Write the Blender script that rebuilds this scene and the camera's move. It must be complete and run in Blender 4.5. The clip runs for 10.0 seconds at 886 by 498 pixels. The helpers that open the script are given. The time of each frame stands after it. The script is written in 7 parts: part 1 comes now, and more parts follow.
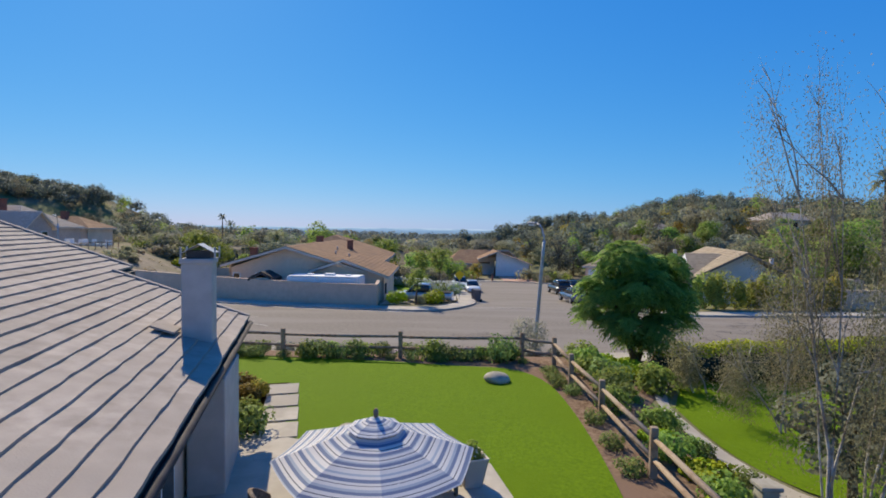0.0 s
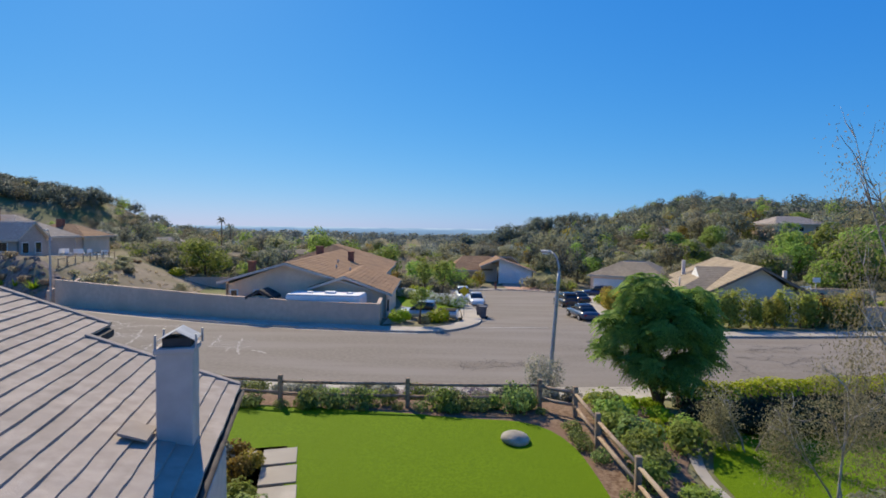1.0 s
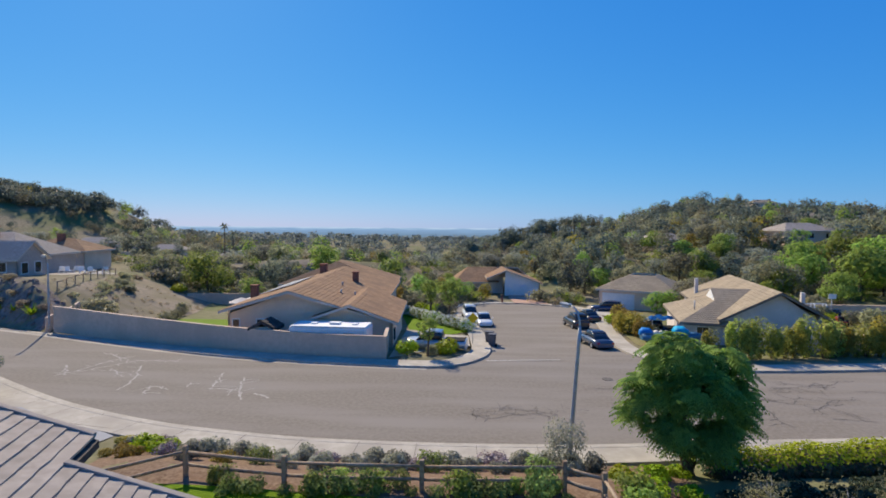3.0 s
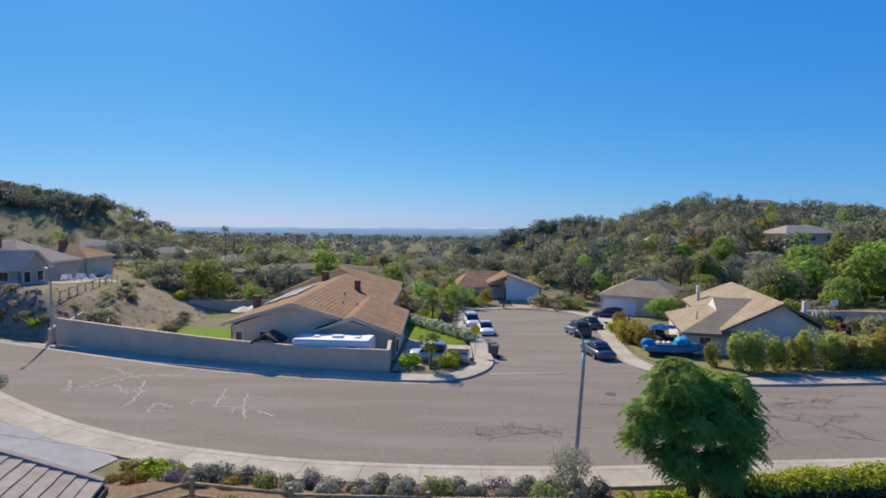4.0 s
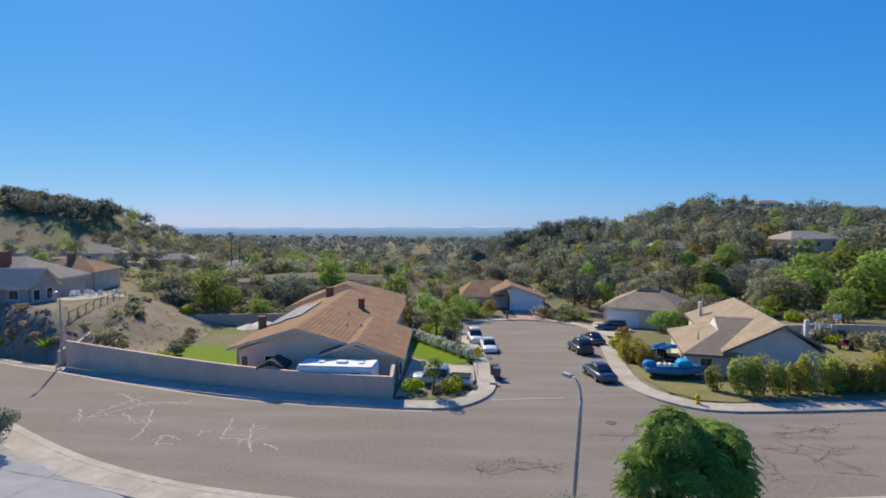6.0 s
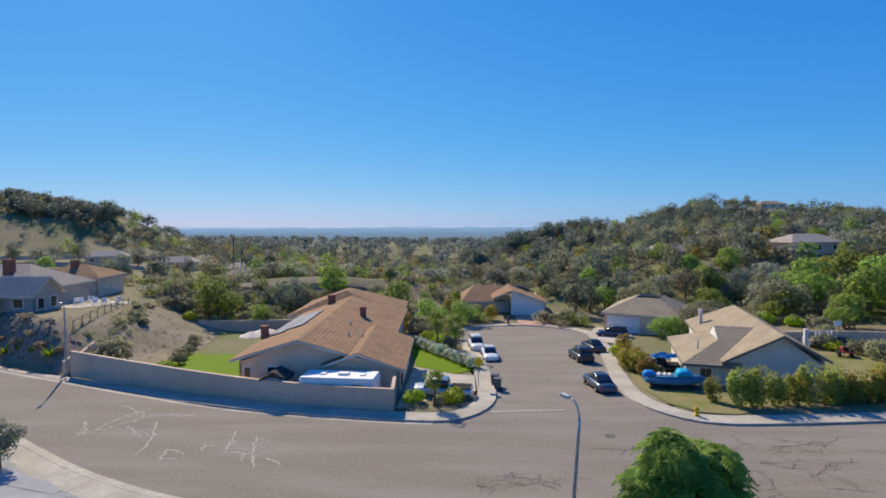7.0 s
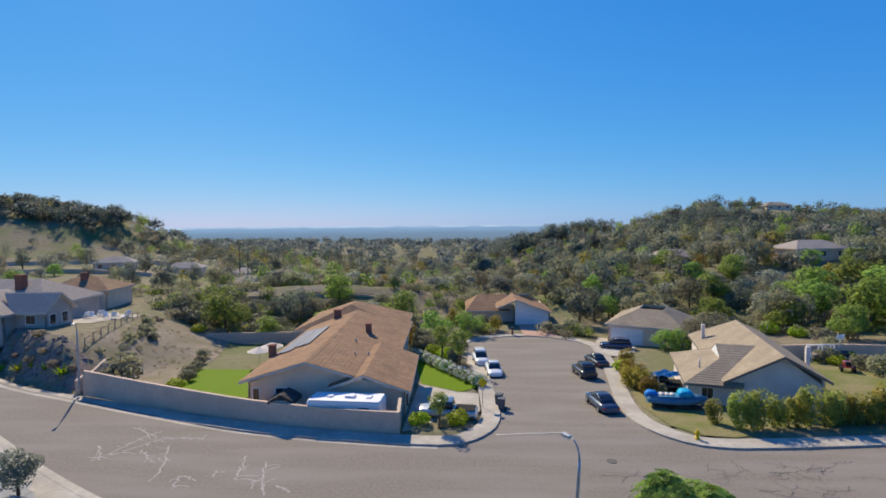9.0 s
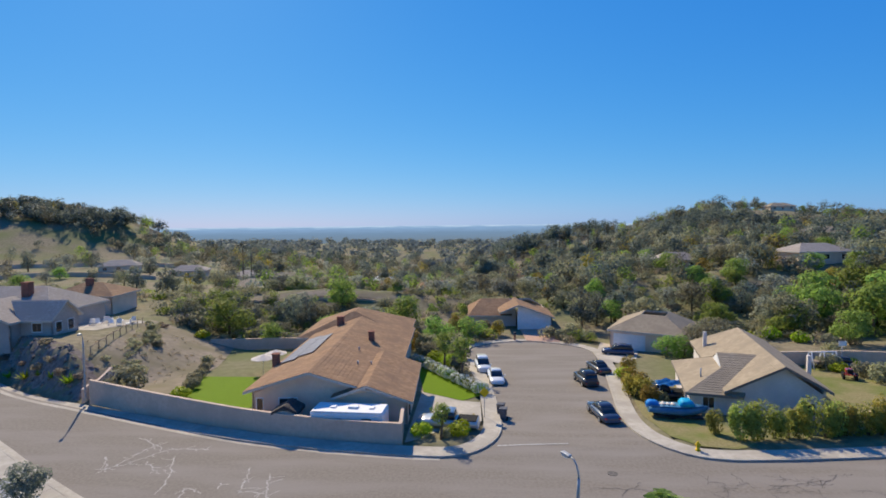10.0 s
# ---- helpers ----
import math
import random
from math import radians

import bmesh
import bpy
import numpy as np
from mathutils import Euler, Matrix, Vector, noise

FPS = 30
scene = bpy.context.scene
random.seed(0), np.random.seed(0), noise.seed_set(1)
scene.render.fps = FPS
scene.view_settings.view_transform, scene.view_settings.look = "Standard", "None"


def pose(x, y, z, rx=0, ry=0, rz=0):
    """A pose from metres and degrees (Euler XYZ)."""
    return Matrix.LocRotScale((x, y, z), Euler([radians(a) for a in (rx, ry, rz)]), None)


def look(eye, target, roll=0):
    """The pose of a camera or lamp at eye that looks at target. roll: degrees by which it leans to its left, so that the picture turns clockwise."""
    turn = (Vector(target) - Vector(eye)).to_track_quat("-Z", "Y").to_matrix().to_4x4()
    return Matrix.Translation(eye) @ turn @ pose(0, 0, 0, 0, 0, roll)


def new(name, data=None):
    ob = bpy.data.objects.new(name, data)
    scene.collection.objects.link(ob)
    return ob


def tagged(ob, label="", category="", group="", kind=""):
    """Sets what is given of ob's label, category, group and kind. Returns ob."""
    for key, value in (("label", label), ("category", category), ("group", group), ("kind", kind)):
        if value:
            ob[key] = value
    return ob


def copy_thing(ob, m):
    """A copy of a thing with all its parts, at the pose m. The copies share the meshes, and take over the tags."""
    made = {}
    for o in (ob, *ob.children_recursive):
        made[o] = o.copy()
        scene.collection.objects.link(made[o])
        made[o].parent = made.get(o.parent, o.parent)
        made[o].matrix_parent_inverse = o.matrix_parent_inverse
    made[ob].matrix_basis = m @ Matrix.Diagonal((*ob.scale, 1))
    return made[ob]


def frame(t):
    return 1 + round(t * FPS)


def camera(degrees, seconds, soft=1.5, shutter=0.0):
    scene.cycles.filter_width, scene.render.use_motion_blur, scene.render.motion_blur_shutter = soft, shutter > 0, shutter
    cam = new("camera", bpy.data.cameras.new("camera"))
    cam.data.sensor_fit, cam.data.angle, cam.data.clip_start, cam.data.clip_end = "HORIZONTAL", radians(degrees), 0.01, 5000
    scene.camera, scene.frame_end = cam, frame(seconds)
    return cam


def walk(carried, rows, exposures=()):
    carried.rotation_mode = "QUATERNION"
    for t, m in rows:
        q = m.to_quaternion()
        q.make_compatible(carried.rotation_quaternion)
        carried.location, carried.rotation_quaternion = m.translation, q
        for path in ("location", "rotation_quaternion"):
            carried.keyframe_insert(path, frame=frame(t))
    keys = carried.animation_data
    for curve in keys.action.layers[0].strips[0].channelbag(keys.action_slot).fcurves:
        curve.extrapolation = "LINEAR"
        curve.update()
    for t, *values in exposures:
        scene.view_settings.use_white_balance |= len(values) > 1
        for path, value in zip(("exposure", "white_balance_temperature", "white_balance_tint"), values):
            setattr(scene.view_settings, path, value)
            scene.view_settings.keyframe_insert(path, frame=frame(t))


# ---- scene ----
cam = camera(81.9, 10.0, soft=1.75)
PATH = [
    (0, (0.423, 1.442, 6.029), (0.389, 3.441, 5.948), 0.90),
    (0.5, (0.253, 2.185, 6.666), (0.219, 4.183, 6.583), 0.89),
    (1, (0.031, 2.921, 7.294), (-0.003, 4.919, 7.211), 0.77),
    (1.5, (-0.11, 3.437, 7.86), (-0.149, 5.435, 7.778), 0.66),
    (2, (-0.243, 3.918, 8.363), (-0.284, 5.916, 8.28), 0.54),
    (2.5, (-0.315, 4.241, 8.891), (-0.36, 6.238, 8.807), 0.53),
    (4, (-0.571, 4.307, 10.43), (-0.618, 6.305, 10.341), 0.28),
    (4.5, (-0.488, 4.286, 10.941), (-0.54, 6.284, 10.851), 0.17),
    (5, (-0.428, 4.219, 11.466), (-0.485, 6.216, 11.375), 0.15),
    (5.5, (-0.387, 4.08, 11.991), (-0.449, 6.077, 11.899), 0.04),
    (7, (-0.241, 3.687, 13.507), (-0.314, 5.683, 13.412), -0.21),
    (7.5, (-0.218, 3.537, 13.973), (-0.296, 5.534, 13.878), -0.22),
    (8, (-0.225, 3.38, 14.438), (-0.308, 5.376, 14.342), -0.34),
    (8.5, (-0.231, 3.213, 14.964), (-0.318, 5.209, 14.867), -0.45),
    (9, (-0.167, 3.083, 15.508), (-0.258, 5.078, 15.41), -0.47),
    (9.5, (-0.048, 2.991, 15.977), (-0.146, 4.986, 15.879), -0.58),
    (10, (-0.043, 2.825, 16.474), (-0.146, 4.82, 16.375), -0.60),
]
walk(cam, [(t, look(eye, target, roll)) for t, eye, target, roll in PATH])

# ---- world and sun ----
SUN_AZ = radians(29.0)      # to the left of straight ahead (+y)
SUN_EL = radians(38.0)
to_sun = Vector((-math.sin(SUN_AZ) * math.cos(SUN_EL), math.cos(SUN_AZ) * math.cos(SUN_EL), math.sin(SUN_EL)))
world = bpy.data.worlds.new("world")
scene.world = world
world.use_nodes = True
wn = world.node_tree
sky = wn.nodes.new("ShaderNodeTexSky")
sky.sky_type, sky.sun_disc = "NISHITA", False
sky.sun_elevation, sky.sun_rotation = SUN_EL, -SUN_AZ
sky.altitude, sky.air_density, sky.dust_density, sky.ozone_density = 0.0, 1.0, 0.15, 2.5
wn.nodes["Background"].inputs["Strength"].default_value = 0.066
# the hazy coastal sky: each channel bent by a power of its own
even = wn.nodes.new("ShaderNodeVectorMath")
even.operation, even.inputs[1].default_value = "MULTIPLY", (0.066, 0.066, 0.066)
split, merge = wn.nodes.new("ShaderNodeSeparateColor"), wn.nodes.new("ShaderNodeCombineColor")
wn.links.new(sky.outputs[0], even.inputs[0])
wn.links.new(even.outputs[0], split.inputs[0])
for ch, (gain, power) in enumerate(((0.475, 1.3), (0.56, 0.66), (0.765, 0.29))):
    bend, lift = wn.nodes.new("ShaderNodeMath"), wn.nodes.new("ShaderNodeMath")
    bend.operation, lift.operation = "POWER", "MULTIPLY"
    bend.inputs[1].default_value, lift.inputs[1].default_value = power, gain / 0.066
    wn.links.new(split.outputs[ch], bend.inputs[0])
    wn.links.new(bend.outputs[0], lift.inputs[0])
    wn.links.new(lift.outputs[0], merge.inputs[ch])
wn.links.new(merge.outputs[0], wn.nodes["Background"].inputs["Color"])
sun_data = bpy.data.lights.new("sun", "SUN")
sun_data.energy, sun_data.angle, sun_data.color = 4.6, radians(0.5), (1.0, 0.87, 0.645)
sun_ob = new("sun", sun_data)
sun_ob.matrix_world = look((0, 0, 60), Vector((0, 0, 60)) - to_sun)
scene.view_settings.exposure = 0.38

# ---- materials ----
def mat(name, a, b, scale=3.0, rough=0.85, bump=0.3, bump_scale=40.0, metal=0.0, detail=6.0, c=None, big=0.25, spread=(0.35, 0.65),
        random_value=0.0, translucent=0.0, spec=0.08, coat=0.0, stretch=None):
    """Two tones mixed by fine noise, a third by broad stains, with relief; random_value varies the brightness by object."""
    m = bpy.data.materials.new(name)
    m.use_nodes = True
    nt = m.node_tree
    n, l = nt.nodes, nt.links
    bsdf = n["Principled BSDF"]
    bsdf.inputs["Roughness"].default_value = rough
    bsdf.inputs["Metallic"].default_value = metal
    bsdf.inputs["Specular IOR Level"].default_value = spec
    bsdf.inputs["Coat Weight"].default_value = coat
    geo = n.new("ShaderNodeNewGeometry")
    fine = n.new("ShaderNodeTexNoise")
    fine.inputs["Scale"].default_value, fine.inputs["Detail"].default_value = scale, detail
    l.new(geo.outputs["Position"], fine.inputs["Vector"])
    ramp = n.new("ShaderNodeValToRGB")
    ramp.color_ramp.elements[0].position, ramp.color_ramp.elements[1].position = spread
    ramp.color_ramp.elements[0].color, ramp.color_ramp.elements[1].color = (*a, 1), (*b, 1)
    l.new(fine.outputs["Fac"], ramp.inputs[0])
    colour = ramp.outputs[0]
    if c is not None:
        broad = n.new("ShaderNodeTexNoise")
        broad.inputs["Scale"].default_value, broad.inputs["Detail"].default_value = big, 5.0
        if stretch:
            sc = n.new("ShaderNodeVectorMath")
            sc.operation = "MULTIPLY"
            sc.inputs[1].default_value = stretch
            l.new(geo.outputs["Position"], sc.inputs[0])
            l.new(sc.outputs[0], broad.inputs["Vector"])
        else:
            l.new(geo.outputs["Position"], broad.inputs["Vector"])
        r2 = n.new("ShaderNodeValToRGB")
        r2.color_ramp.elements[0].position, r2.color_ramp.elements[1].position = 0.42, 0.66
        l.new(broad.outputs["Fac"], r2.inputs[0])
        mix = n.new("ShaderNodeMix")
        mix.data_type = "RGBA"
        l.new(r2.outputs[0], mix.inputs["Factor"])
        l.new(colour, mix.inputs[6])
        mix.inputs[7].default_value = (*c, 1)
        colour = mix.outputs[2]
    if random_value:
        info = n.new("ShaderNodeObjectInfo")
        hsv = n.new("ShaderNodeHueSaturation")
        rng = n.new("ShaderNodeMapRange")
        rng.inputs[3].default_value, rng.inputs[4].default_value = 1 - random_value, 1 + random_value
        l.new(info.outputs["Random"], rng.inputs[0])
        l.new(rng.outputs[0], hsv.inputs["Value"])
        l.new(colour, hsv.inputs["Color"])
        colour = hsv.outputs[0]
    l.new(colour, bsdf.inputs["Base Color"])
    if bump:
        bn = n.new("ShaderNodeTexNoise")
        bn.inputs["Scale"].default_value, bn.inputs["Detail"].default_value = bump_scale, 4.0
        l.new(geo.outputs["Position"], bn.inputs["Vector"])
        bp = n.new("ShaderNodeBump")
        bp.inputs["Strength"].default_value, bp.inputs["Distance"].default_value = bump, 0.02
        l.new(bn.outputs["Fac"], bp.inputs["Height"])
        l.new(bp.outputs[0], bsdf.inputs["Normal"])
    if translucent:
        tr = n.new("ShaderNodeBsdfTranslucent")
        l.new(colour, tr.inputs["Color"])
        ms = n.new("ShaderNodeMixShader")
        ms.inputs[0].default_value = translucent
        l.new(bsdf.outputs[0], ms.inputs[1])
        l.new(tr.outputs[0], ms.inputs[2])
        l.new(ms.outputs[0], n["Material Output"].inputs["Surface"])
    return m


def leaf_mat(name, dark, light, island=0.28, translucent=0.52):
    """Foliage: each leaf clump its own tone between two greens, lit through."""
    m = bpy.data.materials.new(name)
    m.use_nodes = True
    nt = m.node_tree
    n, l = nt.nodes, nt.links
    bsdf = n["Principled BSDF"]
    bsdf.inputs["Roughness"].default_value, bsdf.inputs["Specular IOR Level"].default_value = 0.6, 0.12
    geo, info = n.new("ShaderNodeNewGeometry"), n.new("ShaderNodeObjectInfo")
    ramp = n.new("ShaderNodeValToRGB")
    ramp.color_ramp.elements[0].color, ramp.color_ramp.elements[1].color = (*dark, 1), (*light, 1)
    tone, blend = n.new("ShaderNodeAttribute"), n.new("ShaderNodeMix")
    tone.attribute_name = "tone"
    blend.inputs[0].default_value = 0.6
    l.new(geo.outputs["Random Per Island"], blend.inputs[2])
    l.new(tone.outputs["Fac"], blend.inputs[3])
    l.new(blend.outputs[0], ramp.inputs[0])
    hsv, rng, hue = n.new("ShaderNodeHueSaturation"), n.new("ShaderNodeMapRange"), n.new("ShaderNodeMapRange")
    rng.inputs[3].default_value, rng.inputs[4].default_value = 1 - island, 1 + island
    hue.inputs[3].default_value, hue.inputs[4].default_value = 0.47, 0.52
    l.new(info.outputs["Random"], rng.inputs[0])
    l.new(info.outputs["Random"], hue.inputs[0])
    l.new(rng.outputs[0], hsv.inputs["Value"])
    l.new(hue.outputs[0], hsv.inputs["Hue"])
    l.new(ramp.outputs[0], hsv.inputs["Color"])
    l.new(hsv.outputs[0], bsdf.inputs["Base Color"])
    tr, ms = n.new("ShaderNodeBsdfTranslucent"), n.new("ShaderNodeMixShader")
    ms.inputs[0].default_value = translucent
    l.new(hsv.outputs[0], tr.inputs["Color"])
    l.new(bsdf.outputs[0], ms.inputs[1])
    l.new(tr.outputs[0], ms.inputs[2])
    l.new(ms.outputs[0], n["Material Output"].inputs["Surface"])
    return m


ASPHALT = mat("asphalt", (0.196, 0.168, 0.138), (0.240, 0.208, 0.173), 5.0, 0.9, 0.25, 60, c=(0.252, 0.222, 0.192), big=1.0, stretch=(0.10, 0.55, 1))
CONCRETE = mat("concrete", (0.41, 0.365, 0.30), (0.50, 0.45, 0.375), 2.5, 0.9, 0.2, 50, c=(0.36, 0.32, 0.265), big=0.4)
SEAL = mat("crack_sealant", (0.29, 0.26, 0.23), (0.44, 0.41, 0.37), 3.0, 0.8, 0.1)
CRACK = mat("dark_crack", (0.11, 0.10, 0.09), (0.17, 0.15, 0.135), 5.0, 0.9, 0.1)
LINE = mat("worn_paint", (0.32, 0.30, 0.27), (0.55, 0.53, 0.50), 8.0, 0.8, 0.1)
SOIL = mat("dry_ground", (0.165, 0.14, 0.09), (0.265, 0.22, 0.145), 1.2, 0.95, 0.5, 8.0, c=(0.14, 0.155, 0.06), big=0.05)
DIRT = mat("bare_dirt_bank", (0.225, 0.185, 0.135), (0.315, 0.255, 0.19), 1.6, 0.95, 0.6, 6.0, c=(0.20, 0.17, 0.10), big=0.2)
MULCH = mat("bark_mulch", (0.13, 0.08, 0.05), (0.26, 0.18, 0.12), 9.0, 0.95, 0.7, 25.0, c=(0.20, 0.13, 0.09), big=0.6)
GRASS = mat("mown_grass", (0.098, 0.17, 0.003), (0.142, 0.228, 0.004), 14.0, 0.85, 0.8, 90.0, c=(0.118, 0.193, 0.003), big=0.5)
GRASS_DRY = mat("patchy_grass", (0.20, 0.175, 0.075), (0.28, 0.235, 0.12), 5.0, 0.9, 0.7, 60.0, c=(0.15, 0.17, 0.045), big=0.35)
ROCKBED = mat("dark_lava_rock", (0.12, 0.09, 0.075), (0.32, 0.25, 0.21), 3.0, 0.95, 0.9, 7.0, c=(0.20, 0.165, 0.14), big=0.5)
STUCCO = mat("beige_stucco", (0.76, 0.575, 0.43), (0.82, 0.63, 0.48), 4.0, 0.92, 0.25, 70, c=(0.70, 0.53, 0.40), big=0.5)
STUCCO_GREY = mat("grey_stucco", (0.66, 0.59, 0.545), (0.73, 0.655, 0.605), 4.0, 0.92, 0.25, 70, c=(0.61, 0.55, 0.51), big=0.5)
STUCCO_DULL = mat("dull_grey_stucco", (0.47, 0.43, 0.405), (0.54, 0.495, 0.465), 4.0, 0.92, 0.3, 60, c=(0.42, 0.385, 0.36), big=0.9)
SMOOTH = mat("smooth_grey_concrete", (0.27, 0.27, 0.275), (0.335, 0.335, 0.34), 1.2, 0.85, 0.1, 50, c=(0.305, 0.305, 0.31), big=0.5)
WALLBLOCK = mat("painted_block_wall", (0.58, 0.435, 0.33), (0.66, 0.50, 0.38), 3.0, 0.92, 0.3, 40, c=(0.52, 0.40, 0.305), big=0.35)
TILE_RED = mat("terracotta_shingle", (0.26, 0.155, 0.088), (0.36, 0.225, 0.135), 2.2, 0.9, 0.4, 30, c=(0.24, 0.15, 0.095), big=0.5)
TILE_TAN = mat("tan_shingle", (0.31, 0.25, 0.175), (0.39, 0.315, 0.225), 2.2, 0.9, 0.4, 30, c=(0.29, 0.235, 0.17), big=0.5)
TILE_GREY = mat("weathered_concrete_tile", (0.315, 0.268, 0.228), (0.42, 0.36, 0.31), 3.5, 0.9, 0.35, 45, c=(0.345, 0.295, 0.252), big=0.7, random_value=0.06)
TRIM = mat("pale_trim", (0.60, 0.52, 0.44), (0.66, 0.58, 0.50), 3.0, 0.7, 0.05)
WHITE = mat("white_paint", (0.74, 0.73, 0.71), (0.80, 0.79, 0.77), 3.0, 0.55, 0.05)
BRICK = mat("red_brick", (0.20, 0.085, 0.06), (0.32, 0.14, 0.10), 6.0, 0.9, 0.4, 20)
FASCIA = mat("brown_fascia", (0.19, 0.155, 0.13), (0.24, 0.20, 0.17), 4.0, 0.7, 0.05)
DARKTRIM = mat("dark_fascia", (0.06, 0.05, 0.05), (0.09, 0.08, 0.075), 4.0, 0.7, 0.05)
TIMBER = mat("weathered_timber", (0.23, 0.155, 0.10), (0.38, 0.28, 0.20), 7.0, 0.85, 0.5, 30, c=(0.33, 0.265, 0.20), big=1.2)
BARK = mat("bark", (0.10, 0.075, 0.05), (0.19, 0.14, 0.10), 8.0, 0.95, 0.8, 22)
BARK_PALE = mat("pale_bark", (0.34, 0.30, 0.26), (0.62, 0.58, 0.53), 7.0, 0.9, 0.6, 18, c=(0.22, 0.18, 0.15), big=2.0)
GALV = mat("galvanised_steel", (0.36, 0.36, 0.36), (0.46, 0.46, 0.46), 5.0, 0.5, 0.05, metal=0.4)
STONE = mat("boulder_stone", (0.36, 0.33, 0.27), (0.52, 0.48, 0.40), 5.0, 0.9, 0.6, 14, c=(0.28, 0.25, 0.20), big=1.5)
GLASS = mat("window_glass", (0.02, 0.025, 0.03), (0.03, 0.035, 0.04), 1.0, 0.08, 0.0, spec=0.6)
RUBBER = mat("tyre_rubber", (0.02, 0.02, 0.02), (0.03, 0.03, 0.03), 5.0, 0.8, 0.0)
L_TREE = leaf_mat("bright_green_leaf", (0.12, 0.19, 0.045), (0.35, 0.46, 0.10))
L_OAK = leaf_mat("olive_leaf", (0.20, 0.198, 0.12), (0.385, 0.37, 0.21), 0.28, 0.45)
L_DARK = leaf_mat("dark_leaf", (0.14, 0.165, 0.125), (0.285, 0.31, 0.225), 0.28, 0.45)
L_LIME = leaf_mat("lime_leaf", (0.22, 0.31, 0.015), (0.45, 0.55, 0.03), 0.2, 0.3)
L_HEDGE = leaf_mat("yellow_green_leaf", (0.21, 0.245, 0.06), (0.52, 0.54, 0.13), 0.28, 0.6)
L_GOLD = leaf_mat("autumn_leaf", (0.20, 0.17, 0.035), (0.46, 0.36, 0.07))
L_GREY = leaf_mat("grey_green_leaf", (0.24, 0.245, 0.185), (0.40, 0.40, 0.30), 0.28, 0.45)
L_BROWN = leaf_mat("dry_brown_leaf", (0.23, 0.185, 0.12), (0.42, 0.345, 0.25))
L_SHRUB = leaf_mat("shrub_leaf", (0.175, 0.2625, 0.0562), (0.35, 0.45, 0.10))
# Near-black foliage with shade put into its colour: hedge sides, low shrubs.
L_SHADE = leaf_mat("painted_shade_leaf", (0.022, 0.034, 0.018), (0.06, 0.08, 0.04), 0.2, 0.15)
L_CLIMB = leaf_mat("climber_leaf", (0.13, 0.19, 0.055), (0.33, 0.42, 0.13), 0.25, 0.5)
L_GROVE = leaf_mat("deep_green_leaf", (0.10, 0.125, 0.10), (0.205, 0.24, 0.185), 0.2, 0.42)
# Distant foliage, paler and bluer: the haze is put into its colour.
L_FAR = leaf_mat("hazed_far_leaf", (0.155, 0.185, 0.175), (0.26, 0.295, 0.275), 0.2, 0.42)
FLOWER = leaf_mat("white_blossom", (0.55, 0.55, 0.48), (0.80, 0.80, 0.74), 0.1, 0.2)
MAUVE = leaf_mat("mauve_blossom", (0.25, 0.19, 0.20), (0.42, 0.34, 0.36), 0.1, 0.2)

# ---- mesh helpers ----
def part(name, bm, material, parent=None, label=""):
    """Links a bmesh as one mesh object under a thing or a part."""
    me = bpy.data.meshes.new(name)
    bm.to_mesh(me)
    bm.free()
    me.materials.append(material)
    ob = new(name, me)
    if parent is not None:
        ob.parent = parent
    if label:
        ob["label"] = label
    return ob


def from_arrays(name, verts, faces, material, parent=None, smooth=False):
    me = bpy.data.meshes.new(name)
    me.from_pydata([tuple(v) for v in verts], [], [tuple(f) for f in faces])
    if smooth:
        me.polygons.foreach_set("use_smooth", [True] * len(me.polygons))
    me.materials.append(material)
    ob = new(name, me)
    if parent is not None:
        ob.parent = parent
    return ob


def thing(name, label, category, group="", m=None, kind=""):
    ob = tagged(new(name), label, category, group, kind)
    ob.empty_display_size = 0.2
    if m is not None:
        ob.matrix_basis = m
    return ob


def box(bm, x0, x1, y0, y1, z0, z1, bevel=0.0):
    r = bmesh.ops.create_cube(bm, size=1.0, matrix=Matrix.Translation(((x0 + x1) / 2, (y0 + y1) / 2, (z0 + z1) / 2)) @ Matrix.Diagonal((x1 - x0, y1 - y0, z1 - z0, 1)))
    if bevel:
        es = list({e for v in r["verts"] for e in v.link_edges})
        bmesh.ops.bevel(bm, geom=es, offset=bevel, segments=2, affect="EDGES", profile=0.5)
    return bm


def nbox(*a, **k):
    return box(bmesh.new(), *a, **k)


def tube(bm, pts, radii, sides=8, cap=True):
    """A tapered tube along points."""
    rings = []
    for i, p in enumerate(pts):
        p = Vector(p)
        d = Vector(pts[min(i + 1, len(pts) - 1)]) - Vector(pts[max(i - 1, 0)])
        d.normalize()
        s = d.orthogonal().normalized() if abs(d.z) < 0.99 else Vector((1, 0, 0))
        if abs(d.z) < 0.99:
            s = d.cross(Vector((0, 0, 1))).normalized()
        q = d.cross(s)
        rings.append([bm.verts.new(p + radii[i] * (math.cos(2 * math.pi * k / sides) * s + math.sin(2 * math.pi * k / sides) * q)) for k in range(sides)])
    for a, b in zip(rings, rings[1:]):
        for k in range(sides):
            f = bm.faces.new((a[k], a[(k + 1) % sides], b[(k + 1) % sides], b[k]))
            f.smooth = True
    if cap:
        bm.faces.new(rings[0][::-1])
        bm.faces.new(rings[-1])
    return bm


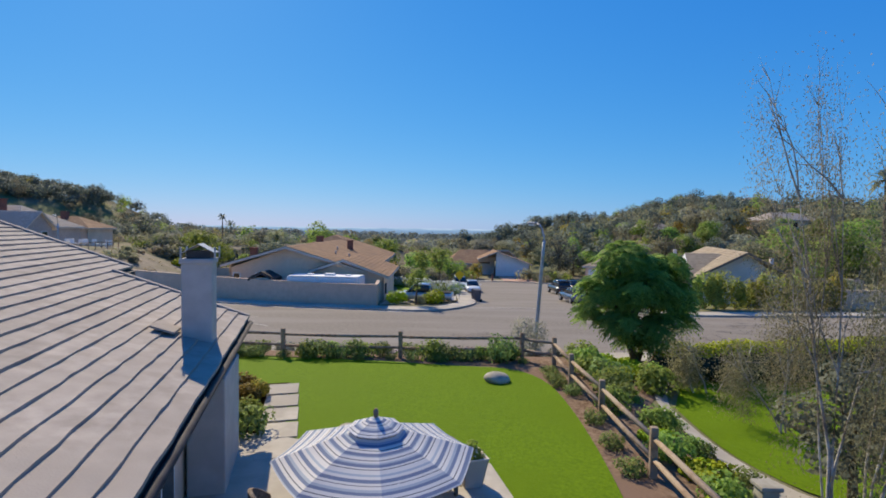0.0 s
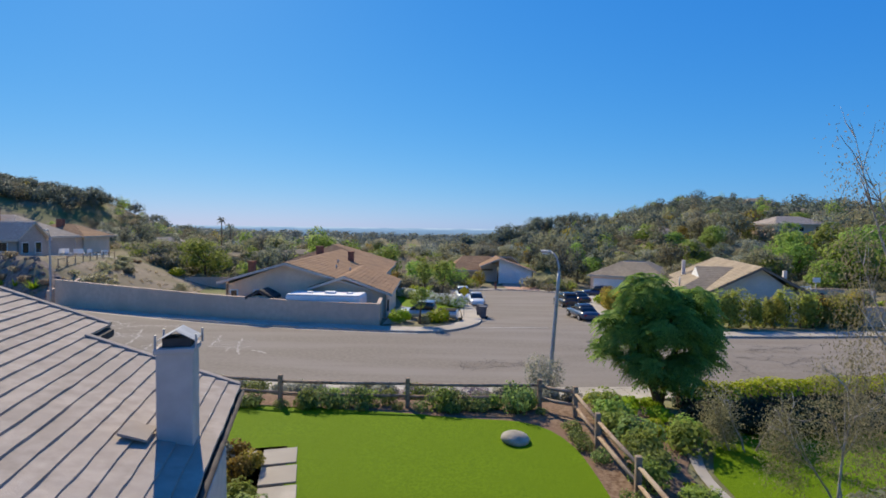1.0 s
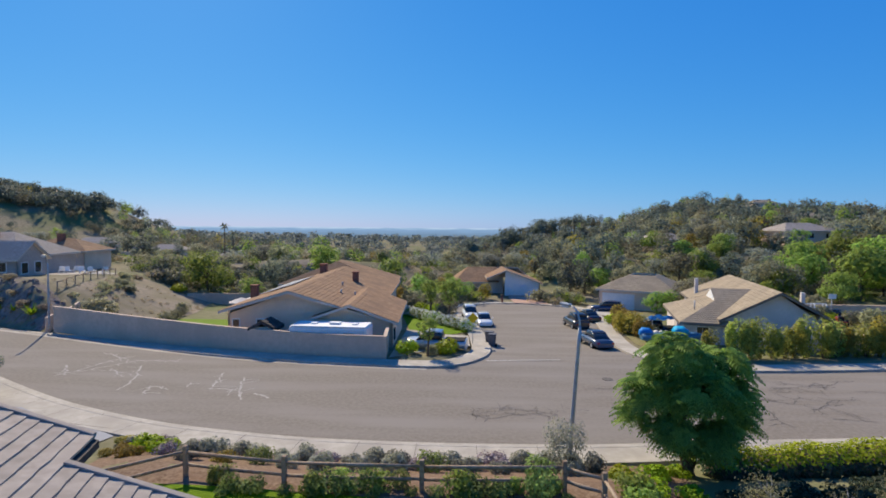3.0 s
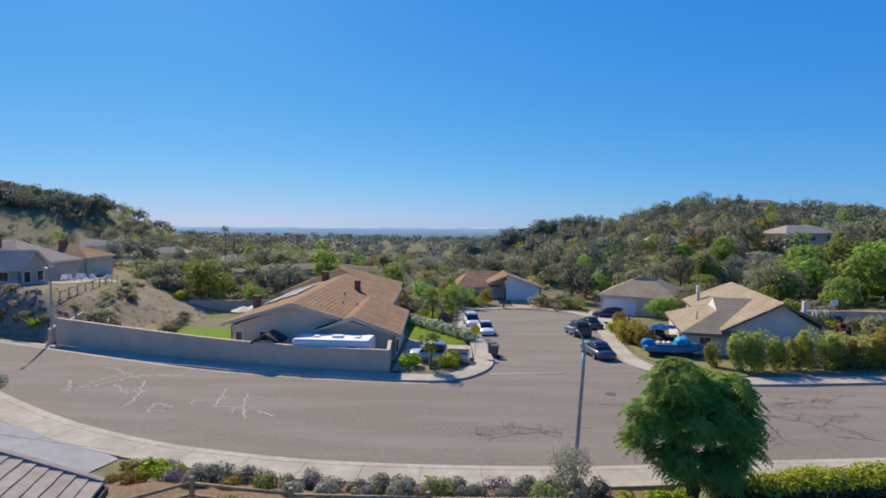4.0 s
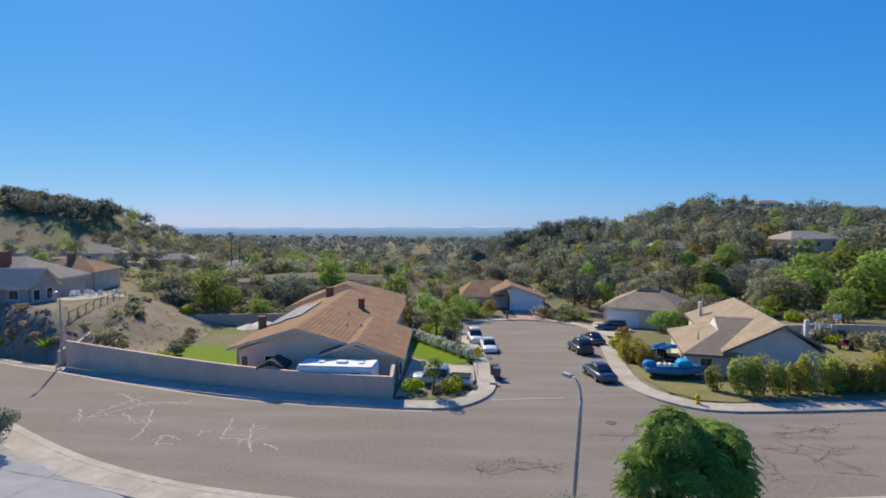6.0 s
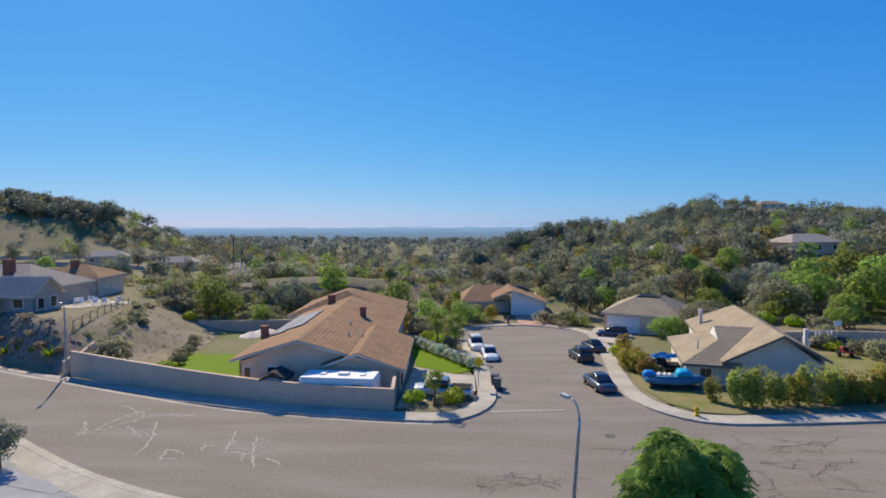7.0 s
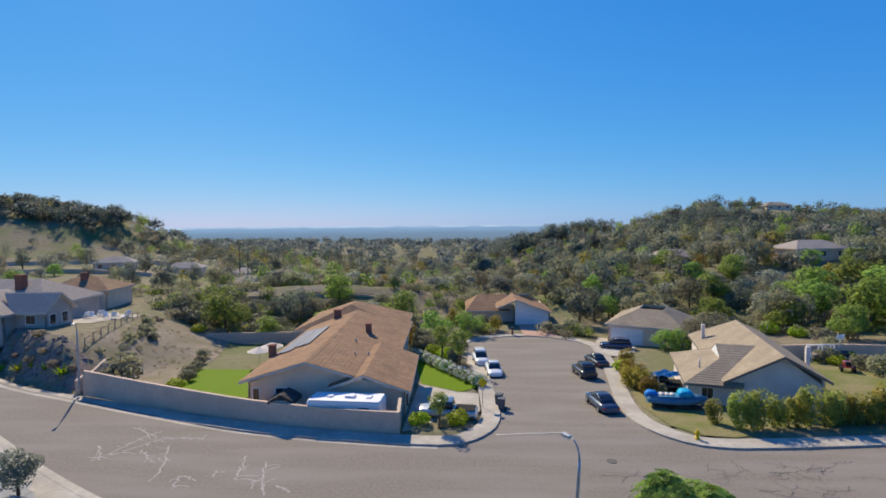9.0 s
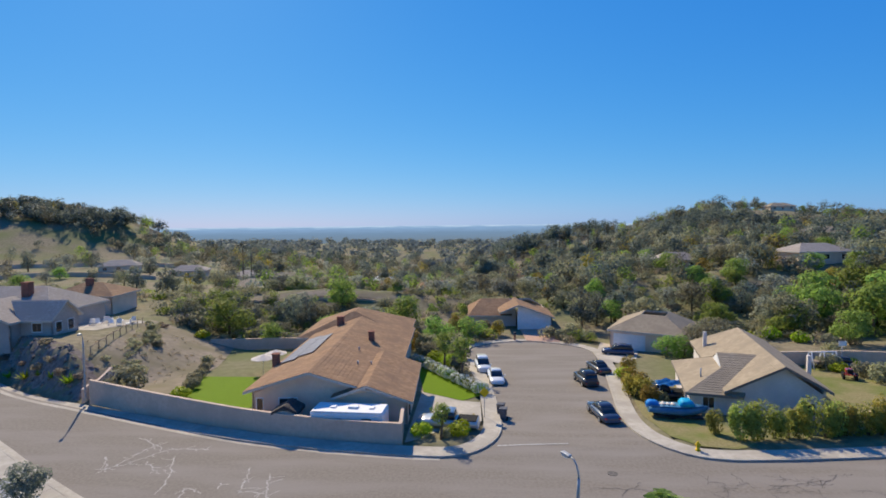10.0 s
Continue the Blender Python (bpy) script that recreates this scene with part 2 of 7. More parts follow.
def prism(bm, poly, z0, z1):
    """Upright prism over a plan polygon (anticlockwise); z1 may be a function of x, y."""
    lo = [bm.verts.new((x, y, z0(x, y) if callable(z0) else z0)) for x, y in poly]
    hi = [bm.verts.new((x, y, z1(x, y) if callable(z1) else z1)) for x, y in poly]
    n = len(poly)
    bm.faces.new(hi)
    bm.faces.new(lo[::-1])
    for i in range(n):
        bm.faces.new((lo[i], lo[(i + 1) % n], hi[(i + 1) % n], hi[i]))
    return bm


def smooth_line(pts, step=1.0):
    """Catmull-Rom through plan points, at even steps."""
    P = [np.array(p, float) for p in pts]
    P = [2 * P[0] - P[1]] + P + [2 * P[-1] - P[-2]]
    out = []
    for a, b, c, d in zip(P, P[1:], P[2:], P[3:]):
        n = max(1, int(np.linalg.norm(c - b) / step))
        for i in range(n):
            t = i / n
            out.append(0.5 * (2 * b + (c - a) * t + (2 * a - 5 * b + 4 * c - d) * t * t + (3 * b - a - 3 * c + d) * t ** 3))
    out.append(P[-2])
    return [tuple(float(v) for v in p) for p in out]


def offset_line(pts, d):
    """Moves a plan line to its left by d."""
    out = []
    for i, p in enumerate(pts):
        a, b = np.array(pts[max(i - 1, 0)]), np.array(pts[min(i + 1, len(pts) - 1)])
        t = (b - a) / (np.linalg.norm(b - a) + 1e-9)
        out.append((p[0] - t[1] * d, p[1] + t[0] * d))
    return out

# ---- the lie of the land ----
NEAR_KERB = [(-75, 62), (-50, 47.5), (-36, 39.0), (-28.5, 34.3), (-22, 30.6), (-17.5, 28.6), (-14, 27.4), (-11, 26.7), (-8.2, 26.2), (-5.5, 25.9), (-0.7, 25.7), (4.2, 25.75), (6.7, 25.9),
             (12, 26.5), (20, 27.2), (32, 28.6), (60, 32.0), (95, 37)]
FAR_KERB = [(-82, 74), (-60, 59.5), (-48, 51.8), (-41.8, 48.8), (-36.5, 46.9), (-28.3, 43.8), (-19, 40.6), (-13, 39.2), (-8, 38.4), (-4.9, 38.05), (-2.2, 37.9)]
FAR_KERB_RIGHT = [(18.2, 37.9), (22, 38.1), (28, 38.7), (40, 40.2), (60, 43.2), (95, 49)]
near_x, near_y = np.array(NEAR_KERB).T
far_all = np.array(FAR_KERB + FAR_KERB_RIGHT)


def sstep(t):
    t = np.clip(t, 0, 1)
    return t * t * (3 - 2 * t)


def road_z(y):
    return -0.06 * np.clip(np.asarray(y, float) - 40.5, 0, 43)


def hump(x, y, cx, cy, h, sx, sy):
    return h * np.exp(-((x - cx) / sx) ** 2 - ((y - cy) / sy) ** 2)


def ground(x, y):
    """Height of the open ground at a place."""
    x, y = np.asarray(x, float), np.asarray(y, float)
    near = y - np.interp(x, near_x, near_y)
    far = y - np.interp(x, far_all[:, 0], far_all[:, 1])
    plateau = 1.35 - 0.5 * sstep((x - 4.5) / 3.0) - 0.9 * sstep((-11.0 - x) / 4.0)
    z_near = 0.1 + (plateau - 0.1) * sstep((-1.5 - near) / 4.6)
    z = road_z(y) + 0.1
    run = np.clip(y - 52, 0, 26)
    toe, top = -36.3 + 0.3 * np.minimum(run, 15), -43.5 - 0.30 * run
    z = z + 4.5 * np.minimum(sstep((toe - x) / (toe - top)), sstep((far - 1.9) / 3.9)) * sstep((115 - y) / 20)
    back = sstep((y - 88) / 30)
    z = z + back * (hump(x, y, -28, 113, 4.5, 30, 9) + hump(x, y, -85, 105, 3.0, 40, 30) + hump(x, y, 95, 140, 7, 60, 40) + hump(x, y, 45, 118, 3, 22, 18))
    z = z + sstep((x - 38) / 40) * sstep((y - 55) / 40) * 2.0
    z = z + hump(x, y, -262, 292, 31, 62, 70) + hump(x, y, -205, 302, 9, 19, 50) + hump(x, y, -130, 180, 5, 50, 60)
    z = z + hump(x, y, 142, 296, 21.5, 70, 62) + hump(x, y, 104, 228, 6.5, 34, 26) + hump(x, y, 52, 338, 9, 38, 30) + hump(x, y, 235, 275, 8, 80, 75) + hump(x, y, 74, 192, 7.5, 40, 40) + hump(x, y, 170, 170, 9, 70, 60)
    z = z - 10.0 * sstep((y - 120) / 120) * (1 - 0.8 * sstep((y - 290) / 130)) * np.exp(-((x + 15) / 95) ** 2)
    z = z - 240.0 * sstep((np.hypot(x, y) - 540) / 480) * sstep(y / 200)
    z = np.where(y < 0.5 * (np.interp(x, near_x, near_y) + np.interp(x, far_all[:, 0], far_all[:, 1])), z_near, z)
    return z


def gz(x, y):
    return float(ground(x, y))


# outline of the paved street: main street, and the cul-de-sac with its round end
def arc(cx, cy, r, a0, a1, n):
    return [(cx + r * math.cos(radians(a0 + (a1 - a0) * i / n)), cy + r * math.sin(radians(a0 + (a1 - a0) * i / n))) for i in range(n + 1)]


left_return = [(-2.2, 37.9), (-0.4, 38.3), (1.0, 39.5), (2.0, 41.3), (2.5, 44), (2.5, 48.5), (2.35, 54), (2.0, 60), (1.0, 66.5)]
bulb = arc(8.4, 75.3, 9.0, 200, -18, 22)
right_return = [(16.4, 66.5), (15.4, 61), (14.3, 55), (13.2, 49), (12.8, 45.2), (13.1, 42), (14.2, 39.7), (16.0, 38.3), (18.2, 37.9)]
cul_kerb = smooth_line(left_return + [(0.1, 70.5)] + bulb[1:-1] + [(17.0, 71)] + right_return, 0.8)
far_left, far_right, near_line = smooth_line(FAR_KERB, 1.2), smooth_line(FAR_KERB_RIGHT, 1.2), smooth_line(NEAR_KERB, 1.2)
far_line = far_left[:-1] + cul_kerb[:-1] + far_right


def inside(px, py, poly):
    r = np.zeros(np.shape(px), bool)
    n = len(poly)
    for i in range(n):
        (x0, y0), (x1, y1) = poly[i], poly[(i + 1) % n]
        if y0 == y1:
            continue
        c = ((y0 > py) != (y1 > py)) & (px < (x1 - x0) * (py - y0) / (y1 - y0) + x0)
        r ^= c
    return r


street_poly = near_line + far_line[::-1]


def axis(lo, hi, step, reach, grow=1.16):
    mid = list(np.arange(lo, hi + step / 2, step))
    s, a, left, right = step, lo, [], []
    while a > -reach:
        s *= grow
        a -= s
        left.append(a)
    s, a = step, hi
    while a < reach:
        s *= grow
        a += s
        right.append(a)
    return np.array(left[::-1] + mid + right)


gx, gy = axis(-62, 62, 0.8, 4700), axis(-6, 110, 0.8, 4700)
GX, GY = np.meshgrid(gx, gy)
GZ = ground(GX, GY)
GZ = GZ + 0.10 * np.sin(GX * 0.9 + 1.3 * np.sin(GY * 0.7)) * sstep((GY - 95) / 20)
wide = street_poly
under = inside(GX, GY, wide)
for sx, sy in ((0.8, 0), (-0.8, 0), (0, 0.8), (0, -0.8), (0.8, 0.8), (-0.8, -0.8), (1.6, 0), (-1.6, 0), (0, 1.6), (0, -1.6)):
    under |= inside(GX + sx, GY + sy, wide)
GZ = np.where(under, np.minimum(GZ, road_z(GY)) - 0.35, GZ)
nx, ny = len(gx), len(gy)
idx = np.arange(nx * ny).reshape(ny, nx)
quads = np.stack([idx[:-1, :-1], idx[:-1, 1:], idx[1:, 1:], idx[1:, :-1]], -1).reshape(-1, 4)
terrain = from_arrays("ground", np.stack([GX, GY, GZ], -1).reshape(-1, 3), quads.tolist(), SOIL, smooth=True)
tagged(terrain, "dry brown earth and scrub reaching to the horizon", "ground", kind="structure")


def sheet(name, poly, height, material, label, category, step=1.2, kind="structure"):
    """A patch of surface laid over a plan polygon."""
    bm = bmesh.new()
    bm.faces.new([bm.verts.new((x, y, 0)) for x, y in poly])
    bmesh.ops.triangulate(bm, faces=bm.faces[:])
    xs, ys = [p[0] for p in poly], [p[1] for p in poly]
    for k in range(int((max(xs) - min(xs)) / step)):
        g = bm.verts[:] + bm.edges[:] + bm.faces[:]
        bmesh.ops.bisect_plane(bm, geom=g, plane_co=(min(xs) + (k + 1) * step, 0, 0), plane_no=(1, 0, 0))
    for k in range(int((max(ys) - min(ys)) / step)):
        g = bm.verts[:] + bm.edges[:] + bm.faces[:]
        bmesh.ops.bisect_plane(bm, geom=g, plane_co=(0, min(ys) + (k + 1) * step, 0), plane_no=(0, 1, 0))
    for v in bm.verts:
        v.co.z = height(v.co.x, v.co.y)
    bmesh.ops.recalc_face_normals(bm, faces=bm.faces[:])
    ob = part(name, bm, material)
    return tagged(ob, label, category, kind=kind)




def loft(bm, a, b, za, zb, steps):
    """A strip of quads between two lines of equal length."""
    rows = []
    for p, q in zip(a, b):
        row = []
        for k in range(steps + 1):
            t = k / steps
            x, y = p[0] + (q[0] - p[0]) * t, p[1] + (q[1] - p[1]) * t
            row.append(bm.verts.new((x, y, za(x, y))))
        rows.append(row)
    for r0, r1 in zip(rows, rows[1:]):
        for k in range(steps):
            bm.faces.new((r0[k], r1[k], r1[k + 1], r0[k + 1]))
    return bm


road_bm = bmesh.new()
xs_road = np.arange(-74, 94, 1.5)
far_main = far_all + np.array([0, 0.25])
loft(road_bm, [(x, float(np.interp(x, near_x, near_y)) - 0.6) for x in xs_road], [(x, float(np.interp(x, far_main[:, 0], far_main[:, 1]))) for x in xs_road], lambda x, y: 0.010, None, 5)
right_side = [(18.6, 38.12), (16.2, 40.0), (14.4, 41.6), (14.0, 49), (15.2, 55), (16.4, 61), (17.6, 67), (18.4, 72), (18.5, 78), (16.5, 83), (12, 85.5)]
left_side = [(-2.6, 38.12), (-0.6, 40.0), (0.6, 41.6), (1.6, 49), (1.6, 55), (1.2, 61), (0.0, 67), (-1.6, 72), (-1.7, 78), (0.3, 83), (4.8, 85.5)]
loft(road_bm, left_side, right_side, lambda x, y: float(road_z(y)) + 0.014, None, 6)
bmesh.ops.recalc_face_normals(road_bm, faces=road_bm.faces[:])
tagged(part("road", road_bm, ASPHALT), "worn grey asphalt street with a cul-de-sac", "road", kind="structure")



def kerb_walk(name, line, side, width, label, kerb=0.16):
    """A kerb with a concrete pavement behind it, following the road's edge."""
    top = 0.15
    a = offset_line(line, -side * 0.02)
    k = offset_line(line, side * kerb)
    k2 = offset_line(line, side * (kerb + 0.02))
    e = offset_line(line, side * width)
    bm = bmesh.new()
    for i in range(len(line) - 1):
        z0, z1 = float(road_z(line[i][1])), float(road_z(line[i + 1][1]))
        def quad(p, q, h0, h1, inner=None):
            vs = [bm.verts.new((*p[i], z0 + h0)), bm.verts.new((*p[i + 1], z1 + h0)), bm.verts.new((*q[i + 1], z1 + h1)), bm.verts.new((*q[i], z0 + h1))]
            bm.faces.new(vs if side < 0 else vs[::-1])
        quad(a, a, -0.3, top - 0.02)
        quad(a, line, top - 0.02, top)
        quad(line, k, top, top)
        quad(k, k2, top, top - 0.015)
        quad(k2, e, top - 0.006, top)
        quad(e, e, top, -0.5)
    bmesh.ops.remove_doubles(bm, verts=bm.verts[:], dist=0.001)
    bmesh.ops.recalc_face_normals(bm, faces=bm.faces[:])
    return tagged(part(name, bm, CONCRETE), label, "pavement", kind="structure")


kerb_walk("pavement_near", near_line, -1, 1.55, "pale concrete pavement and kerb along the garden")
kerb_walk("pavement_far", far_left[:-1] + smooth_line(left_return, 0.8)[:-4], 1, 1.5, "pale concrete pavement and kerb beside the wall")
kerb_walk("pavement_round", smooth_line(left_return, 0.8)[-5:-1] + cul_kerb[len(smooth_line(left_return, 0.8)) - 1:-1] + far_right, 1, 1.5, "pale concrete pavement round the cul-de-sac")
# paler gutter strips along the kerbs
for nm, ln, off, txt in (("gutter", [p for p in near_line if -60 < p[0] < 60], 0.45, "pale concrete gutter at the kerb"), ("gutter_far", far_left[2:], -0.4, "pale concrete gutter below the wall")):
    gb = bmesh.new()
    loft(gb, ln, offset_line(ln, off), lambda x, y: 0.022, None, 1)
    bmesh.ops.recalc_face_normals(gb, faces=gb.faces[:])
    tagged(part(nm, gb, CONCRETE), txt, "gutter", kind="structure")

# lawns and yards
LAWN_EDGE = smooth_line([(-10.2, 19.6), (-7.5, 19.5), (-4.5, 19.2), (-1.5, 18.9), (0.5, 18.55), (2.2, 18.35), (3.0, 17.7), (3.45, 16.5), (3.6, 14.6), (3.6, 12.5), (3.52, 10.8), (3.4, 9), (3.3, 5), (3.2, -5.5)], 0.5)
lawn_poly = LAWN_EDGE + [(1.35, -5.5), (1.5, 10.1), (1.2, 11.3), (-2.2, 12.0), (-3.2, 12.4), (-4.3, 16.3), (-6.0, 15.9), (-9.6, 16.0)]
sheet("lawn", lawn_poly, lambda x, y: gz(x, y) + 0.05, GRASS, "bright green mown front lawn", "lawn", 1.0)
sheet("planting_bed", [(-13, 18), (-10.2, 19.3), (-4.5, 18.9), (0.5, 18.3), (3.0, 17.3), (3.4, 16), (3.2, -5.5), (6.0, -5.5), (5.9, 12), (6.2, 16), (7.8, 19), (8, 24.0), (-2, 24.0), (-8, 24.4), (-12, 25.2), (-14.5, 26.0)],
      lambda x, y: gz(x, y) + 0.025, MULCH, "brown mulched planting bed along the fence", "bed", 1.0)
sheet("neighbour_lawn", smooth_line([(7.0, 16.2), (6.9, 14.5), (7.0, 13.0), (7.6, 11.6), (8.6, 10.6), (10.5, 9.6)], 0.5) + [(24, 8), (24, 22), (10, 20), (8.2, 18.6)],
      lambda x, y: gz(x, y) + 0.03, GRASS, "green lawn of the next garden", "lawn", 1.2)
sheet("garden_path", smooth_line([(7.4, 19.0), (6.6, 16.6), (6.35, 15), (6.3, 13.2), (6.5, 11.4), (7.2, 9.6)], 0.5) + smooth_line([(9.4, 9.6), (8.4, 10.4), (7.4, 11.5), (6.85, 13.0), (6.75, 14.6), (6.9, 16.4), (7.9, 18.8)], 0.5),
      lambda x, y: gz(x, y) + 0.05, CONCRETE, "pale curving garden path", "path", 0.8)
sheet("patio", [(-4.6, -5.5), (1.4, -5.5), (1.55, 10.1), (1.25, 11.35), (-2.2, 12.05), (-3.2, 12.4), (-4.4, 12.6)], lambda x, y: 1.42, CONCRETE, "concrete patio beside the house", "patio", 2.0)
sheet("driveway", [(-17, 14), (-15.3, 26.0), (-24.5, 31.2), (-30, 34), (-34, 26), (-30, 14)], lambda x, y: gz(x, y) + 0.03, SMOOTH, "smooth grey concrete driveway", "driveway", 2.0)


# ---- roofs and houses ----
def courses(bm, bl, br, tr, tl, n, step=0.022):
    """A stepped roof slope of n shingle courses between four corners (bottom left, bottom right, top right, top left)."""
    bl, br, tr, tl = (Vector(p) for p in (bl, br, tr, tl))
    up = (br - bl).cross(tl - bl)
    up.normalize()
    if up.z < 0:
        up = -up
    low = [bm.verts.new(bl), bm.verts.new(br)]
    for i in range(n):
        t0, t1 = i / n, (i + 1) / n
        hi = [bm.verts.new(bl.lerp(tl, t0) + up * step), bm.verts.new(br.lerp(tr, t0) + up * step)]
        top = [bm.verts.new(bl.lerp(tl, t1)), bm.verts.new(br.lerp(tr, t1))]
        bm.faces.new((low[0], low[1], hi[1], hi[0]))
        bm.faces.new((hi[0], hi[1], top[1], top[0]))
        low = top
    return bm


def slab(bm, pts, thick):
    """A flat slab under the given upper polygon."""
    hi = [bm.verts.new(p) for p in pts]
    lo = [bm.verts.new((p[0], p[1], p[2] - thick)) for p in pts]
    n = len(pts)
    bm.faces.new(hi)
    bm.faces.new(lo[::-1])
    for i in range(n):
        bm.faces.new((lo[i], lo[(i + 1) % n], hi[(i + 1) % n], hi[i]))
    bmesh.ops.recalc_face_normals(bm, faces=bm.faces[:])
    return bm


def slope(parent, bl, br, tr, tl, tile, trim, exposure=0.36):
    """One roof slope: stepped courses as the upper skin over a fascia slab."""
    n = max(2, int((Vector(tl).lerp(Vector(tr), 0.5) - Vector(bl).lerp(Vector(br), 0.5)).length / exposure))
    r = part("roof", courses(bmesh.new(), bl, br, tr, tl, n), tile, parent)
    part("fascia", slab(bmesh.new(), [(p[0], p[1], p[2] - 0.03) for p in (bl, br, tr, tl)], 0.2), trim, r)
    return r


def gable_wall(parent, a, b, z0, ze, apex, material, thick=0.2):
    """A wall from a to b (plan), with a gable up to apex (fraction along, z) or none."""
    a, b = Vector((*a, 0)), Vector((*b, 0))
    d = (b - a).normalized()
    nrm = Vector((-d.y, d.x, 0)) * thick
    prof = [a + Vector((0, 0, z0)), b + Vector((0, 0, z0)), b + Vector((0, 0, ze))]
    if apex:
        prof.append(a.lerp(b, apex[0]) + Vector((0, 0, apex[1])))
    prof.append(a + Vector((0, 0, ze)))
    bm = bmesh.new()
    f = [bm.verts.new(p) for p in prof]
    g = [bm.verts.new(p + nrm) for p in prof]
    bm.faces.new(f)
    bm.faces.new(g[::-1])
    for i in range(len(prof)):
        bm.faces.new((f[i], f[(i + 1) % len(prof)], g[(i + 1) % len(prof)], g[i]))
    bmesh.ops.recalc_face_normals(bm, faces=bm.faces[:])
    return part("wall", bm, material, parent)


def window(parent, x, y0, w, z, h, depth=0.0, panes=2, yaw=0):
    """A window on a wall that faces -y in the house's frame: frame proud of the wall, panes set back."""
    wnd = part("window", nbox(x - w / 2 - 0.1, x + w / 2 + 0.1, y0 - 0.05, y0 + 0.02, z - 0.12, z - 0.02), WHITE, parent)
    for x0, x1, z0, z1 in ((x - w / 2 - 0.08, x - w / 2, z - 0.02, z + h), (x + w / 2, x + w / 2 + 0.08, z - 0.02, z + h), (x - w / 2 - 0.08, x + w / 2 + 0.08, z + h, z + h + 0.09)):
        part("frame", nbox(x0, x1, y0 - 0.04, y0 + 0.02, z0, z1), WHITE, wnd)
    pw = w / panes
    for i in range(panes):
        part("pane", nbox(x - w / 2 + i * pw + 0.02, x - w / 2 + (i + 1) * pw - 0.02, y0 - 0.012, y0 + 0.01, z, z + h - 0.01), GLASS, wnd)
    return wnd


def frame_of(x, y, z, deg):
    return pose(x, y, z, 0, 0, deg)


# house with the terracotta roof, behind the wall; its frame: x along the front, y to the back
hl = thing("house", "beige stucco bungalow with a terracotta shingle gable roof", "house", m=frame_of(-13.45, 44.4, 0.0, 2.0))
E0, R0 = 2.3, 4.35
slope(hl, (-5.45, -0.7, 2.73), (-5.45, 27, 2.73), (0, 27, R0), (0, -0.7, R0), TILE_RED, TRIM)
slope(hl, (6.9, 27, E0), (6.9, -0.7, E0), (0, -0.7, R0), (0, 27, R0), TILE_RED, TRIM)
slope(hl, (8.7, 10.6, 1.95), (8.7, -1.1, 1.95), (4.85, -1.1, 3.35), (4.85, 10.6, 3.35), TILE_RED, TRIM)
slope(hl, (1.9, -1.1, 2.32), (1.9, 10.6, 2.32), (4.85, 10.6, 3.35), (4.85, -1.1, 3.35), TILE_RED, TRIM)
gable_wall(hl, (-4.95, 0), (6.3, 0), -0.3, 2.4, (0.44, 4.15), STUCCO)
gable_wall(hl, (1.9, -0.5), (8.2, -0.5), -0.3, 1.95, (0.47, 3.15), STUCCO)
gable_wall(hl, (-4.95, 27), (-4.95, 0), -1.6, 2.7, None, STUCCO)
gable_wall(hl, (6.3, 0), (6.3, 27), -2.2, 2.4, None, STUCCO)
gable_wall(hl, (8.2, -0.5), (8.2, 10.2), -1.6, 1.9, None, STUCCO)
gable_wall(hl, (8.2, 10.2), (4, 10.2), -1.6, 1.9, (0.8, 3.15), STUCCO)
gable_wall(hl, (6.3, 26.8), (-6.3, 26.8), -2.2, 2.4, (0.5, 4.15), STUCCO)
for wx, ww in ((-4.3, 0.5), (-1.9, 1.5)):
    window(hl, wx, 0, ww, 0.95, 1.0, panes=1 if ww < 1 else 2)
part("electric_box", nbox(8.2, 8.32, 0.4, 0.9, 0.3, 1.2), DARKTRIM, hl)
# solar panels on the left slope
SOLAR = mat("solar_glass", (0.07, 0.08, 0.13), (0.10, 0.11, 0.17), 2.0, 0.5, 0.0, spec=0.12)
for row in range(2):
    for col in range(6 - row):
        x0, x1 = -4.9 + row * 1.5, -4.9 + row * 1.5 + 1.45
        y0 = 6.9 + col * 1.75 + row * 1.0
        zz = lambda x: R0 + (x / 6.9) * (R0 - E0) + 0.14
        part("solar_panel", slab(bmesh.new(), [(x0, y0, zz(x0)), (x1, y0, zz(x1)), (x1, y0 + 1.7, zz(x1)), (x0, y0 + 1.7, zz(x0))], 0.04), SOLAR, hl, "dark blue solar panel")
for vx, vy in ((3.1, 5.0), (4.2, 6.0), (2.4, 9.5)):
    vz = R0 - vx / 6.9 * (R0 - E0)
    part("roof_vent", tube(bmesh.new(), [(vx, vy, vz - 0.05), (vx, vy, vz + 0.35)], [0.07, 0.07], 8), GALV, hl)
# rear cross wing with a higher ridge
slope(hl, (-7.5, 21, 2.4), (-7.5, 34, 2.4), (-1.2, 29, 4.9), (-1.2, 26, 4.9), TILE_RED, TRIM)
slope(hl, (6.5, 34, 2.2), (6.5, 21, 2.2), (-1.2, 26, 4.9), (-1.2, 29, 4.9), TILE_RED, TRIM)
slope(hl, (-7.5, 21, 2.4), (6.5, 21, 2.2), (-1.2, 26, 4.9), (-1.2, 26, 4.9), TILE_RED, TRIM)
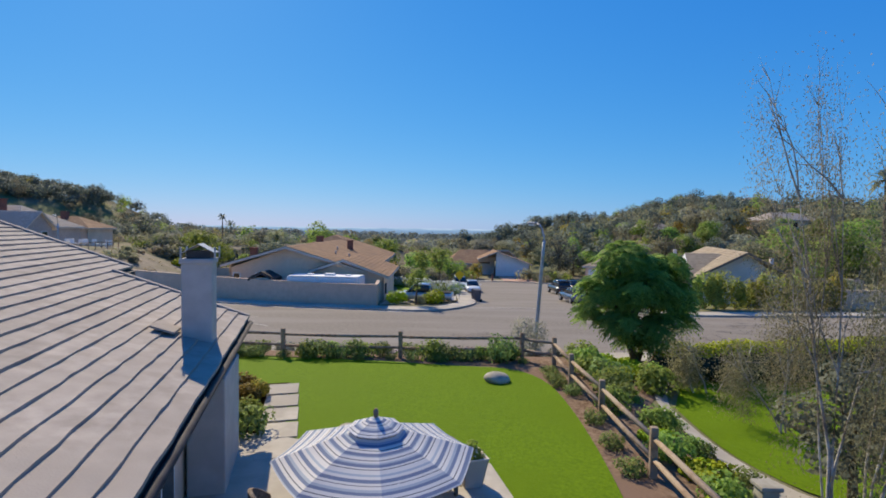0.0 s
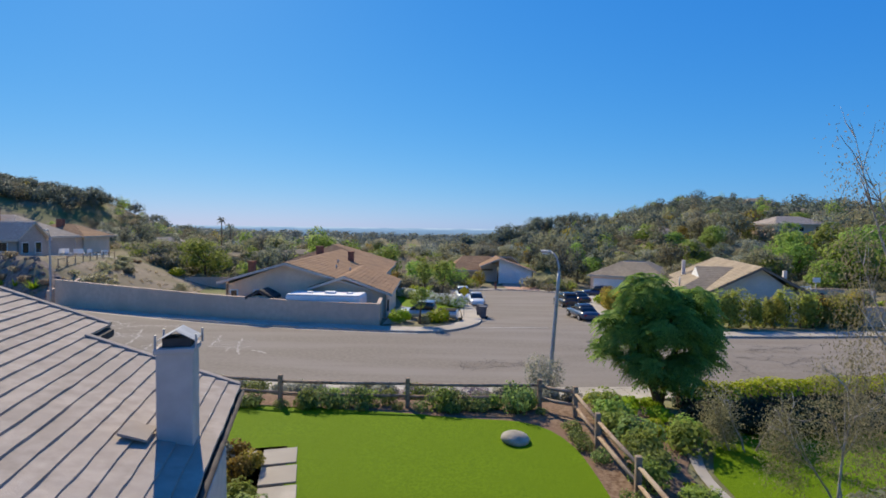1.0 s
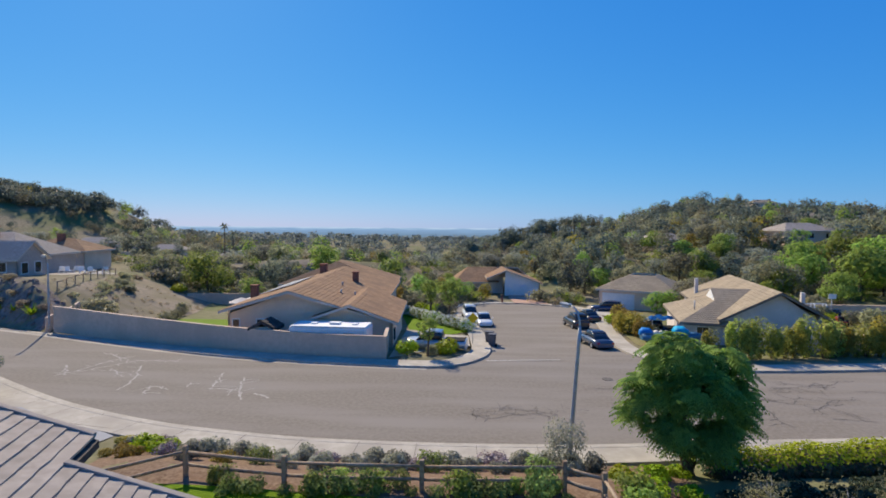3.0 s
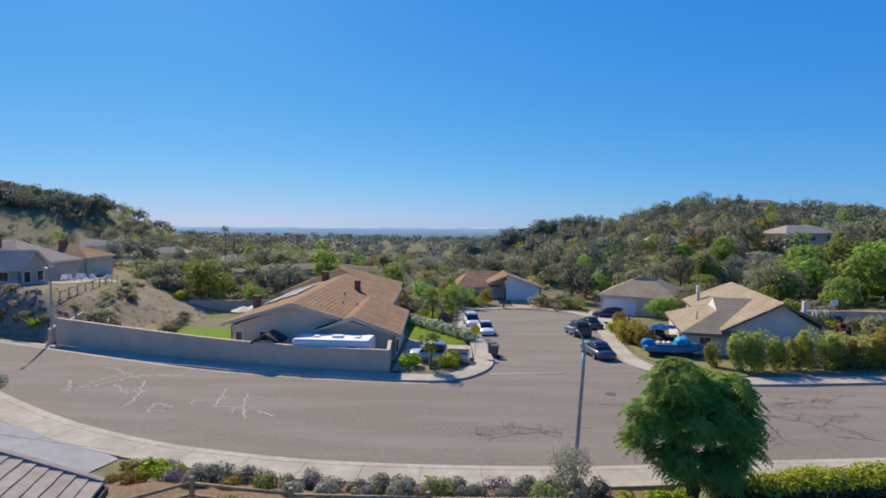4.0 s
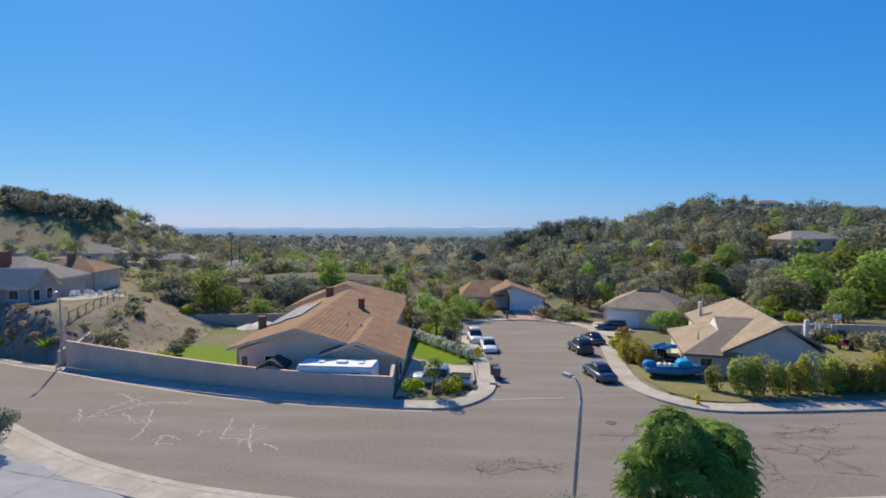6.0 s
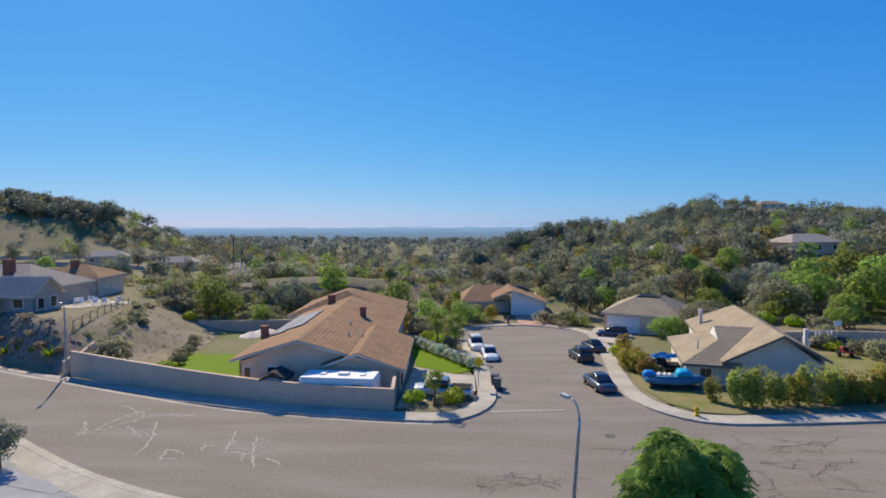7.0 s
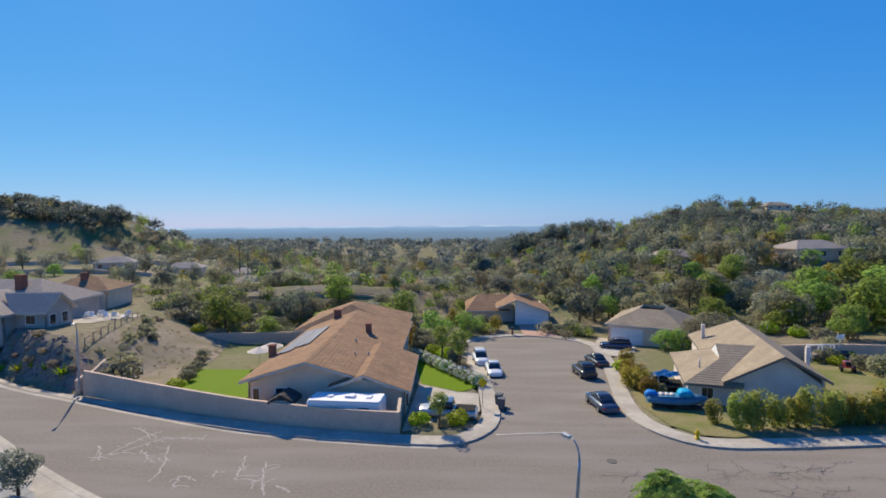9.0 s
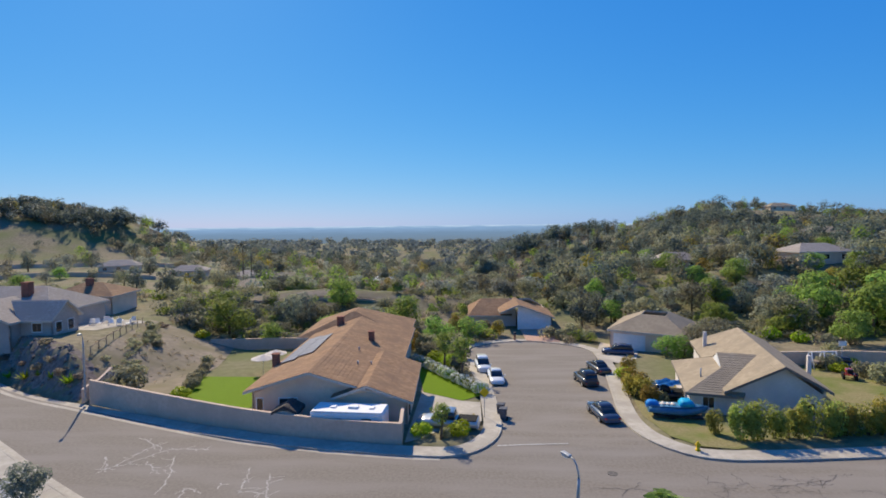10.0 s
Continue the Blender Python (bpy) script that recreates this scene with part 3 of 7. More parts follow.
for cx, cy, z0, z1, w in ((-5.5, 7.6, 1.9, 3.75, 0.6), (-2.3, 22.5, 3.2, 4.7, 0.8), (2.9, 14.5, 3.0, 4.45, 0.6)):
    c = part("chimney", nbox(cx - w / 2, cx + w / 2, cy - w / 2, cy + w / 2, z0, z1, bevel=0.02), BRICK, hl, "red brick chimney")
    part("chimney_cap", nbox(cx - w / 2 - 0.06, cx + w / 2 + 0.06, cy - w / 2 - 0.06, cy + w / 2 + 0.06, z1, z1 + 0.1), BRICK, c)

# tan-roofed house with a hipped side wing
hr = thing("house", "grey stucco bungalow with a tan shingle gable roof", "house", m=frame_of(26.1, 46.3, 0.0, -15.0))
slope(hr, (-4.5, -0.6, 1.9), (-4.5, 19, 1.9), (0, 16, 4.4), (0, -0.6, 4.4), TILE_TAN, FASCIA)
slope(hr, (3.4, 19, 2.5), (3.4, -0.6, 2.5), (0, -0.6, 4.4), (0, 16, 4.4), TILE_TAN, FASCIA)
slope(hr, (-4.5, 19, 1.9), (3.4, 19, 2.5), (0, 16, 4.4), (0, 16, 4.4), TILE_TAN, FASCIA)
for sg in (1, -1):
    yy = lambda v: 4.9 - sg * v
    lowq = [(-7.5, yy(5.4), 1.55), (-3.0, yy(5.4), 1.55), (-1.5, yy(2.0), 3.09), (-4.1, yy(2.0), 3.09)]
    upq = [(-4.1, yy(2.0), 3.09), (-1.5, yy(2.0), 3.09), (-0.2, yy(0.0), 4.0), (-4.1, yy(0.0), 4.0)]
    for q in (lowq, upq):
        q = q if sg == 1 else [q[1], q[0], q[3], q[2]]
        slope(hr, *q, TILE_TAN, FASCIA)
slope(hr, (-7.5, 10.3, 1.55), (-7.5, -0.5, 1.55), (-4.1, 2.9, 3.06), (-4.1, 6.9, 3.06), TILE_TAN, FASCIA)
gable_wall(hr, (-4.15, 6.5), (-4.15, 3.3), 2.9, 3.1, (0.5, 3.9), WHITE, 0.12)
gable_wall(hr, (-4.1, 0), (3.05, 0), -0.4, 1.95, (0.573, 4.2), STUCCO_GREY)
gable_wall(hr, (3.05, 0), (3.05, 18.6), -1.4, 2.5, None, STUCCO_GREY)
gable_wall(hr, (-7.1, 0.05), (-4.1, 0.05), -0.4, 1.55, None, STUCCO_GREY)
gable_wall(hr, (-7.1, 10), (-7.1, 0), -1.0, 1.5, None, STUCCO_GREY)
gable_wall(hr, (-4.1, 18.6), (-4.1, 10), -1.6, 1.9, None, STUCCO_GREY)
gable_wall(hr, (3.05, 18.6), (-4.1, 18.6), -1.8, 1.9, None, STUCCO_GREY)

window(hr, 1.7, 0, 1.2, 0.4, 0.9)
window(hr, -5.6, 0.05, 0.9, 0.2, 0.9)
for cx, cy, z0, z1, w, d in ((4.2, 7.5, -0.6, 3.6, 0.16, 0.4), (-3.6, 14.5, 1.4, 4.0, 0.17, 0.4)):
    part("chimney", nbox(cx - w, cx + w, cy - d / 2, cy + d / 2, z0, z1, bevel=0.02), STUCCO_GREY, hr, "pale stucco chimney")
for vx, vy in ((-5.9, 2.2), (-2.2, 8.5)):
    part("roof_vent", tube(bmesh.new(), [(vx, vy, 2.0), (vx, vy, 3.1)], [0.06, 0.06], 8), GALV, hr)
# house with the garage at the round end
hg = thing("house", "pale stucco house with a brown shingle roof and double garage", "house", m=frame_of(8.6, 93.3, -2.65, 0.0))
slope(hg, (6.3, 9, 2.45), (6.3, -0.6, 2.45), (0, -0.6, 4.7), (0, 9, 4.7), TILE_RED, TRIM)
slope(hg, (-3.4, -0.6, 3.3), (-3.4, 9, 3.3), (0, 9, 4.7), (0, -0.6, 4.7), TILE_RED, TRIM)
slope(hg, (-9, 2.2, 2.3), (-1, 2.2, 2.3), (-1, 8, 4.6), (-6.5, 8, 4.6), TILE_RED, TRIM)
slope(hg, (-9, 14, 2.3), (-9, 2.2, 2.3), (-6.5, 8, 4.6), (-6.5, 8, 4.6), TILE_RED, TRIM)
slope(hg, (6, 14, 2.3), (-9, 14, 2.3), (-6.5, 8, 4.6), (3, 8, 4.6), TILE_RED, TRIM)
gable_wall(hg, (-0.2, 0), (5.9, 0), -0.4, 2.5, (0.02, 4.5), WHITE)
gable_wall(hg, (-3.1, 2.8), (-0.2, 2.8), -0.4, 3.4, None, STUCCO_GREY)
gable_wall(hg, (-8.6, 2.8), (-3.1, 2.8), -0.4, 2.3, None, STUCCO)
gable_wall(hg, (5.9, 0), (5.9, 13.5), -0.4, 2.5, None, STUCCO)
gable_wall(hg, (-8.6, 13.5), (-8.6, 2.8), -0.4, 2.3, None, STUCCO)
gd = part("garage_door", nbox(0.5, 5.4, -0.06, -0.01, -0.1, 2.15), WHITE, hg, "white panelled garage door")
for i in range(4):
    part("panel", nbox(0.55, 5.35, -0.085, -0.06, 0.0 + i * 0.54, 0.5 + i * 0.54), WHITE, gd)

# tan hip-roofed house beyond
h3 = thing("house", "house with a tan hipped shingle roof and garage", "house", m=frame_of(20.6, 78.6, -1.5, -28.0))
slope(h3, (-0.4, 11.6, 2.2), (-0.4, -0.4, 2.2), (3.6, 4.0, 4.1), (3.6, 8.0, 4.1), TILE_TAN, TRIM)
slope(h3, (-0.4, -0.4, 2.2), (10.5, -0.4, 2.2), (7, 4.0, 4.1), (3.6, 4.0, 4.1), TILE_TAN, TRIM)
slope(h3, (10.5, -0.4, 2.2), (10.5, 11.6, 2.2), (7, 8.0, 4.1), (7, 4.0, 4.1), TILE_TAN, TRIM)
slope(h3, (10.5, 11.6, 2.2), (-0.4, 11.6, 2.2), (3.6, 8.0, 4.1), (7, 8.0, 4.1), TILE_TAN, TRIM)
for a, b in (((0, 11), (0, 0)), ((0, 0), (10, 0)), ((10, 0), (10, 11)), ((10, 11), (0, 11))):
    gable_wall(h3, a, b, -1.4, 2.15, None, STUCCO)
gd = part("garage_door", nbox(0.5, 4.9, -0.07, -0.01, -0.75, 1.7), WHITE, h3, "white garage door")
for i in range(4):
    part("panel", nbox(0.56, 4.84, -0.095, -0.07, -0.7 + i * 0.54, -0.2 + i * 0.54), WHITE, gd)

# house on the left pad
STUCCO_PINK = mat("pinkish_grey_stucco", (0.43, 0.36, 0.32), (0.49, 0.42, 0.37), 4.0, 0.92, 0.25, 70, c=(0.40, 0.34, 0.30), big=0.5)
hw = thing("house", "grey stucco house with a grey-tan shingle roof on a raised pad", "house", m=frame_of(-51.1, 64.3, 3.4, 4.0))
slope(hw, (-3.6, -2.8, 1.85), (0.4, -2.8, 1.85), (0.4, 0, 4.0), (-6.6, 0, 4.0), TILE_GREY, TRIM)
slope(hw, (0.4, 2.8, 1.85), (-6, 2.8, 1.85), (-6, 0, 4.0), (0.4, 0, 4.0), TILE_GREY, TRIM)
slope(hw, (-3.3, 3, 1.85), (-3.3, -4.4, 1.85), (-8.6, -4.4, 4.15), (-8.6, 3, 4.15), TILE_GREY, TRIM)
slope(hw, (-14, -4.4, 1.85), (-14, 3, 1.85), (-8.6, 3, 4.15), (-8.6, -4.4, 4.15), TILE_GREY, TRIM)
slope(hw, (-22, 1.6, 2.0), (-3.2, 1.6, 2.0), (-8, 8, 4.9), (-18, 8, 4.9), TILE_GREY, TRIM)
slope(hw, (-3.2, 1.6, 2.0), (-3.2, 14, 2.0), (-8, 8, 4.9), (-8, 8, 4.9), TILE_GREY, TRIM)
slope(hw, (-3.2, 14, 2.0), (-22, 14, 2.0), (-18, 8, 4.9), (-8, 8, 4.9), TILE_GREY, TRIM)
gable_wall(hw, (0, -2.3), (0, 2.3), -2.4, 1.95, (0.5, 3.75), STUCCO_PINK)
gable_wall(hw, (-3.7, -2.3), (0, -2.3), -2.4, 1.9, None, STUCCO_PINK)
gable_wall(hw, (-13.6, -3.9), (-3.7, -3.9), -2.4, 1.85, (0.5, 3.95), STUCCO_PINK)
gable_wall(hw, (-3.7, -3.9), (-3.7, 2.5), -2.4, 1.85, None, STUCCO_PINK)
gable_wall(hw, (0, 2.3), (-3.7, 2.3), -2.4, 1.9, None, STUCCO_PINK)
gable_wall(hw, (-3.7, 2.3), (-3.7, 13.6), -2.4, 2.0, None, STUCCO_PINK)
gable_wall(hw, (-21.6, 2.1), (-13.6, 2.1), -2.4, 2.0, None, STUCCO_PINK)
gable_wall(hw, (-13.6, 2.1), (-13.6, -3.9), -2.4, 1.85, None, STUCCO_PINK)
for wx, wy0, wh in ((-1.8, -2.3, 1.0), (-6.2, -3.9, 1.1), (-10.5, -3.9, 1.1)):
    window(hw, wx, wy0, 1.1, 0.45, wh)
for y0 in (-1.2, 0.9):
    w = part("window", nbox(-0.02, 0.05, y0 - 0.55, y0 + 0.55, 0.1, 1.5), WHITE, hw)
    part("pane", nbox(0.05, 0.06, y0 - 0.47, y0 + 0.47, 0.18, 1.42), GLASS, w)
c = part("chimney", nbox(-9.5, -8.5, 5.2, 6.2, 3.4, 5.6, bevel=0.03), BRICK, hw, "red brick chimney")
part("chimney_cap", nbox(-9.58, -8.42, 5.12, 6.28, 5.6, 5.72), BRICK, c)


def hip_house(label, x, y, z, yaw, w, d, eave, ridge, tile, wall, windows=2):
    """A plain hipped house: four slopes, walls, a few windows on its front."""
    h = thing("house", label, "house", m=frame_of(x, y, z, yaw))
    o, k = 0.5, min(w, d) / 2
    a, b = w / 2 + o, d / 2 + o
    r0, r1 = (-a + k, 0, ridge), (a - k, 0, ridge)
    slope(h, (-a, -b, eave), (a, -b, eave), r1, r0, tile, TRIM, 0.5)
    slope(h, (a, b, eave), (-a, b, eave), r0, r1, tile, TRIM, 0.5)
    slope(h, (a, -b, eave), (a, b, eave), r1, r1, tile, TRIM, 0.5)
    slope(h, (-a, b, eave), (-a, -b, eave), r0, r0, tile, TRIM, 0.5)
    for p, q in (((-w / 2, -d / 2), (w / 2, -d / 2)), ((w / 2, -d / 2), (w / 2, d / 2)), ((w / 2, d / 2), (-w / 2, d / 2)), ((-w / 2, d / 2), (-w / 2, -d / 2))):
        gable_wall(h, p, q, -2.2, eave, None, wall)
    for i in range(windows):
        window(h, -w / 2 + w * (i + 0.5) / windows, -d / 2, 1.3, 0.9, 1.1)
    return h


h2 = hip_house("brown-roofed house beside a paved terrace", -64.2, 86.5, 2.9, 8, 10, 8, 2.3, 4.2, TILE_RED, STUCCO)
part("chimney", nbox(-0.6, 0.3, -1.2, -0.3, 3.2, 5.0, bevel=0.03), BRICK, h2, "red brick chimney")
FARH = [("far house with a grey shingle roof", -100, 180, 12, 15, TILE_GREY), ("far house with a pale grey roof", -84, 196, 13, -10, TILE_GREY), ("far house with a dark roof", -122, 175, 12, 25, TILE_GREY),
        ("far house with a reddish roof", -48, 180, 16, 5, TILE_RED), ("far house with a pale roof", -72, 200, 18, -8, TILE_TAN), ("far house with a grey roof", -23, 240, 18, 0, TILE_GREY),
        ("far brick-red house among trees", -9, 166, 14, 12, TILE_RED), ("far pale house among trees", -40, 230, 18, 0, WHITE), ("long grey house on the hillside", 54, 140, 10, -6, TILE_GREY),
        ("long white-walled house on the hillside", 80, 126, 13, 8, TILE_GREY), ("house with a tan roof on the hill", 104, 158, 16, 10, TILE_TAN), ("house with a tan roof far up the hill", 132, 240, 22, 4, TILE_TAN),
        ("house with a brown roof in the trees", 22, 190, 16, -10, TILE_RED), ("house with a grey roof in the trees", 40, 170, 15, 14, TILE_GREY), ("house on the hilltop", 168, 290, 13, 0, TILE_TAN), ("low house on the hilltop", -245, 300, 24, 5, TILE_RED),
        ("house with a grey roof in the valley", 8, 215, 15, 5, TILE_GREY), ("house with a tan roof in the valley", -60, 145, 14, -12, TILE_TAN), ("house with a brown roof in the valley", -30, 150, 13, 10, TILE_RED), ("pale house on the upper slope", 120, 185, 18, 6, TILE_TAN)]
RIDGE = smooth_line([(-46, 108), (-40, 110.5), (-33, 112), (-26, 112.3), (-18, 111.5), (-12, 109.5)], 1.5)
for lab, x, y, w, yaw, tile in FARH:
    hip_house(lab, x, y, gz(x, y) - (0.3 if x > 20 else 0.5), yaw, w, w * 0.6, 2.6, 4.4 if w < 17 else 5.0, tile, STUCCO, 3)

# ---- walls ----
def block_wall(name, line, height, thick, label, base=None):
    bm = bmesh.new()
    a, b = offset_line(line, -thick / 2), offset_line(line, thick / 2)
    poly = a + b[::-1]
    lo = base if base else (lambda x, y: gz(x, y) - 0.3)
    ring = []
    for i in range(len(line)):
        z0, z1 = lo(*line[i]), lo(*line[i]) + 0.3 + (height(*line[i]) if callable(height) else height)
        ring.append([bm.verts.new((*a[i], z0)), bm.verts.new((*a[i], z1)), bm.verts.new((*b[i], z1)), bm.verts.new((*b[i], z0))])
    for p, q in zip(ring, ring[1:]):
        for k in range(4):
            bm.faces.new((p[k], p[(k + 1) % 4], q[(k + 1) % 4], q[k]))
    bm.faces.new(ring[0])
    bm.faces.new(ring[-1][::-1])
    bmesh.ops.recalc_face_normals(bm, faces=bm.faces[:])
    w = tagged(part(name, bm, WALLBLOCK), label, "wall", kind="structure")
    ring = []
    bm = bmesh.new()
    a, b = offset_line(line, -thick / 2 - 0.03), offset_line(line, thick / 2 + 0.03)
    for i in range(len(line)):
        z0 = lo(*line[i]) + 0.3 + (height(*line[i]) if callable(height) else height)
        ring.append([bm.verts.new((*a[i], z0)), bm.verts.new((*a[i], z0 + 0.07)), bm.verts.new((*b[i], z0 + 0.07)), bm.verts.new((*b[i], z0))])
    for p, q in zip(ring, ring[1:]):
        for k in range(4):
            bm.faces.new((p[k], p[(k + 1) % 4], q[(k + 1) % 4], q[k]))
    bm.faces.new(ring[0])
    bm.faces.new(ring[-1][::-1])
    bmesh.ops.recalc_face_normals(bm, faces=bm.faces[:])
    part("coping", bm, WALLBLOCK, w)
    return w


far_side = offset_line(far_left, 1.75)
street_wall = [p for p in far_side if -36.9 < p[0] < -6.3] + [(-5.15, 39.82)]
block_wall("wall_street", street_wall, lambda x, y: 1.55 + 0.42 * float(np.clip((-10 - x) / 26, 0, 1)), 0.2, "long grey-beige block wall along the pavement", lambda x, y: -0.2)
block_wall("wall_return", smooth_line([(-37.2, 49.2), (-37.6, 52.0), (-38.2, 54.6)], 0.9), 1.3, 0.2, "short return of the block wall running up the bank", lambda x, y: gz(x, y) - 0.3)
block_wall("wall_side", [(-5.25, 39.93), (-5.5, 43.0)], 1.55, 0.2, "end return of the block wall", lambda x, y: -0.2)
block_wall("wall_back", smooth_line([(-38.5, 76), (-31, 76.8), (-24, 77.5)], 1.0), 1.3, 0.2, "low block wall at the back of the yard", lambda x, y: -2.0)
sheet("yard_lawn", [(-31, 60), (-29.5, 50), (-27, 46.5), (-20.4, 46.2), (-20.6, 60)], lambda x, y: gz(x, y) + 0.05, GRASS, "green back lawn behind the wall", "lawn", 1.5)
sheet("bank", [(-49, 78), (-44, 64), (-40, 54), (-37.2, 50.2), (-31, 47.6), (-30.8, 55), (-32.2, 66), (-35, 76)], lambda x, y: gz(x, y) + 0.04, DIRT, "bare dirt bank sloping to the yard", "bank", 1.5)
sheet("rock_bed", [(-80, 76), (-48, 54.2), (-38, 49.6), (-38.2, 54), (-41, 55), (-47, 57.5), (-60, 65)], lambda x, y: gz(x, y) + 0.05, ROCKBED, "dark lava rock planting bank", "bed", 1.5)
sheet("side_lawn", [(-4.8, 54), (-0.8, 51), (1.0, 53), (-0.6, 60), (-4.5, 68), (-7, 68)], lambda x, y: gz(x, y) + 0.05, GRASS, "green side lawn beside the driveway", "lawn", 1.5)
sheet("side_driveway", [(-5.0, 40.0), (-3.5, 41.2), (-1.5, 44.5), (0.9, 45), (0.9, 50.5), (-1, 51), (-5, 54)], lambda x, y: gz(x, y) + 0.05, CONCRETE, "pale concrete side driveway", "driveway", 1.5)
sheet("corner_yard", [(14.8, 47), (15.2, 42), (16.6, 40), (19, 39.6), (20.8, 40.2), (20.4, 46), (18, 47.5), (17.5, 60), (16.8, 60)], lambda x, y: gz(x, y) + 0.05, GRASS_DRY, "patchy dry front yard", "yard", 1.5)
sheet("east_yard", [(31, 44), (44, 47), (50, 68), (38, 72), (34, 58)], lambda x, y: gz(x, y) + 0.05, GRASS_DRY, "patchy grass back yard", "yard", 2.0)
block_wall("wall_east", smooth_line([(33, 66.5), (38, 67), (46, 67.5), (52, 66)], 1.5), 1.7, 0.2, "grey block wall behind the yard")
block_wall("wall_east_street", smooth_line([(30.5, 43.6), (38, 44.5), (60, 47.6)], 1.5), 1.5, 0.2, "grey block wall behind the hedge")

# ---- the near house: a tiled roof slope, chimney and walls ----
nh = thing("house", "house with a weathered concrete tile roof and a stuccoed chimney", "house", m=frame_of(-4.60, 13.93, 0.0, 16.0))
# its frame: y runs along the eave towards the far rake, -x climbs the slope
PITCH, EAVE_Z, EXPO = 0.352, 3.732, 0.262
SKEW = 0.18


def rake_y(x):
    """Where the far rake lies at a distance up the slope."""
    return 0.047 - SKEW * x + (0.0 if x > -3.04 else 1.35)


part("roof_deck", slab(bmesh.new(), [(0, -14, EAVE_Z - 0.05), (0, 0.047, EAVE_Z - 0.05), (-3.04, rake_y(-3.03), EAVE_Z - 0.05 + 3.04 * PITCH), (-3.04, rake_y(-3.05), EAVE_Z - 0.05 + 3.04 * PITCH), (-9, rake_y(-9), EAVE_Z - 0.05 + 9 * PITCH), (-9, -14, EAVE_Z - 0.05 + 9 * PITCH)], 0.16), DARKTRIM, nh, "dark painted roof edge")
rng = random.Random(5)


def tile_course(i):
    """One course of flat concrete tiles, its lower edge a little uneven."""
    x0, x1 = -i * EXPO + 0.03, -(i + 1) * EXPO - 0.05
    y1 = 0.04 + rake_y(0.5 * (x0 + x1))
    bm = bmesh.new()
    n = 44
    rows = []
    for k in range(n + 1):
        y = -14 + (14 + y1) * k / n
        w = rng.uniform(-0.012, 0.012)
        h = rng.uniform(-0.006, 0.008)
        zf, zb = EAVE_Z - x0 * PITCH + 0.055 + h, EAVE_Z - x1 * PITCH + 0.012
        rows.append([bm.verts.new(p) for p in ((x0 + w, y, zf - 0.05), (x0 + w, y, zf), (x1, y, zb), (x1, y, zb - 0.05))])
    for a, b in zip(rows, rows[1:]):
        for j in range(4):
            bm.faces.new((a[j], a[(j + 1) % 4], b[(j + 1) % 4], b[j]))
    bm.faces.new(rows[0])
    bm.faces.new(rows[-1][::-1])
    bmesh.ops.recalc_face_normals(bm, faces=bm.faces[:])
    return part("tile_course", bm, TILE_GREY, nh)


for i in range(33):
    tile_course(i)
# rake tiles along the far edge
for i in range(33):
    xm = -(i + 0.5) * EXPO
    y = 0.03 + rake_y(xm)
    z = EAVE_Z - xm * PITCH
    r = part("rake_tile", nbox(-0.15, 0.15, -0.10, 0.05, -0.12, 0.085, bevel=0.015), TILE_GREY, nh)
    r.matrix_basis = pose(xm, y, z, 0, 0, 0) @ Matrix.Rotation(math.atan(SKEW), 4, "Z").inverted() @ Matrix.Rotation(math.atan(PITCH), 4, "Y")
part("gutter", tube(bmesh.new(), [(0.06, -14, EAVE_Z - 0.12), (0.06, 0.0, EAVE_Z - 0.12)], [0.06, 0.06], 8), DARKTRIM, nh, "dark eaves gutter")
part("wall", nbox(-8.8, -0.6, -14, -0.4, 1.0, 3.62), STUCCO, nh)
part("wall", nbox(-8.8, -3.75, -0.42, 0.6, 1.0, 4.6), STUCCO, nh)
ch = part("chimney", nbox(-0.86, -0.32, -3.22, -2.7, 3.3, 5.4, bevel=0.025), STUCCO_DULL, nh, "grey stuccoed chimney stack")
part("breast", nbox(-0.62, 0.02, -4.0, -2.1, 1.0, 3.42, bevel=0.03), STUCCO_DULL, ch)
part("collar", nbox(-0.89, -0.29, -3.25, -2.67, 5.32, 5.41, bevel=0.015), STUCCO_DULL, ch)
part("flue", nbox(-0.78, -0.36, -3.15, -2.77, 5.38, 5.55, bevel=0.01), DARKTRIM, ch)
bm = bmesh.new()
for s in (-1, 1):
    a = [(-0.565, -2.7, 5.68), (-0.565, -3.22, 5.68), (-0.565 + s * 0.29, -3.22, 5.52), (-0.565 + s * 0.29, -2.7, 5.52)]
    hi = [bm.verts.new(p) for p in a]
    lo = [bm.verts.new((p[0], p[1], p[2] - 0.012)) for p in a]
    bm.faces.new(hi)
    bm.faces.new(lo[::-1])
    for k in range(4):
        bm.faces.new((lo[k], lo[(k + 1) % 4], hi[(k + 1) % 4], hi[k]))
bmesh.ops.recalc_face_normals(bm, faces=bm.faces[:])
part("chimney_cap", bm, GALV, ch, "folded sheet metal chimney cap")
ch.matrix_basis = pose(0.05, -0.33, 0) @ Matrix.Diagonal((0.96, 0.95, 1, 1))
for px, py in ((-0.86, -2.7), (-0.27, -2.7), (-0.86, -3.22), (-0.27, -3.22)):
    part("cap_leg", nbox(px - 0.015, px + 0.015, py - 0.015, py + 0.015, 5.4, 5.62), GALV, ch)
part("flashing", slab(bmesh.new(), [(-1.3, -3.0, EAVE_Z + 1.3 * PITCH + 0.1), (-0.9, -3.0, EAVE_Z + 0.9 * PITCH + 0.1), (-0.9, -3.55, EAVE_Z + 0.9 * PITCH + 0.1), (-1.3, -3.55, EAVE_Z + 1.3 * PITCH + 0.1)], 0.04), TILE_GREY, ch)
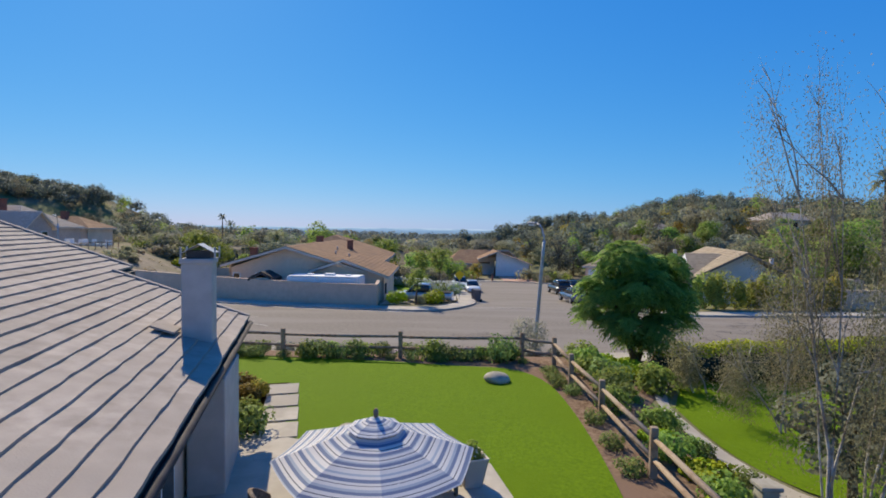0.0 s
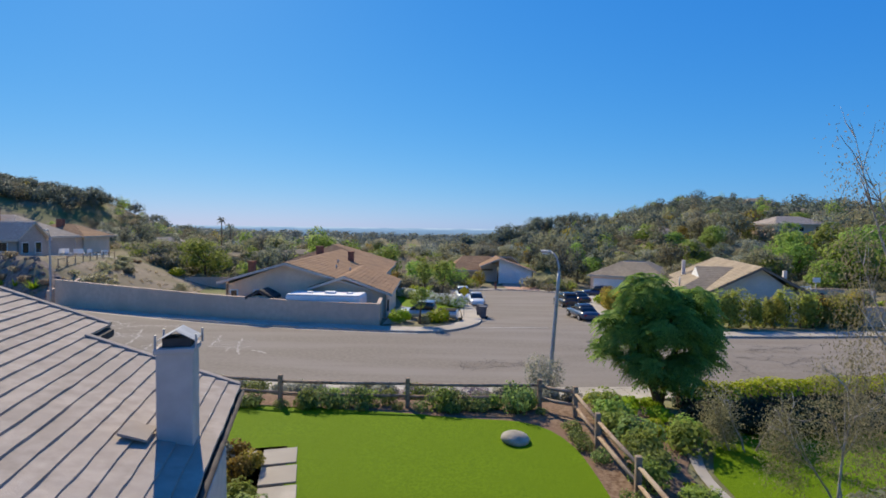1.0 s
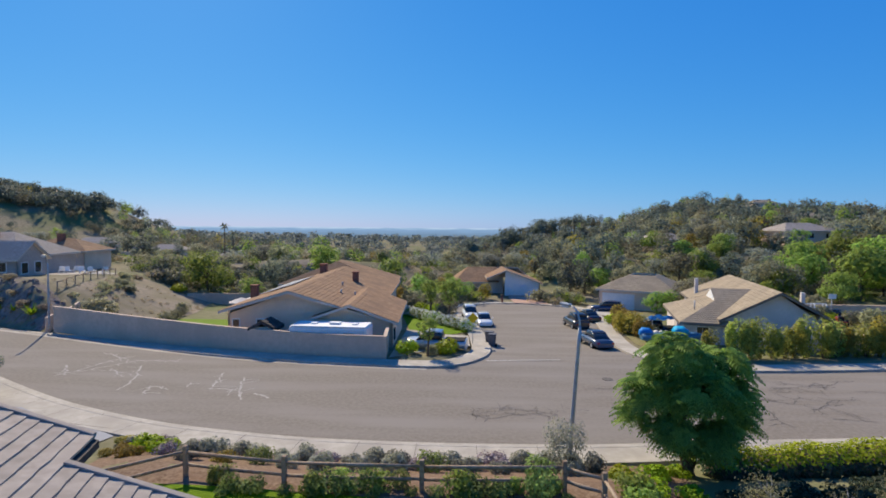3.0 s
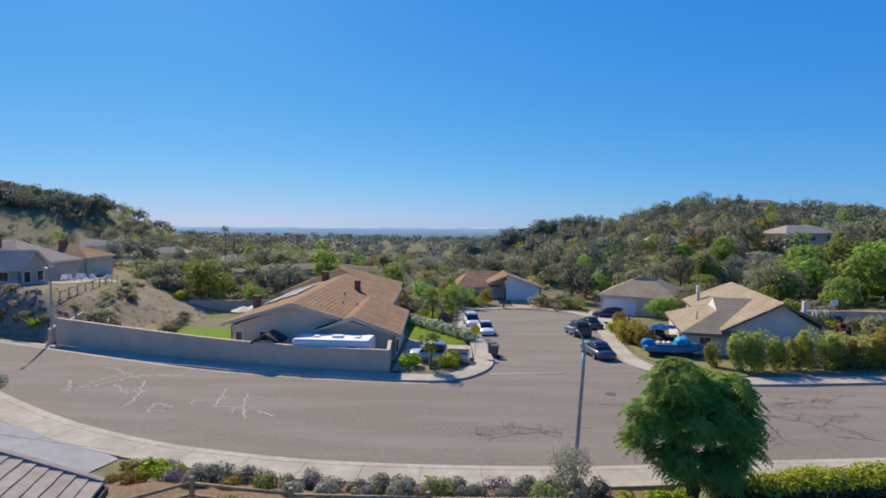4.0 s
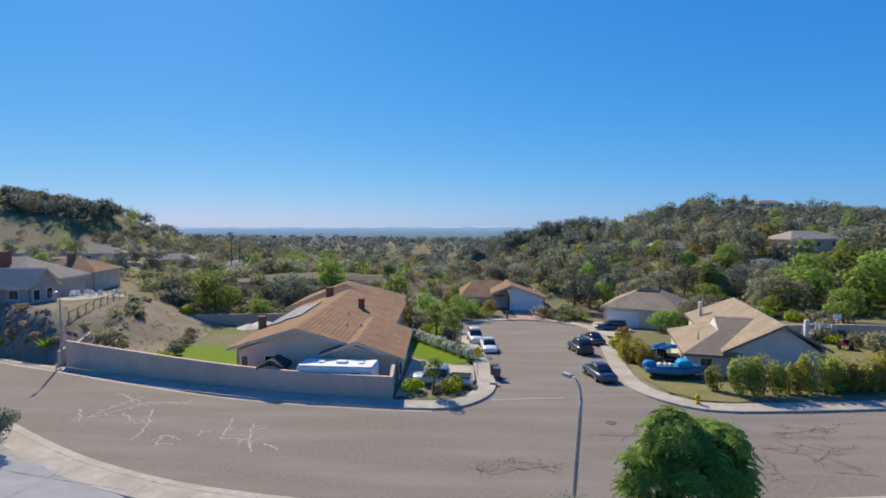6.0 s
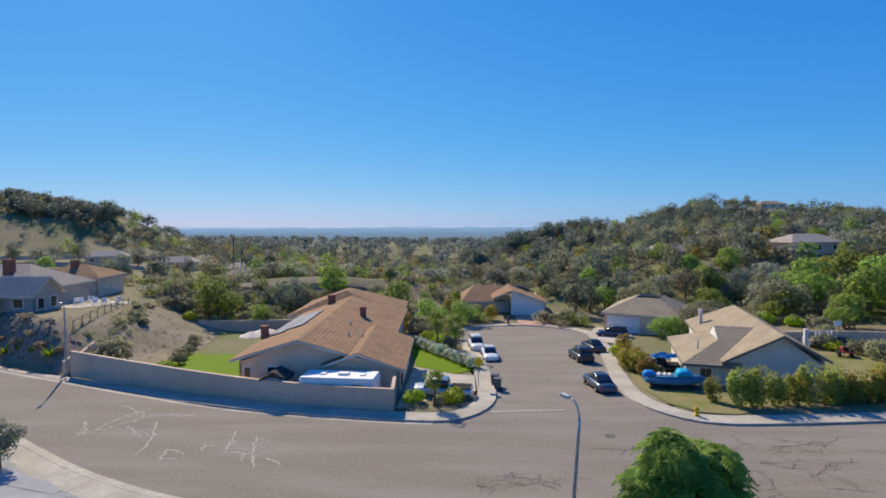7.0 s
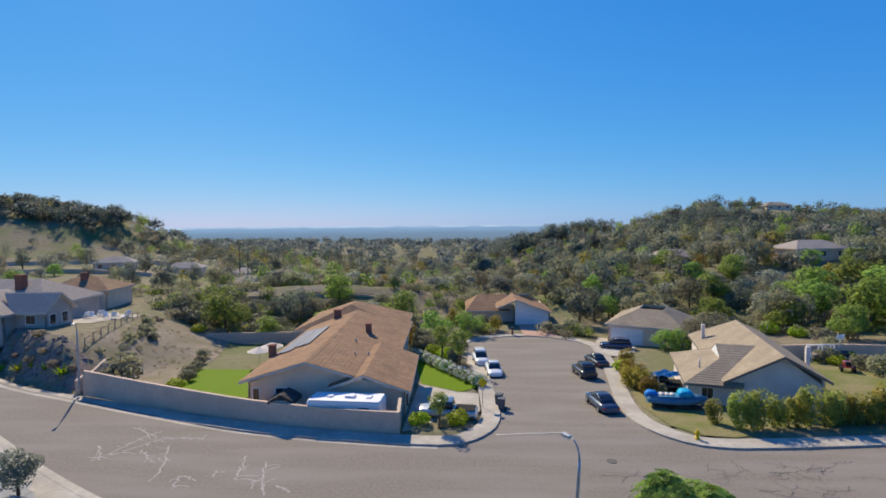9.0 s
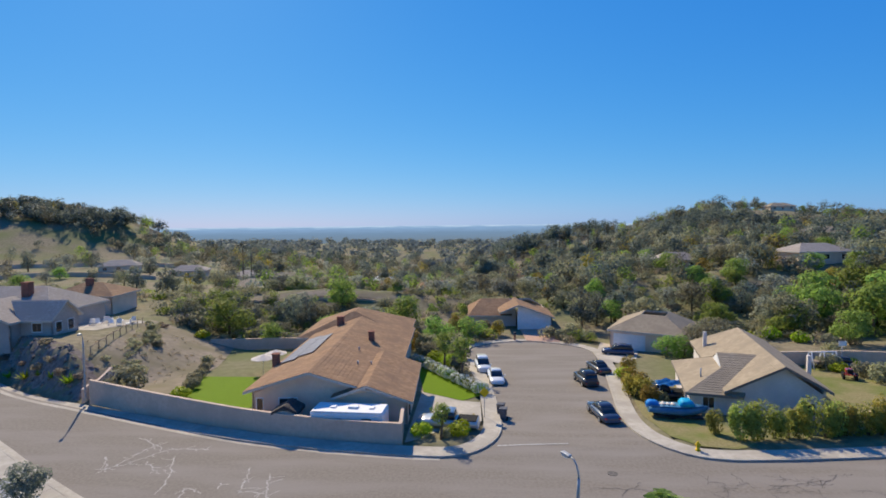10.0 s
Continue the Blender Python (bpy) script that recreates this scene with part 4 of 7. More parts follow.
for y in (-5.6, -7.4, -9.0):
    w = part("window", nbox(-0.62, -0.56, y - 0.75, y + 0.75, 1.5, 3.3), WHITE, nh, "white framed window")
    for k in (-1, 1):
        part("pane", nbox(-0.565, -0.552, y + k * 0.36 - 0.31, y + k * 0.36 + 0.31, 1.6, 3.2), GLASS, w)

# ---- foliage builders ----
def cards(rs, centres, normals, size, aspect=1.0, jitter=0.8):
    """Small leaf quads at centres, roughly facing their normals."""
    n = len(centres)
    nr = normals + rs.normal(0, jitter, (n, 3))
    nr /= np.linalg.norm(nr, axis=1, keepdims=True) + 1e-9
    t = np.cross(nr, rs.normal(0, 1, (n, 3)))
    t /= np.linalg.norm(t, axis=1, keepdims=True) + 1e-9
    b = np.cross(nr, t)
    s = size * rs.uniform(0.6, 1.35, (n, 1))
    fold = nr * s * 0.18
    v = np.stack([centres - t * s * 0.5, centres - b * s * 0.5 * aspect + fold, centres + t * s * 0.5, centres + b * s * 0.5 * aspect + fold], 1)
    return v.reshape(-1, 3)


def cloud(rs, lobes, n, size, aspect=0.75, shell=0.6, jitter=0.42):
    """Leaf clumps filling the outer part of several ellipsoid lobes (x, y, z, rx, ry, rz)."""
    L = np.array(lobes, float)
    w = (L[:, 3] * L[:, 4] + L[:, 3] * L[:, 5] + L[:, 4] * L[:, 5])
    pick = np.sort(rs.choice(len(L), n, p=w / w.sum()))
    d = rs.normal(0, 1, (n, 3))
    d /= np.linalg.norm(d, axis=1, keepdims=True)
    r = shell + (1.08 - shell) * rs.uniform(0, 1, (n, 1)) ** 0.6
    c = L[pick, :3] + d * L[pick, 3:] * r
    nr = d * 1.0 + np.array([0, 0, 0.45])
    return cards(rs, c, nr, size, aspect, jitter)


def leaf_mesh(name, verts, material, tones=None):
    me = bpy.data.meshes.new(name)
    n = len(verts)
    me.vertices.add(n)
    me.vertices.foreach_set("co", np.asarray(verts, np.float32).ravel())
    me.loops.add(n)
    me.loops.foreach_set("vertex_index", np.arange(n, dtype=np.int32))
    me.polygons.add(n // 4)
    me.polygons.foreach_set("loop_start", np.arange(0, n, 4, dtype=np.int32))
    me.update(calc_edges=True)
    if tones is None:
        v = np.asarray(verts)
        cell = np.floor(v[::4] / max(0.5, np.ptp(v[:, 2]) * 0.22)).astype(int)
        tones = ((cell[:, 0] * 73 + cell[:, 1] * 179 + cell[:, 2] * 283) % 101) / 100.0
    me.attributes.new("tone", "FLOAT", "POINT").data.foreach_set("value", np.repeat(np.asarray(tones, np.float32), 4))
    me.materials.append(material)
    return me


def lobes_for(rs, r, h, base, k, flat=0.75):
    """Lobes that make up an uneven crown of radius r between base and h."""
    out = [(0, 0, (base + h) / 2, r * 0.62, r * 0.62, (h - base) * 0.42)]
    for i in range(k):
        a, q = 2 * math.pi * (i + rs.uniform(-0.3, 0.3)) / k, r * rs.uniform(0.42, 0.72)
        z = base + (h - base) * rs.uniform(0.22, 0.82)
        s = r * rs.uniform(0.32, 0.5)
        out.append((q * math.cos(a), q * math.sin(a), z, s, s, s * flat))
    out.append((rs.uniform(-0.2, 0.2) * r, rs.uniform(-0.2, 0.2) * r, h - r * 0.3, r * 0.45, r * 0.45, r * 0.32))
    return out


def trunk_mesh(rs, h, r, limbs=4, spread=1.0, lean=0.1):
    bm = bmesh.new()
    bx, by = rs.uniform(-lean, lean), rs.uniform(-lean, lean)
    fork = h * 0.45
    tube(bm, [(0, 0, -0.15), (bx * 0.3, by * 0.3, fork * 0.5), (bx, by, fork)], [r * 1.25, r, r * 0.8], 8)
    for i in range(limbs):
        a = 2 * math.pi * i / limbs + rs.uniform(-0.4, 0.4)
        q = spread * rs.uniform(0.5, 0.9)
        tube(bm, [(bx, by, fork - 0.05), (bx + 0.5 * q * math.cos(a), by + 0.5 * q * math.sin(a), fork + (h - fork) * 0.45), (bx + q * math.cos(a), by + q * math.sin(a), fork + (h - fork) * 0.8)], [r * 0.55, r * 0.38, r * 0.12], 6)
    return bm


def tree_proto(label, seed, h, r, base, leaves, size, material, bark=BARK, k=7, flat=0.75, category="tree", name="tree", group=""):
    rs = np.random.RandomState(seed)
    t = thing(name, label, category, group)
    part("trunk", trunk_mesh(rs, h * 0.9, max(0.05, h * 0.028), 4, r * 0.7), bark, t)
    cr = new("crown", leaf_mesh("crown", cloud(rs, lobes_for(rs, r, h, base, k, flat), leaves, size), material))
    cr.parent = t
    return t


def shrub_proto(label, seed, r, h, leaves, size, material, k=6, name="shrub", group=""):
    rs = np.random.RandomState(seed)
    t = thing(name, label, "shrub", group)
    bm = bmesh.new()
    for i in range(5):
        a = 2 * math.pi * i / 5
        tube(bm, [(0.05 * math.cos(a), 0.05 * math.sin(a), -0.1), (0.45 * r * math.cos(a), 0.45 * r * math.sin(a), 0.6 * h)], [0.025, 0.01], 5)
    part("stem", bm, BARK, t)
    lobes = [(0, 0, h * 0.5, r * 0.75, r * 0.75, h * 0.48)]
    for i in range(k):
        a, q = rs.uniform(0, 6.28), r * rs.uniform(0.35, 0.7)
        lobes.append((q * math.cos(a), q * math.sin(a), h * rs.uniform(0.3, 0.75), r * 0.42, r * 0.42, h * 0.3))
    c = cloud(rs, lobes, leaves, size)
    c[:, 2] = np.maximum(c[:, 2], 0.02)
    lf = new("foliage", leaf_mesh("foliage", c, material))
    lf.parent = t
    return t


def plant(proto, x, y, scale=1.0, turn=0.0, z=None, tall=1.0, label=""):
    """The first call places the prototype itself, the later ones copy it."""
    m = pose(x, y, gz(x, y) - 0.03 if z is None else z, 0, 0, turn)
    if not proto.get("placed"):
        ob = proto
        ob["placed"] = 1
        ob.matrix_basis = m @ Matrix.Diagonal((scale, scale, scale * tall, 1))
    else:
        ob = copy_thing(proto, m)
        ob.scale = (scale, scale, scale * tall)
    if label:
        ob["label"] = label
    return ob


vr = random.Random(11)

# ---- garden trees beside the lawn ----
# the feathery street-side tree: whorls of drooping fronds, each with its pairs of leaflets
def frond_whorls(rs, lobes, n, fronds, length):
    L = np.array(lobes, float)
    w = L[:, 3] * L[:, 4] + L[:, 3] * L[:, 5]
    pick = rs.choice(len(L), n, p=w / w.sum())
    d = rs.normal(0, 1, (n, 3))
    d[:, 2] = d[:, 2] * 0.8 + 0.15
    d /= np.linalg.norm(d, axis=1, keepdims=True)
    tip = L[pick, :3] + d * L[pick, 3:] * rs.uniform(0.72, 1.0, (n, 1))
    axis_up = d * 0.8 + np.array([0, 0, 0.75])
    axis_up /= np.linalg.norm(axis_up, axis=1, keepdims=True)
    s1 = np.cross(axis_up, rs.normal(0, 1, (n, 3)))
    s1 /= np.linalg.norm(s1, axis=1, keepdims=True)
    s2 = np.cross(axis_up, s1)
    quads, tones = [], []
    shade = rs.uniform(0, 1, n)
    for k in range(fronds):
        a = 2 * math.pi * (k + rs.uniform(-0.3, 0.3, (n, 1))) / fronds
        lift = rs.uniform(0.05, 0.55, (n, 1))
        out = s1 * np.cos(a) + s2 * np.sin(a) + axis_up * lift
        out /= np.linalg.norm(out, axis=1, keepdims=True)
        side = np.cross(out, axis_up)
        side /= np.linalg.norm(side, axis=1, keepdims=True)
        ln = length * rs.uniform(0.65, 1.25, (n, 1))
        for q in range(1, 7):
            t = q / 6
            p = tip + out * ln * t - np.array([0, 0, 0.42]) * ln * t * t
            reach = ln * 0.24 * math.sin(math.pi * (0.18 + 0.75 * t))
            for sg in (-1, 1):
                e = p + sg * side * reach + out * reach * 0.45 - np.array([0, 0, 0.05])
                wv = out * ln * 0.055
                quads.append(np.stack([p - wv, p + wv, e + wv * 0.7, e - wv * 0.7], 1))
                tones.append(shade)
    return np.concatenate(quads).reshape(-1, 3), np.concatenate(tones)


rs = np.random.RandomState(3)
jt = thing("tree", "feathery bright green street tree with a leaning forked trunk", "tree", m=pose(8.2, 23.0, gz(8.2, 23.0) - 0.05))
jt.scale = (1.03, 1.0, 1.0)
bm = bmesh.new()
tube(bm, [(0.25, 0, -0.2), (-0.05, 0.05, 0.7), (-0.5, 0.1, 1.7), (-0.8, 0.1, 3.0), (-0.6, 0.0, 4.2)], [0.2, 0.16, 0.12, 0.08, 0.03], 9)
tube(bm, [(0.15, 0, 0.25), (0.5, 0.1, 1.5), (0.9, 0.2, 2.9), (1.1, 0.2, 4.0)], [0.13, 0.10, 0.07, 0.03], 8)
tube(bm, [(-0.45, 0.1, 1.6), (-0.2, -0.5, 2.6), (0.0, -0.8, 3.6)], [0.09, 0.06, 0.03], 7)
tube(bm, [(-0.75, 0.1, 2.6), (-1.6, 0.1, 3.3)], [0.06, 0.02], 7)
tube(bm, [(0.8, 0.2, 2.5), (1.6, 0.0, 3.1)], [0.05, 0.02], 7)
part("trunk", bm, BARK, jt)
J = [(-0.5, 0.0, 4.5, 1.1, 1.2, 0.85), (1.15, 0.2, 4.2, 0.95, 1.1, 0.75), (-1.5, -0.2, 3.3, 0.8, 0.9, 0.75), (1.55, -0.1, 3.1, 0.75, 0.9, 0.85), (0.05, -0.9, 3.4, 1.15, 0.8, 0.95), (-1.85, 0.0, 2.3, 0.5, 0.6, 0.45), (1.8, 0.0, 2.2, 0.5, 0.6, 0.45),
     (-0.9, -0.9, 2.1, 0.75, 0.6, 0.5), (0.55, -1.0, 1.9, 0.8, 0.6, 0.6), (-0.1, 0.8, 3.2, 1.4, 0.9, 1.1), (-0.3, -0.5, 1.3, 0.55, 0.45, 0.35), (0.9, -0.4, 1.35, 0.5, 0.45, 0.35)]
fv, ft = frond_whorls(rs, J, 430, 9, 0.5)
# Inner leaves all get the darkest tone, painting shade into the crown's gaps.
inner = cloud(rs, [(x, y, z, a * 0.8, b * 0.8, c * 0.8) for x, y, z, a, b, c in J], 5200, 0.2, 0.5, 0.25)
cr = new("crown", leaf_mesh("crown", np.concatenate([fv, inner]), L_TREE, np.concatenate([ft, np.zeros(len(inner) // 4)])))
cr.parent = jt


def bare_branch(bm, rs, p, d, length, r, depth):
    """A thin winding branch with side twigs; returns the tips."""
    pts, rad, tips = [p.copy()], [r], []
    for i in range(4):
        d = d + rs.normal(0, 0.16, 3) + np.array([0, 0, 0.05])
        d /= np.linalg.norm(d)
        p = p + d * length / 4
        pts.append(p.copy())
        rad.append(r * (1 - 0.2 * (i + 1)))
        if depth > 0 and i >= 1:
            for _ in range(2):
                e = d + rs.normal(0, 0.4, 3)
                e /= np.linalg.norm(e)
                tips += bare_branch(bm, rs, p, e, length * rs.uniform(0.25, 0.42), r * 0.45, depth - 1)
    tube(bm, pts, [max(q, 0.004) for q in rad], 6 if r > 0.03 else 4, False)
    return tips + [p]


def sparse_tree(seed, x, y, stems, material, label, droop=0.5, leaves=2600, size=0.10, dens=0.45, slim=0.5):
    rs = np.random.RandomState(seed)
    t = thing("tree", label, "tree", m=pose(x, y, gz(x, y) - 0.05))
    bm, tips = bmesh.new(), []
    for dx, dy, lx, ly, h, r in stems:
        base, d = np.array([dx, dy, 0.0]), np.array([lx, ly, 1.0])
        d /= np.linalg.norm(d)
        tips += bare_branch(bm, rs, base, d, h, r, 2)
    part("trunk", bm, BARK_PALE, t, "pale peeling bark")
    T = np.array(tips)
    pick = rs.choice(len(T), leaves)
    c = T[pick] + rs.normal(0, dens, (leaves, 3)) * np.array([1, 1, 0.9])
    c[:, 2] -= rs.uniform(0, droop * 2, leaves)
    c = c[c[:, 2] > 0.15]
    lf = new("crown", leaf_mesh("crown", cards(rs, c, rs.normal(0, 1, c.shape), size, 0.4), material))
    lf.parent = t
    t.scale = (slim, slim, 1.0)
    return t


L_WEEP = leaf_mat("olive_brown_leaf", (0.20, 0.19, 0.095), (0.42, 0.40, 0.23), 0.2, 0.5)
sparse_tree(21, 6.85, 10.0, [(0, 0, -0.02, 0.03, 6.0, 0.075), (0.2, 0.1, 0.02, 0.02, 5.8, 0.06), (-0.12, 0.1, -0.01, 0.02, 5.4, 0.05), (0.1, 0.2, -0.03, 0.04, 6.1, 0.045)], L_WEEP, "slender multi-stemmed tree with pale bark and thin brown leaves", 1.6, 19000, 0.06, 0.24)
sparse_tree(24, 7.4, 9.9, [(0, 0, 0.30, 0.06, 5.2, 0.06), (0.1, 0.2, 0.12, 0.05, 5.6, 0.05), (0.2, 0.3, 0.2, 0.05, 4.4, 0.045)], L_WEEP, "slender leaning tree with pale bark and dry hanging leaves", 1.6, 19000, 0.062, 0.26)
sparse_tree(27, 9.0, 14.6, [(0, 0, -0.14, 0.05, 3.0, 0.05), (0.1, 0, -0.6, 0.15, 2.3, 0.04), (0.2, 0, 0.15, 0.1, 2.7, 0.04)], L_WEEP, "small half-bare tree with brown drooping twigs", 0.7, 9000, 0.065, 0.2, 0.7)
sparse_tree(29, 8.7, 17.8, [(0, 0, -0.2, 0.0, 1.6, 0.035), (0.3, 0, 0.35, 0.1, 1.5, 0.03), (-0.4, 0, -0.5, -0.1, 1.1, 0.03)], L_WEEP, "low brown weeping shrub with bare twigs", 0.6, 8000, 0.065, 0.2, 1.0)
dk = tree_proto("dense dark green garden tree", 31, 3.6, 1.7, 0.3, 2600, 0.17, L_DARK)
plant(dk, 8.3, 11.3, 0.78)
plant(dk, 12.2, 13.8, 0.62, 70)

# clipped hedge: lime leaves on top, shade painted as dark leaves below
rs = np.random.RandomState(8)
hedge = thing("hedge", "long low hedge with sunlit lime green top and shade painted into its sides", "hedge")
hx = np.linspace(9.6, 32, 40)
lob = [(x, 22.9 + (x - 9.6) * 0.11, gz(x, 23.0) + 0.35, 0.75, 0.85 + 0.1 * math.sin(x * 3), 0.62 + 0.07 * math.sin(x * 2.1)) for x in hx]
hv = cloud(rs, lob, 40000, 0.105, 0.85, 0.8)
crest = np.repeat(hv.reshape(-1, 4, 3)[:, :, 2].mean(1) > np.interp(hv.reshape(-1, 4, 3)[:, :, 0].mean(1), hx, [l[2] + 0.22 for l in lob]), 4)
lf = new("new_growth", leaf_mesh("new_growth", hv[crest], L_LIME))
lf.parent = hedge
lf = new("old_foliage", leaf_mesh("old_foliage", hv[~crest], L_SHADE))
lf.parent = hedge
# Core added inside the leaves to stop light shining through the hedge.
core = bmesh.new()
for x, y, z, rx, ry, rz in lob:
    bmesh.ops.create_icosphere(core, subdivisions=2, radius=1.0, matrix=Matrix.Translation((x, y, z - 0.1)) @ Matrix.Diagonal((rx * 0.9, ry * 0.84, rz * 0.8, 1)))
part("branch_core", core, BARK, hedge, "added dark core inside the hedge that blocks light")
# Dark-leaved shrubs stand in for the deep shade before the hedge.
low_dark = shrub_proto("low shrub with shade painted into its dark leaves", 39, 0.8, 0.7, 1600, 0.10, L_SHADE)
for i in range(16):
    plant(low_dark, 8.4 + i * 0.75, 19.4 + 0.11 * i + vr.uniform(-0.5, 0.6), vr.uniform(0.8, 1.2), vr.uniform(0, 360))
# ---- shrubs of the front garden ----
sh_a = shrub_proto("leafy green shrub in the fence bed", 41, 0.75, 0.85, 760, 0.12, L_SHRUB)
sh_b = shrub_proto("green climbing shrub on the fence", 42, 0.8, 0.9, 520, 0.13, L_CLIMB)
sh_c = shrub_proto("soft grey-green grassy garden shrub", 43, 0.6, 0.7, 900, 0.10, L_GREY)
sh_d = shrub_proto("mauve flowering shrub beside the pavement", 44, 0.6, 0.65, 800, 0.08, MAUVE)
sh_e = shrub_proto("low lime green ground shrub", 45, 0.55, 0.45, 600, 0.11, L_LIME)
tuft_low = shrub_proto("rusty dry flowering shrub in the bed", 49, 0.55, 0.5, 700, 0.09, L_GOLD)
for x0, x1 in ((-8.0, -6.5), (-4.7, -1.85), (-0.5, 2.8)):
    for i in range(int((x1 - x0) / 0.36) + 1):
        plant(sh_b if i % 3 else sh_a, x0 + i * 0.36 + vr.uniform(-0.2, 0.2), 19.55 + vr.uniform(-0.4, 0.3), vr.uniform(0.4, 0.8), vr.uniform(0, 360), tall=vr.uniform(0.75, 1.5))
for i in range(12):
    plant(sh_b, -7.6 + i * 0.95 + vr.uniform(-0.3, 0.3), 19.2 + vr.uniform(-0.15, 0.2), vr.uniform(0.25, 0.45), vr.uniform(0, 360))
for i in range(21):
    x = -13.5 + i * 0.92
    kk = float(np.interp(x, near_x, near_y))
    plant((sh_c, sh_c, sh_d, sh_c, sh_c)[vr.randrange(5)], x, kk - 2.2 - vr.uniform(0, 0.7), vr.uniform(0.7, 1.15), vr.uniform(0, 360))
for i in range(14):
    x = -12.5 + i * 1.25
    plant((sh_c, sh_c, sh_b)[vr.randrange(3)] if x > -8 else (sh_c, tuft_low, sh_d)[vr.randrange(3)], x, 22.0 + vr.uniform(-0.6, 0.5) + max(0, -6 - x) * 0.15, vr.uniform(0.6, 0.95), vr.uniform(0, 360))
plant(sh_e, -12.8, 24.2, 1.4, 30)
plant(sh_e, -11.6, 23.6, 1.2, 80)
for x, y in ((-13.6, 24.6), (-13.0, 23.2), (-11.0, 24.4), (-10.4, 23.0), (-14.3, 25.2), (-14.0, 23.6)):
    plant(sh_c if x > -12 else tuft_low, x, y, vr.uniform(0.6, 0.9), vr.uniform(0, 360))
for i in range(13):
    y = 9.4 + i * 0.85
    plant((sh_a, sh_a, sh_b, sh_e)[vr.randrange(4)], 5.0 + vr.uniform(-0.35, 0.45), y, vr.uniform(0.7, 1.05), vr.uniform(0, 360))
for i in range(9):
    plant(sh_a if i % 2 else sh_e, 5.7 + vr.uniform(-0.2, 0.2), 10.2 + i * 0.8, vr.uniform(0.3, 0.5), vr.uniform(0, 360))
for y in (17.6, 17.0, 16.4, 15.7, 13.6, 12.2, 11.0):
    plant(sh_b, 3.95 - (0.3 if y > 16 else 0), y + 0.1, 0.42, vr.uniform(0, 360))
for x, y, s in ((7.0, 17.4, 1.1), (7.3, 18.3, 0.9), (6.4, 18.6, 1.0), (6.0, 20.2, 1.0), (5.4, 21.6, 1.0), (6.9, 22.4, 1.1), (7.2, 20.2, 1.0), (7.9, 22.9, 0.9)):
    plant(sh_e if y > 18.4 else sh_a, x, y, s, vr.uniform(0, 360))
airy = shrub_proto("airy grey-green shrub at the foot of the lamp", 47, 0.85, 1.5, 2600, 0.06, L_GREY)
plant(airy, 3.75, 22.9, 1.15, tall=1.15)
for x, y in ((6.9, 14.0), (6.95, 12.6), (7.35, 11.6)):
    plant(sh_b, x - 0.9, y, 0.4, vr.uniform(0, 360))
# dry grasses beside the paving
tuft = shrub_proto("tawny ornamental grass tuft beside paving", 48, 0.45, 0.75, 700, 0.10, L_GOLD)
for x, y, s in ((-5.3, 15.3, 0.9), (-4.9, 14.5, 0.8), (-5.2, 13.9, 0.9)):
    plant(tuft, x, y, s, vr.uniform(0, 360))
plant(sh_c, -5.6, 14.9, 1.0, 10)
plant(tuft, -4.75, 14.9, 0.8, 50)
plant(sh_a, -4.4, 13.2, 0.7, 20)
plant(sh_b, -4.1, 12.5, 0.8, 20)
# dark shrub at the end of the driveway
plant(dk, -25.9, 30.5, 0.8, 40, label="round dark green shrub beside the driveway")

# ---- street trees, yard shrubs ----
t_lime = tree_proto("bright green broad garden tree", 51, 5.5, 3.0, 1.2, 1500, 0.34, L_TREE)
t_round = tree_proto("bright yellow-green dense round tree", 71, 5.6, 3.2, 0.8, 1700, 0.36, L_SHRUB)
t_oak = tree_proto("olive green spreading tree in the valley", 52, 6.0, 3.4, 0.1, 1250, 0.41, L_OAK)
t_dark = tree_proto("tall dark green tree in the valley", 53, 8.0, 2.8, 0.3, 1250, 0.41, L_DARK, k=9)
t_gold = tree_proto("yellowing autumn tree among the woods", 54, 6.0, 2.8, 0.3, 1200, 0.34, L_GOLD)
t_grey = tree_proto("grey-green tree on the hillside", 55, 6.0, 3.2, 0.1, 1100, 0.4, L_GREY)
t_slim = tree_proto("slender young street tree with thin trunk", 56, 4.2, 1.2, 1.5, 700, 0.2, L_SHRUB, k=5)
t_pale = tree_proto("pale olive scrub tree in the valley", 57, 4.5, 2.9, 0.0, 1300, 0.33, L_SHRUB)
b_big = shrub_proto("large rounded green bush", 58, 1.5, 1.9, 900, 0.24, L_OAK)
b_lime = shrub_proto("bright lime green bush", 59, 1.2, 1.3, 800, 0.2, L_LIME)
b_white = shrub_proto("white flowering hedge bush", 60, 1.0, 1.3, 900, 0.15, L_SHRUB)
rs = np.random.RandomState(61)
bl = new("blossom", leaf_mesh("blossom", cloud(rs, [(0, 0, 0.8, 0.95, 0.95, 0.62)], 320, 0.16, 0.8, 0.9), FLOWER))
bl.parent = b_white
b_red = shrub_proto("orange-green shrub with many thin stems", 62, 1.1, 2.2, 900, 0.2, L_GOLD)
b_dry = shrub_proto("dry grey-brown brush on the bank", 63, 1.1, 1.0, 700, 0.18, L_BROWN)

plant(b_big, -35.2, 52.2, 1.55, 0)
for x, y, s in ((-28.7, 51.2, 0.9), (-29.6, 54.5, 0.7), (-30.4, 57, 0.7), (-31.3, 60, 0.6), (-32.4, 63, 0.6), (-33.6, 66, 0.7)):
    plant(b_lime if y < 53 else b_big, x, y, s, vr.uniform(0, 360))
plant(t_round, -38.0, 81, 1.15, 20)
plant(t_round, -30.0, 79, 0.7, 50)
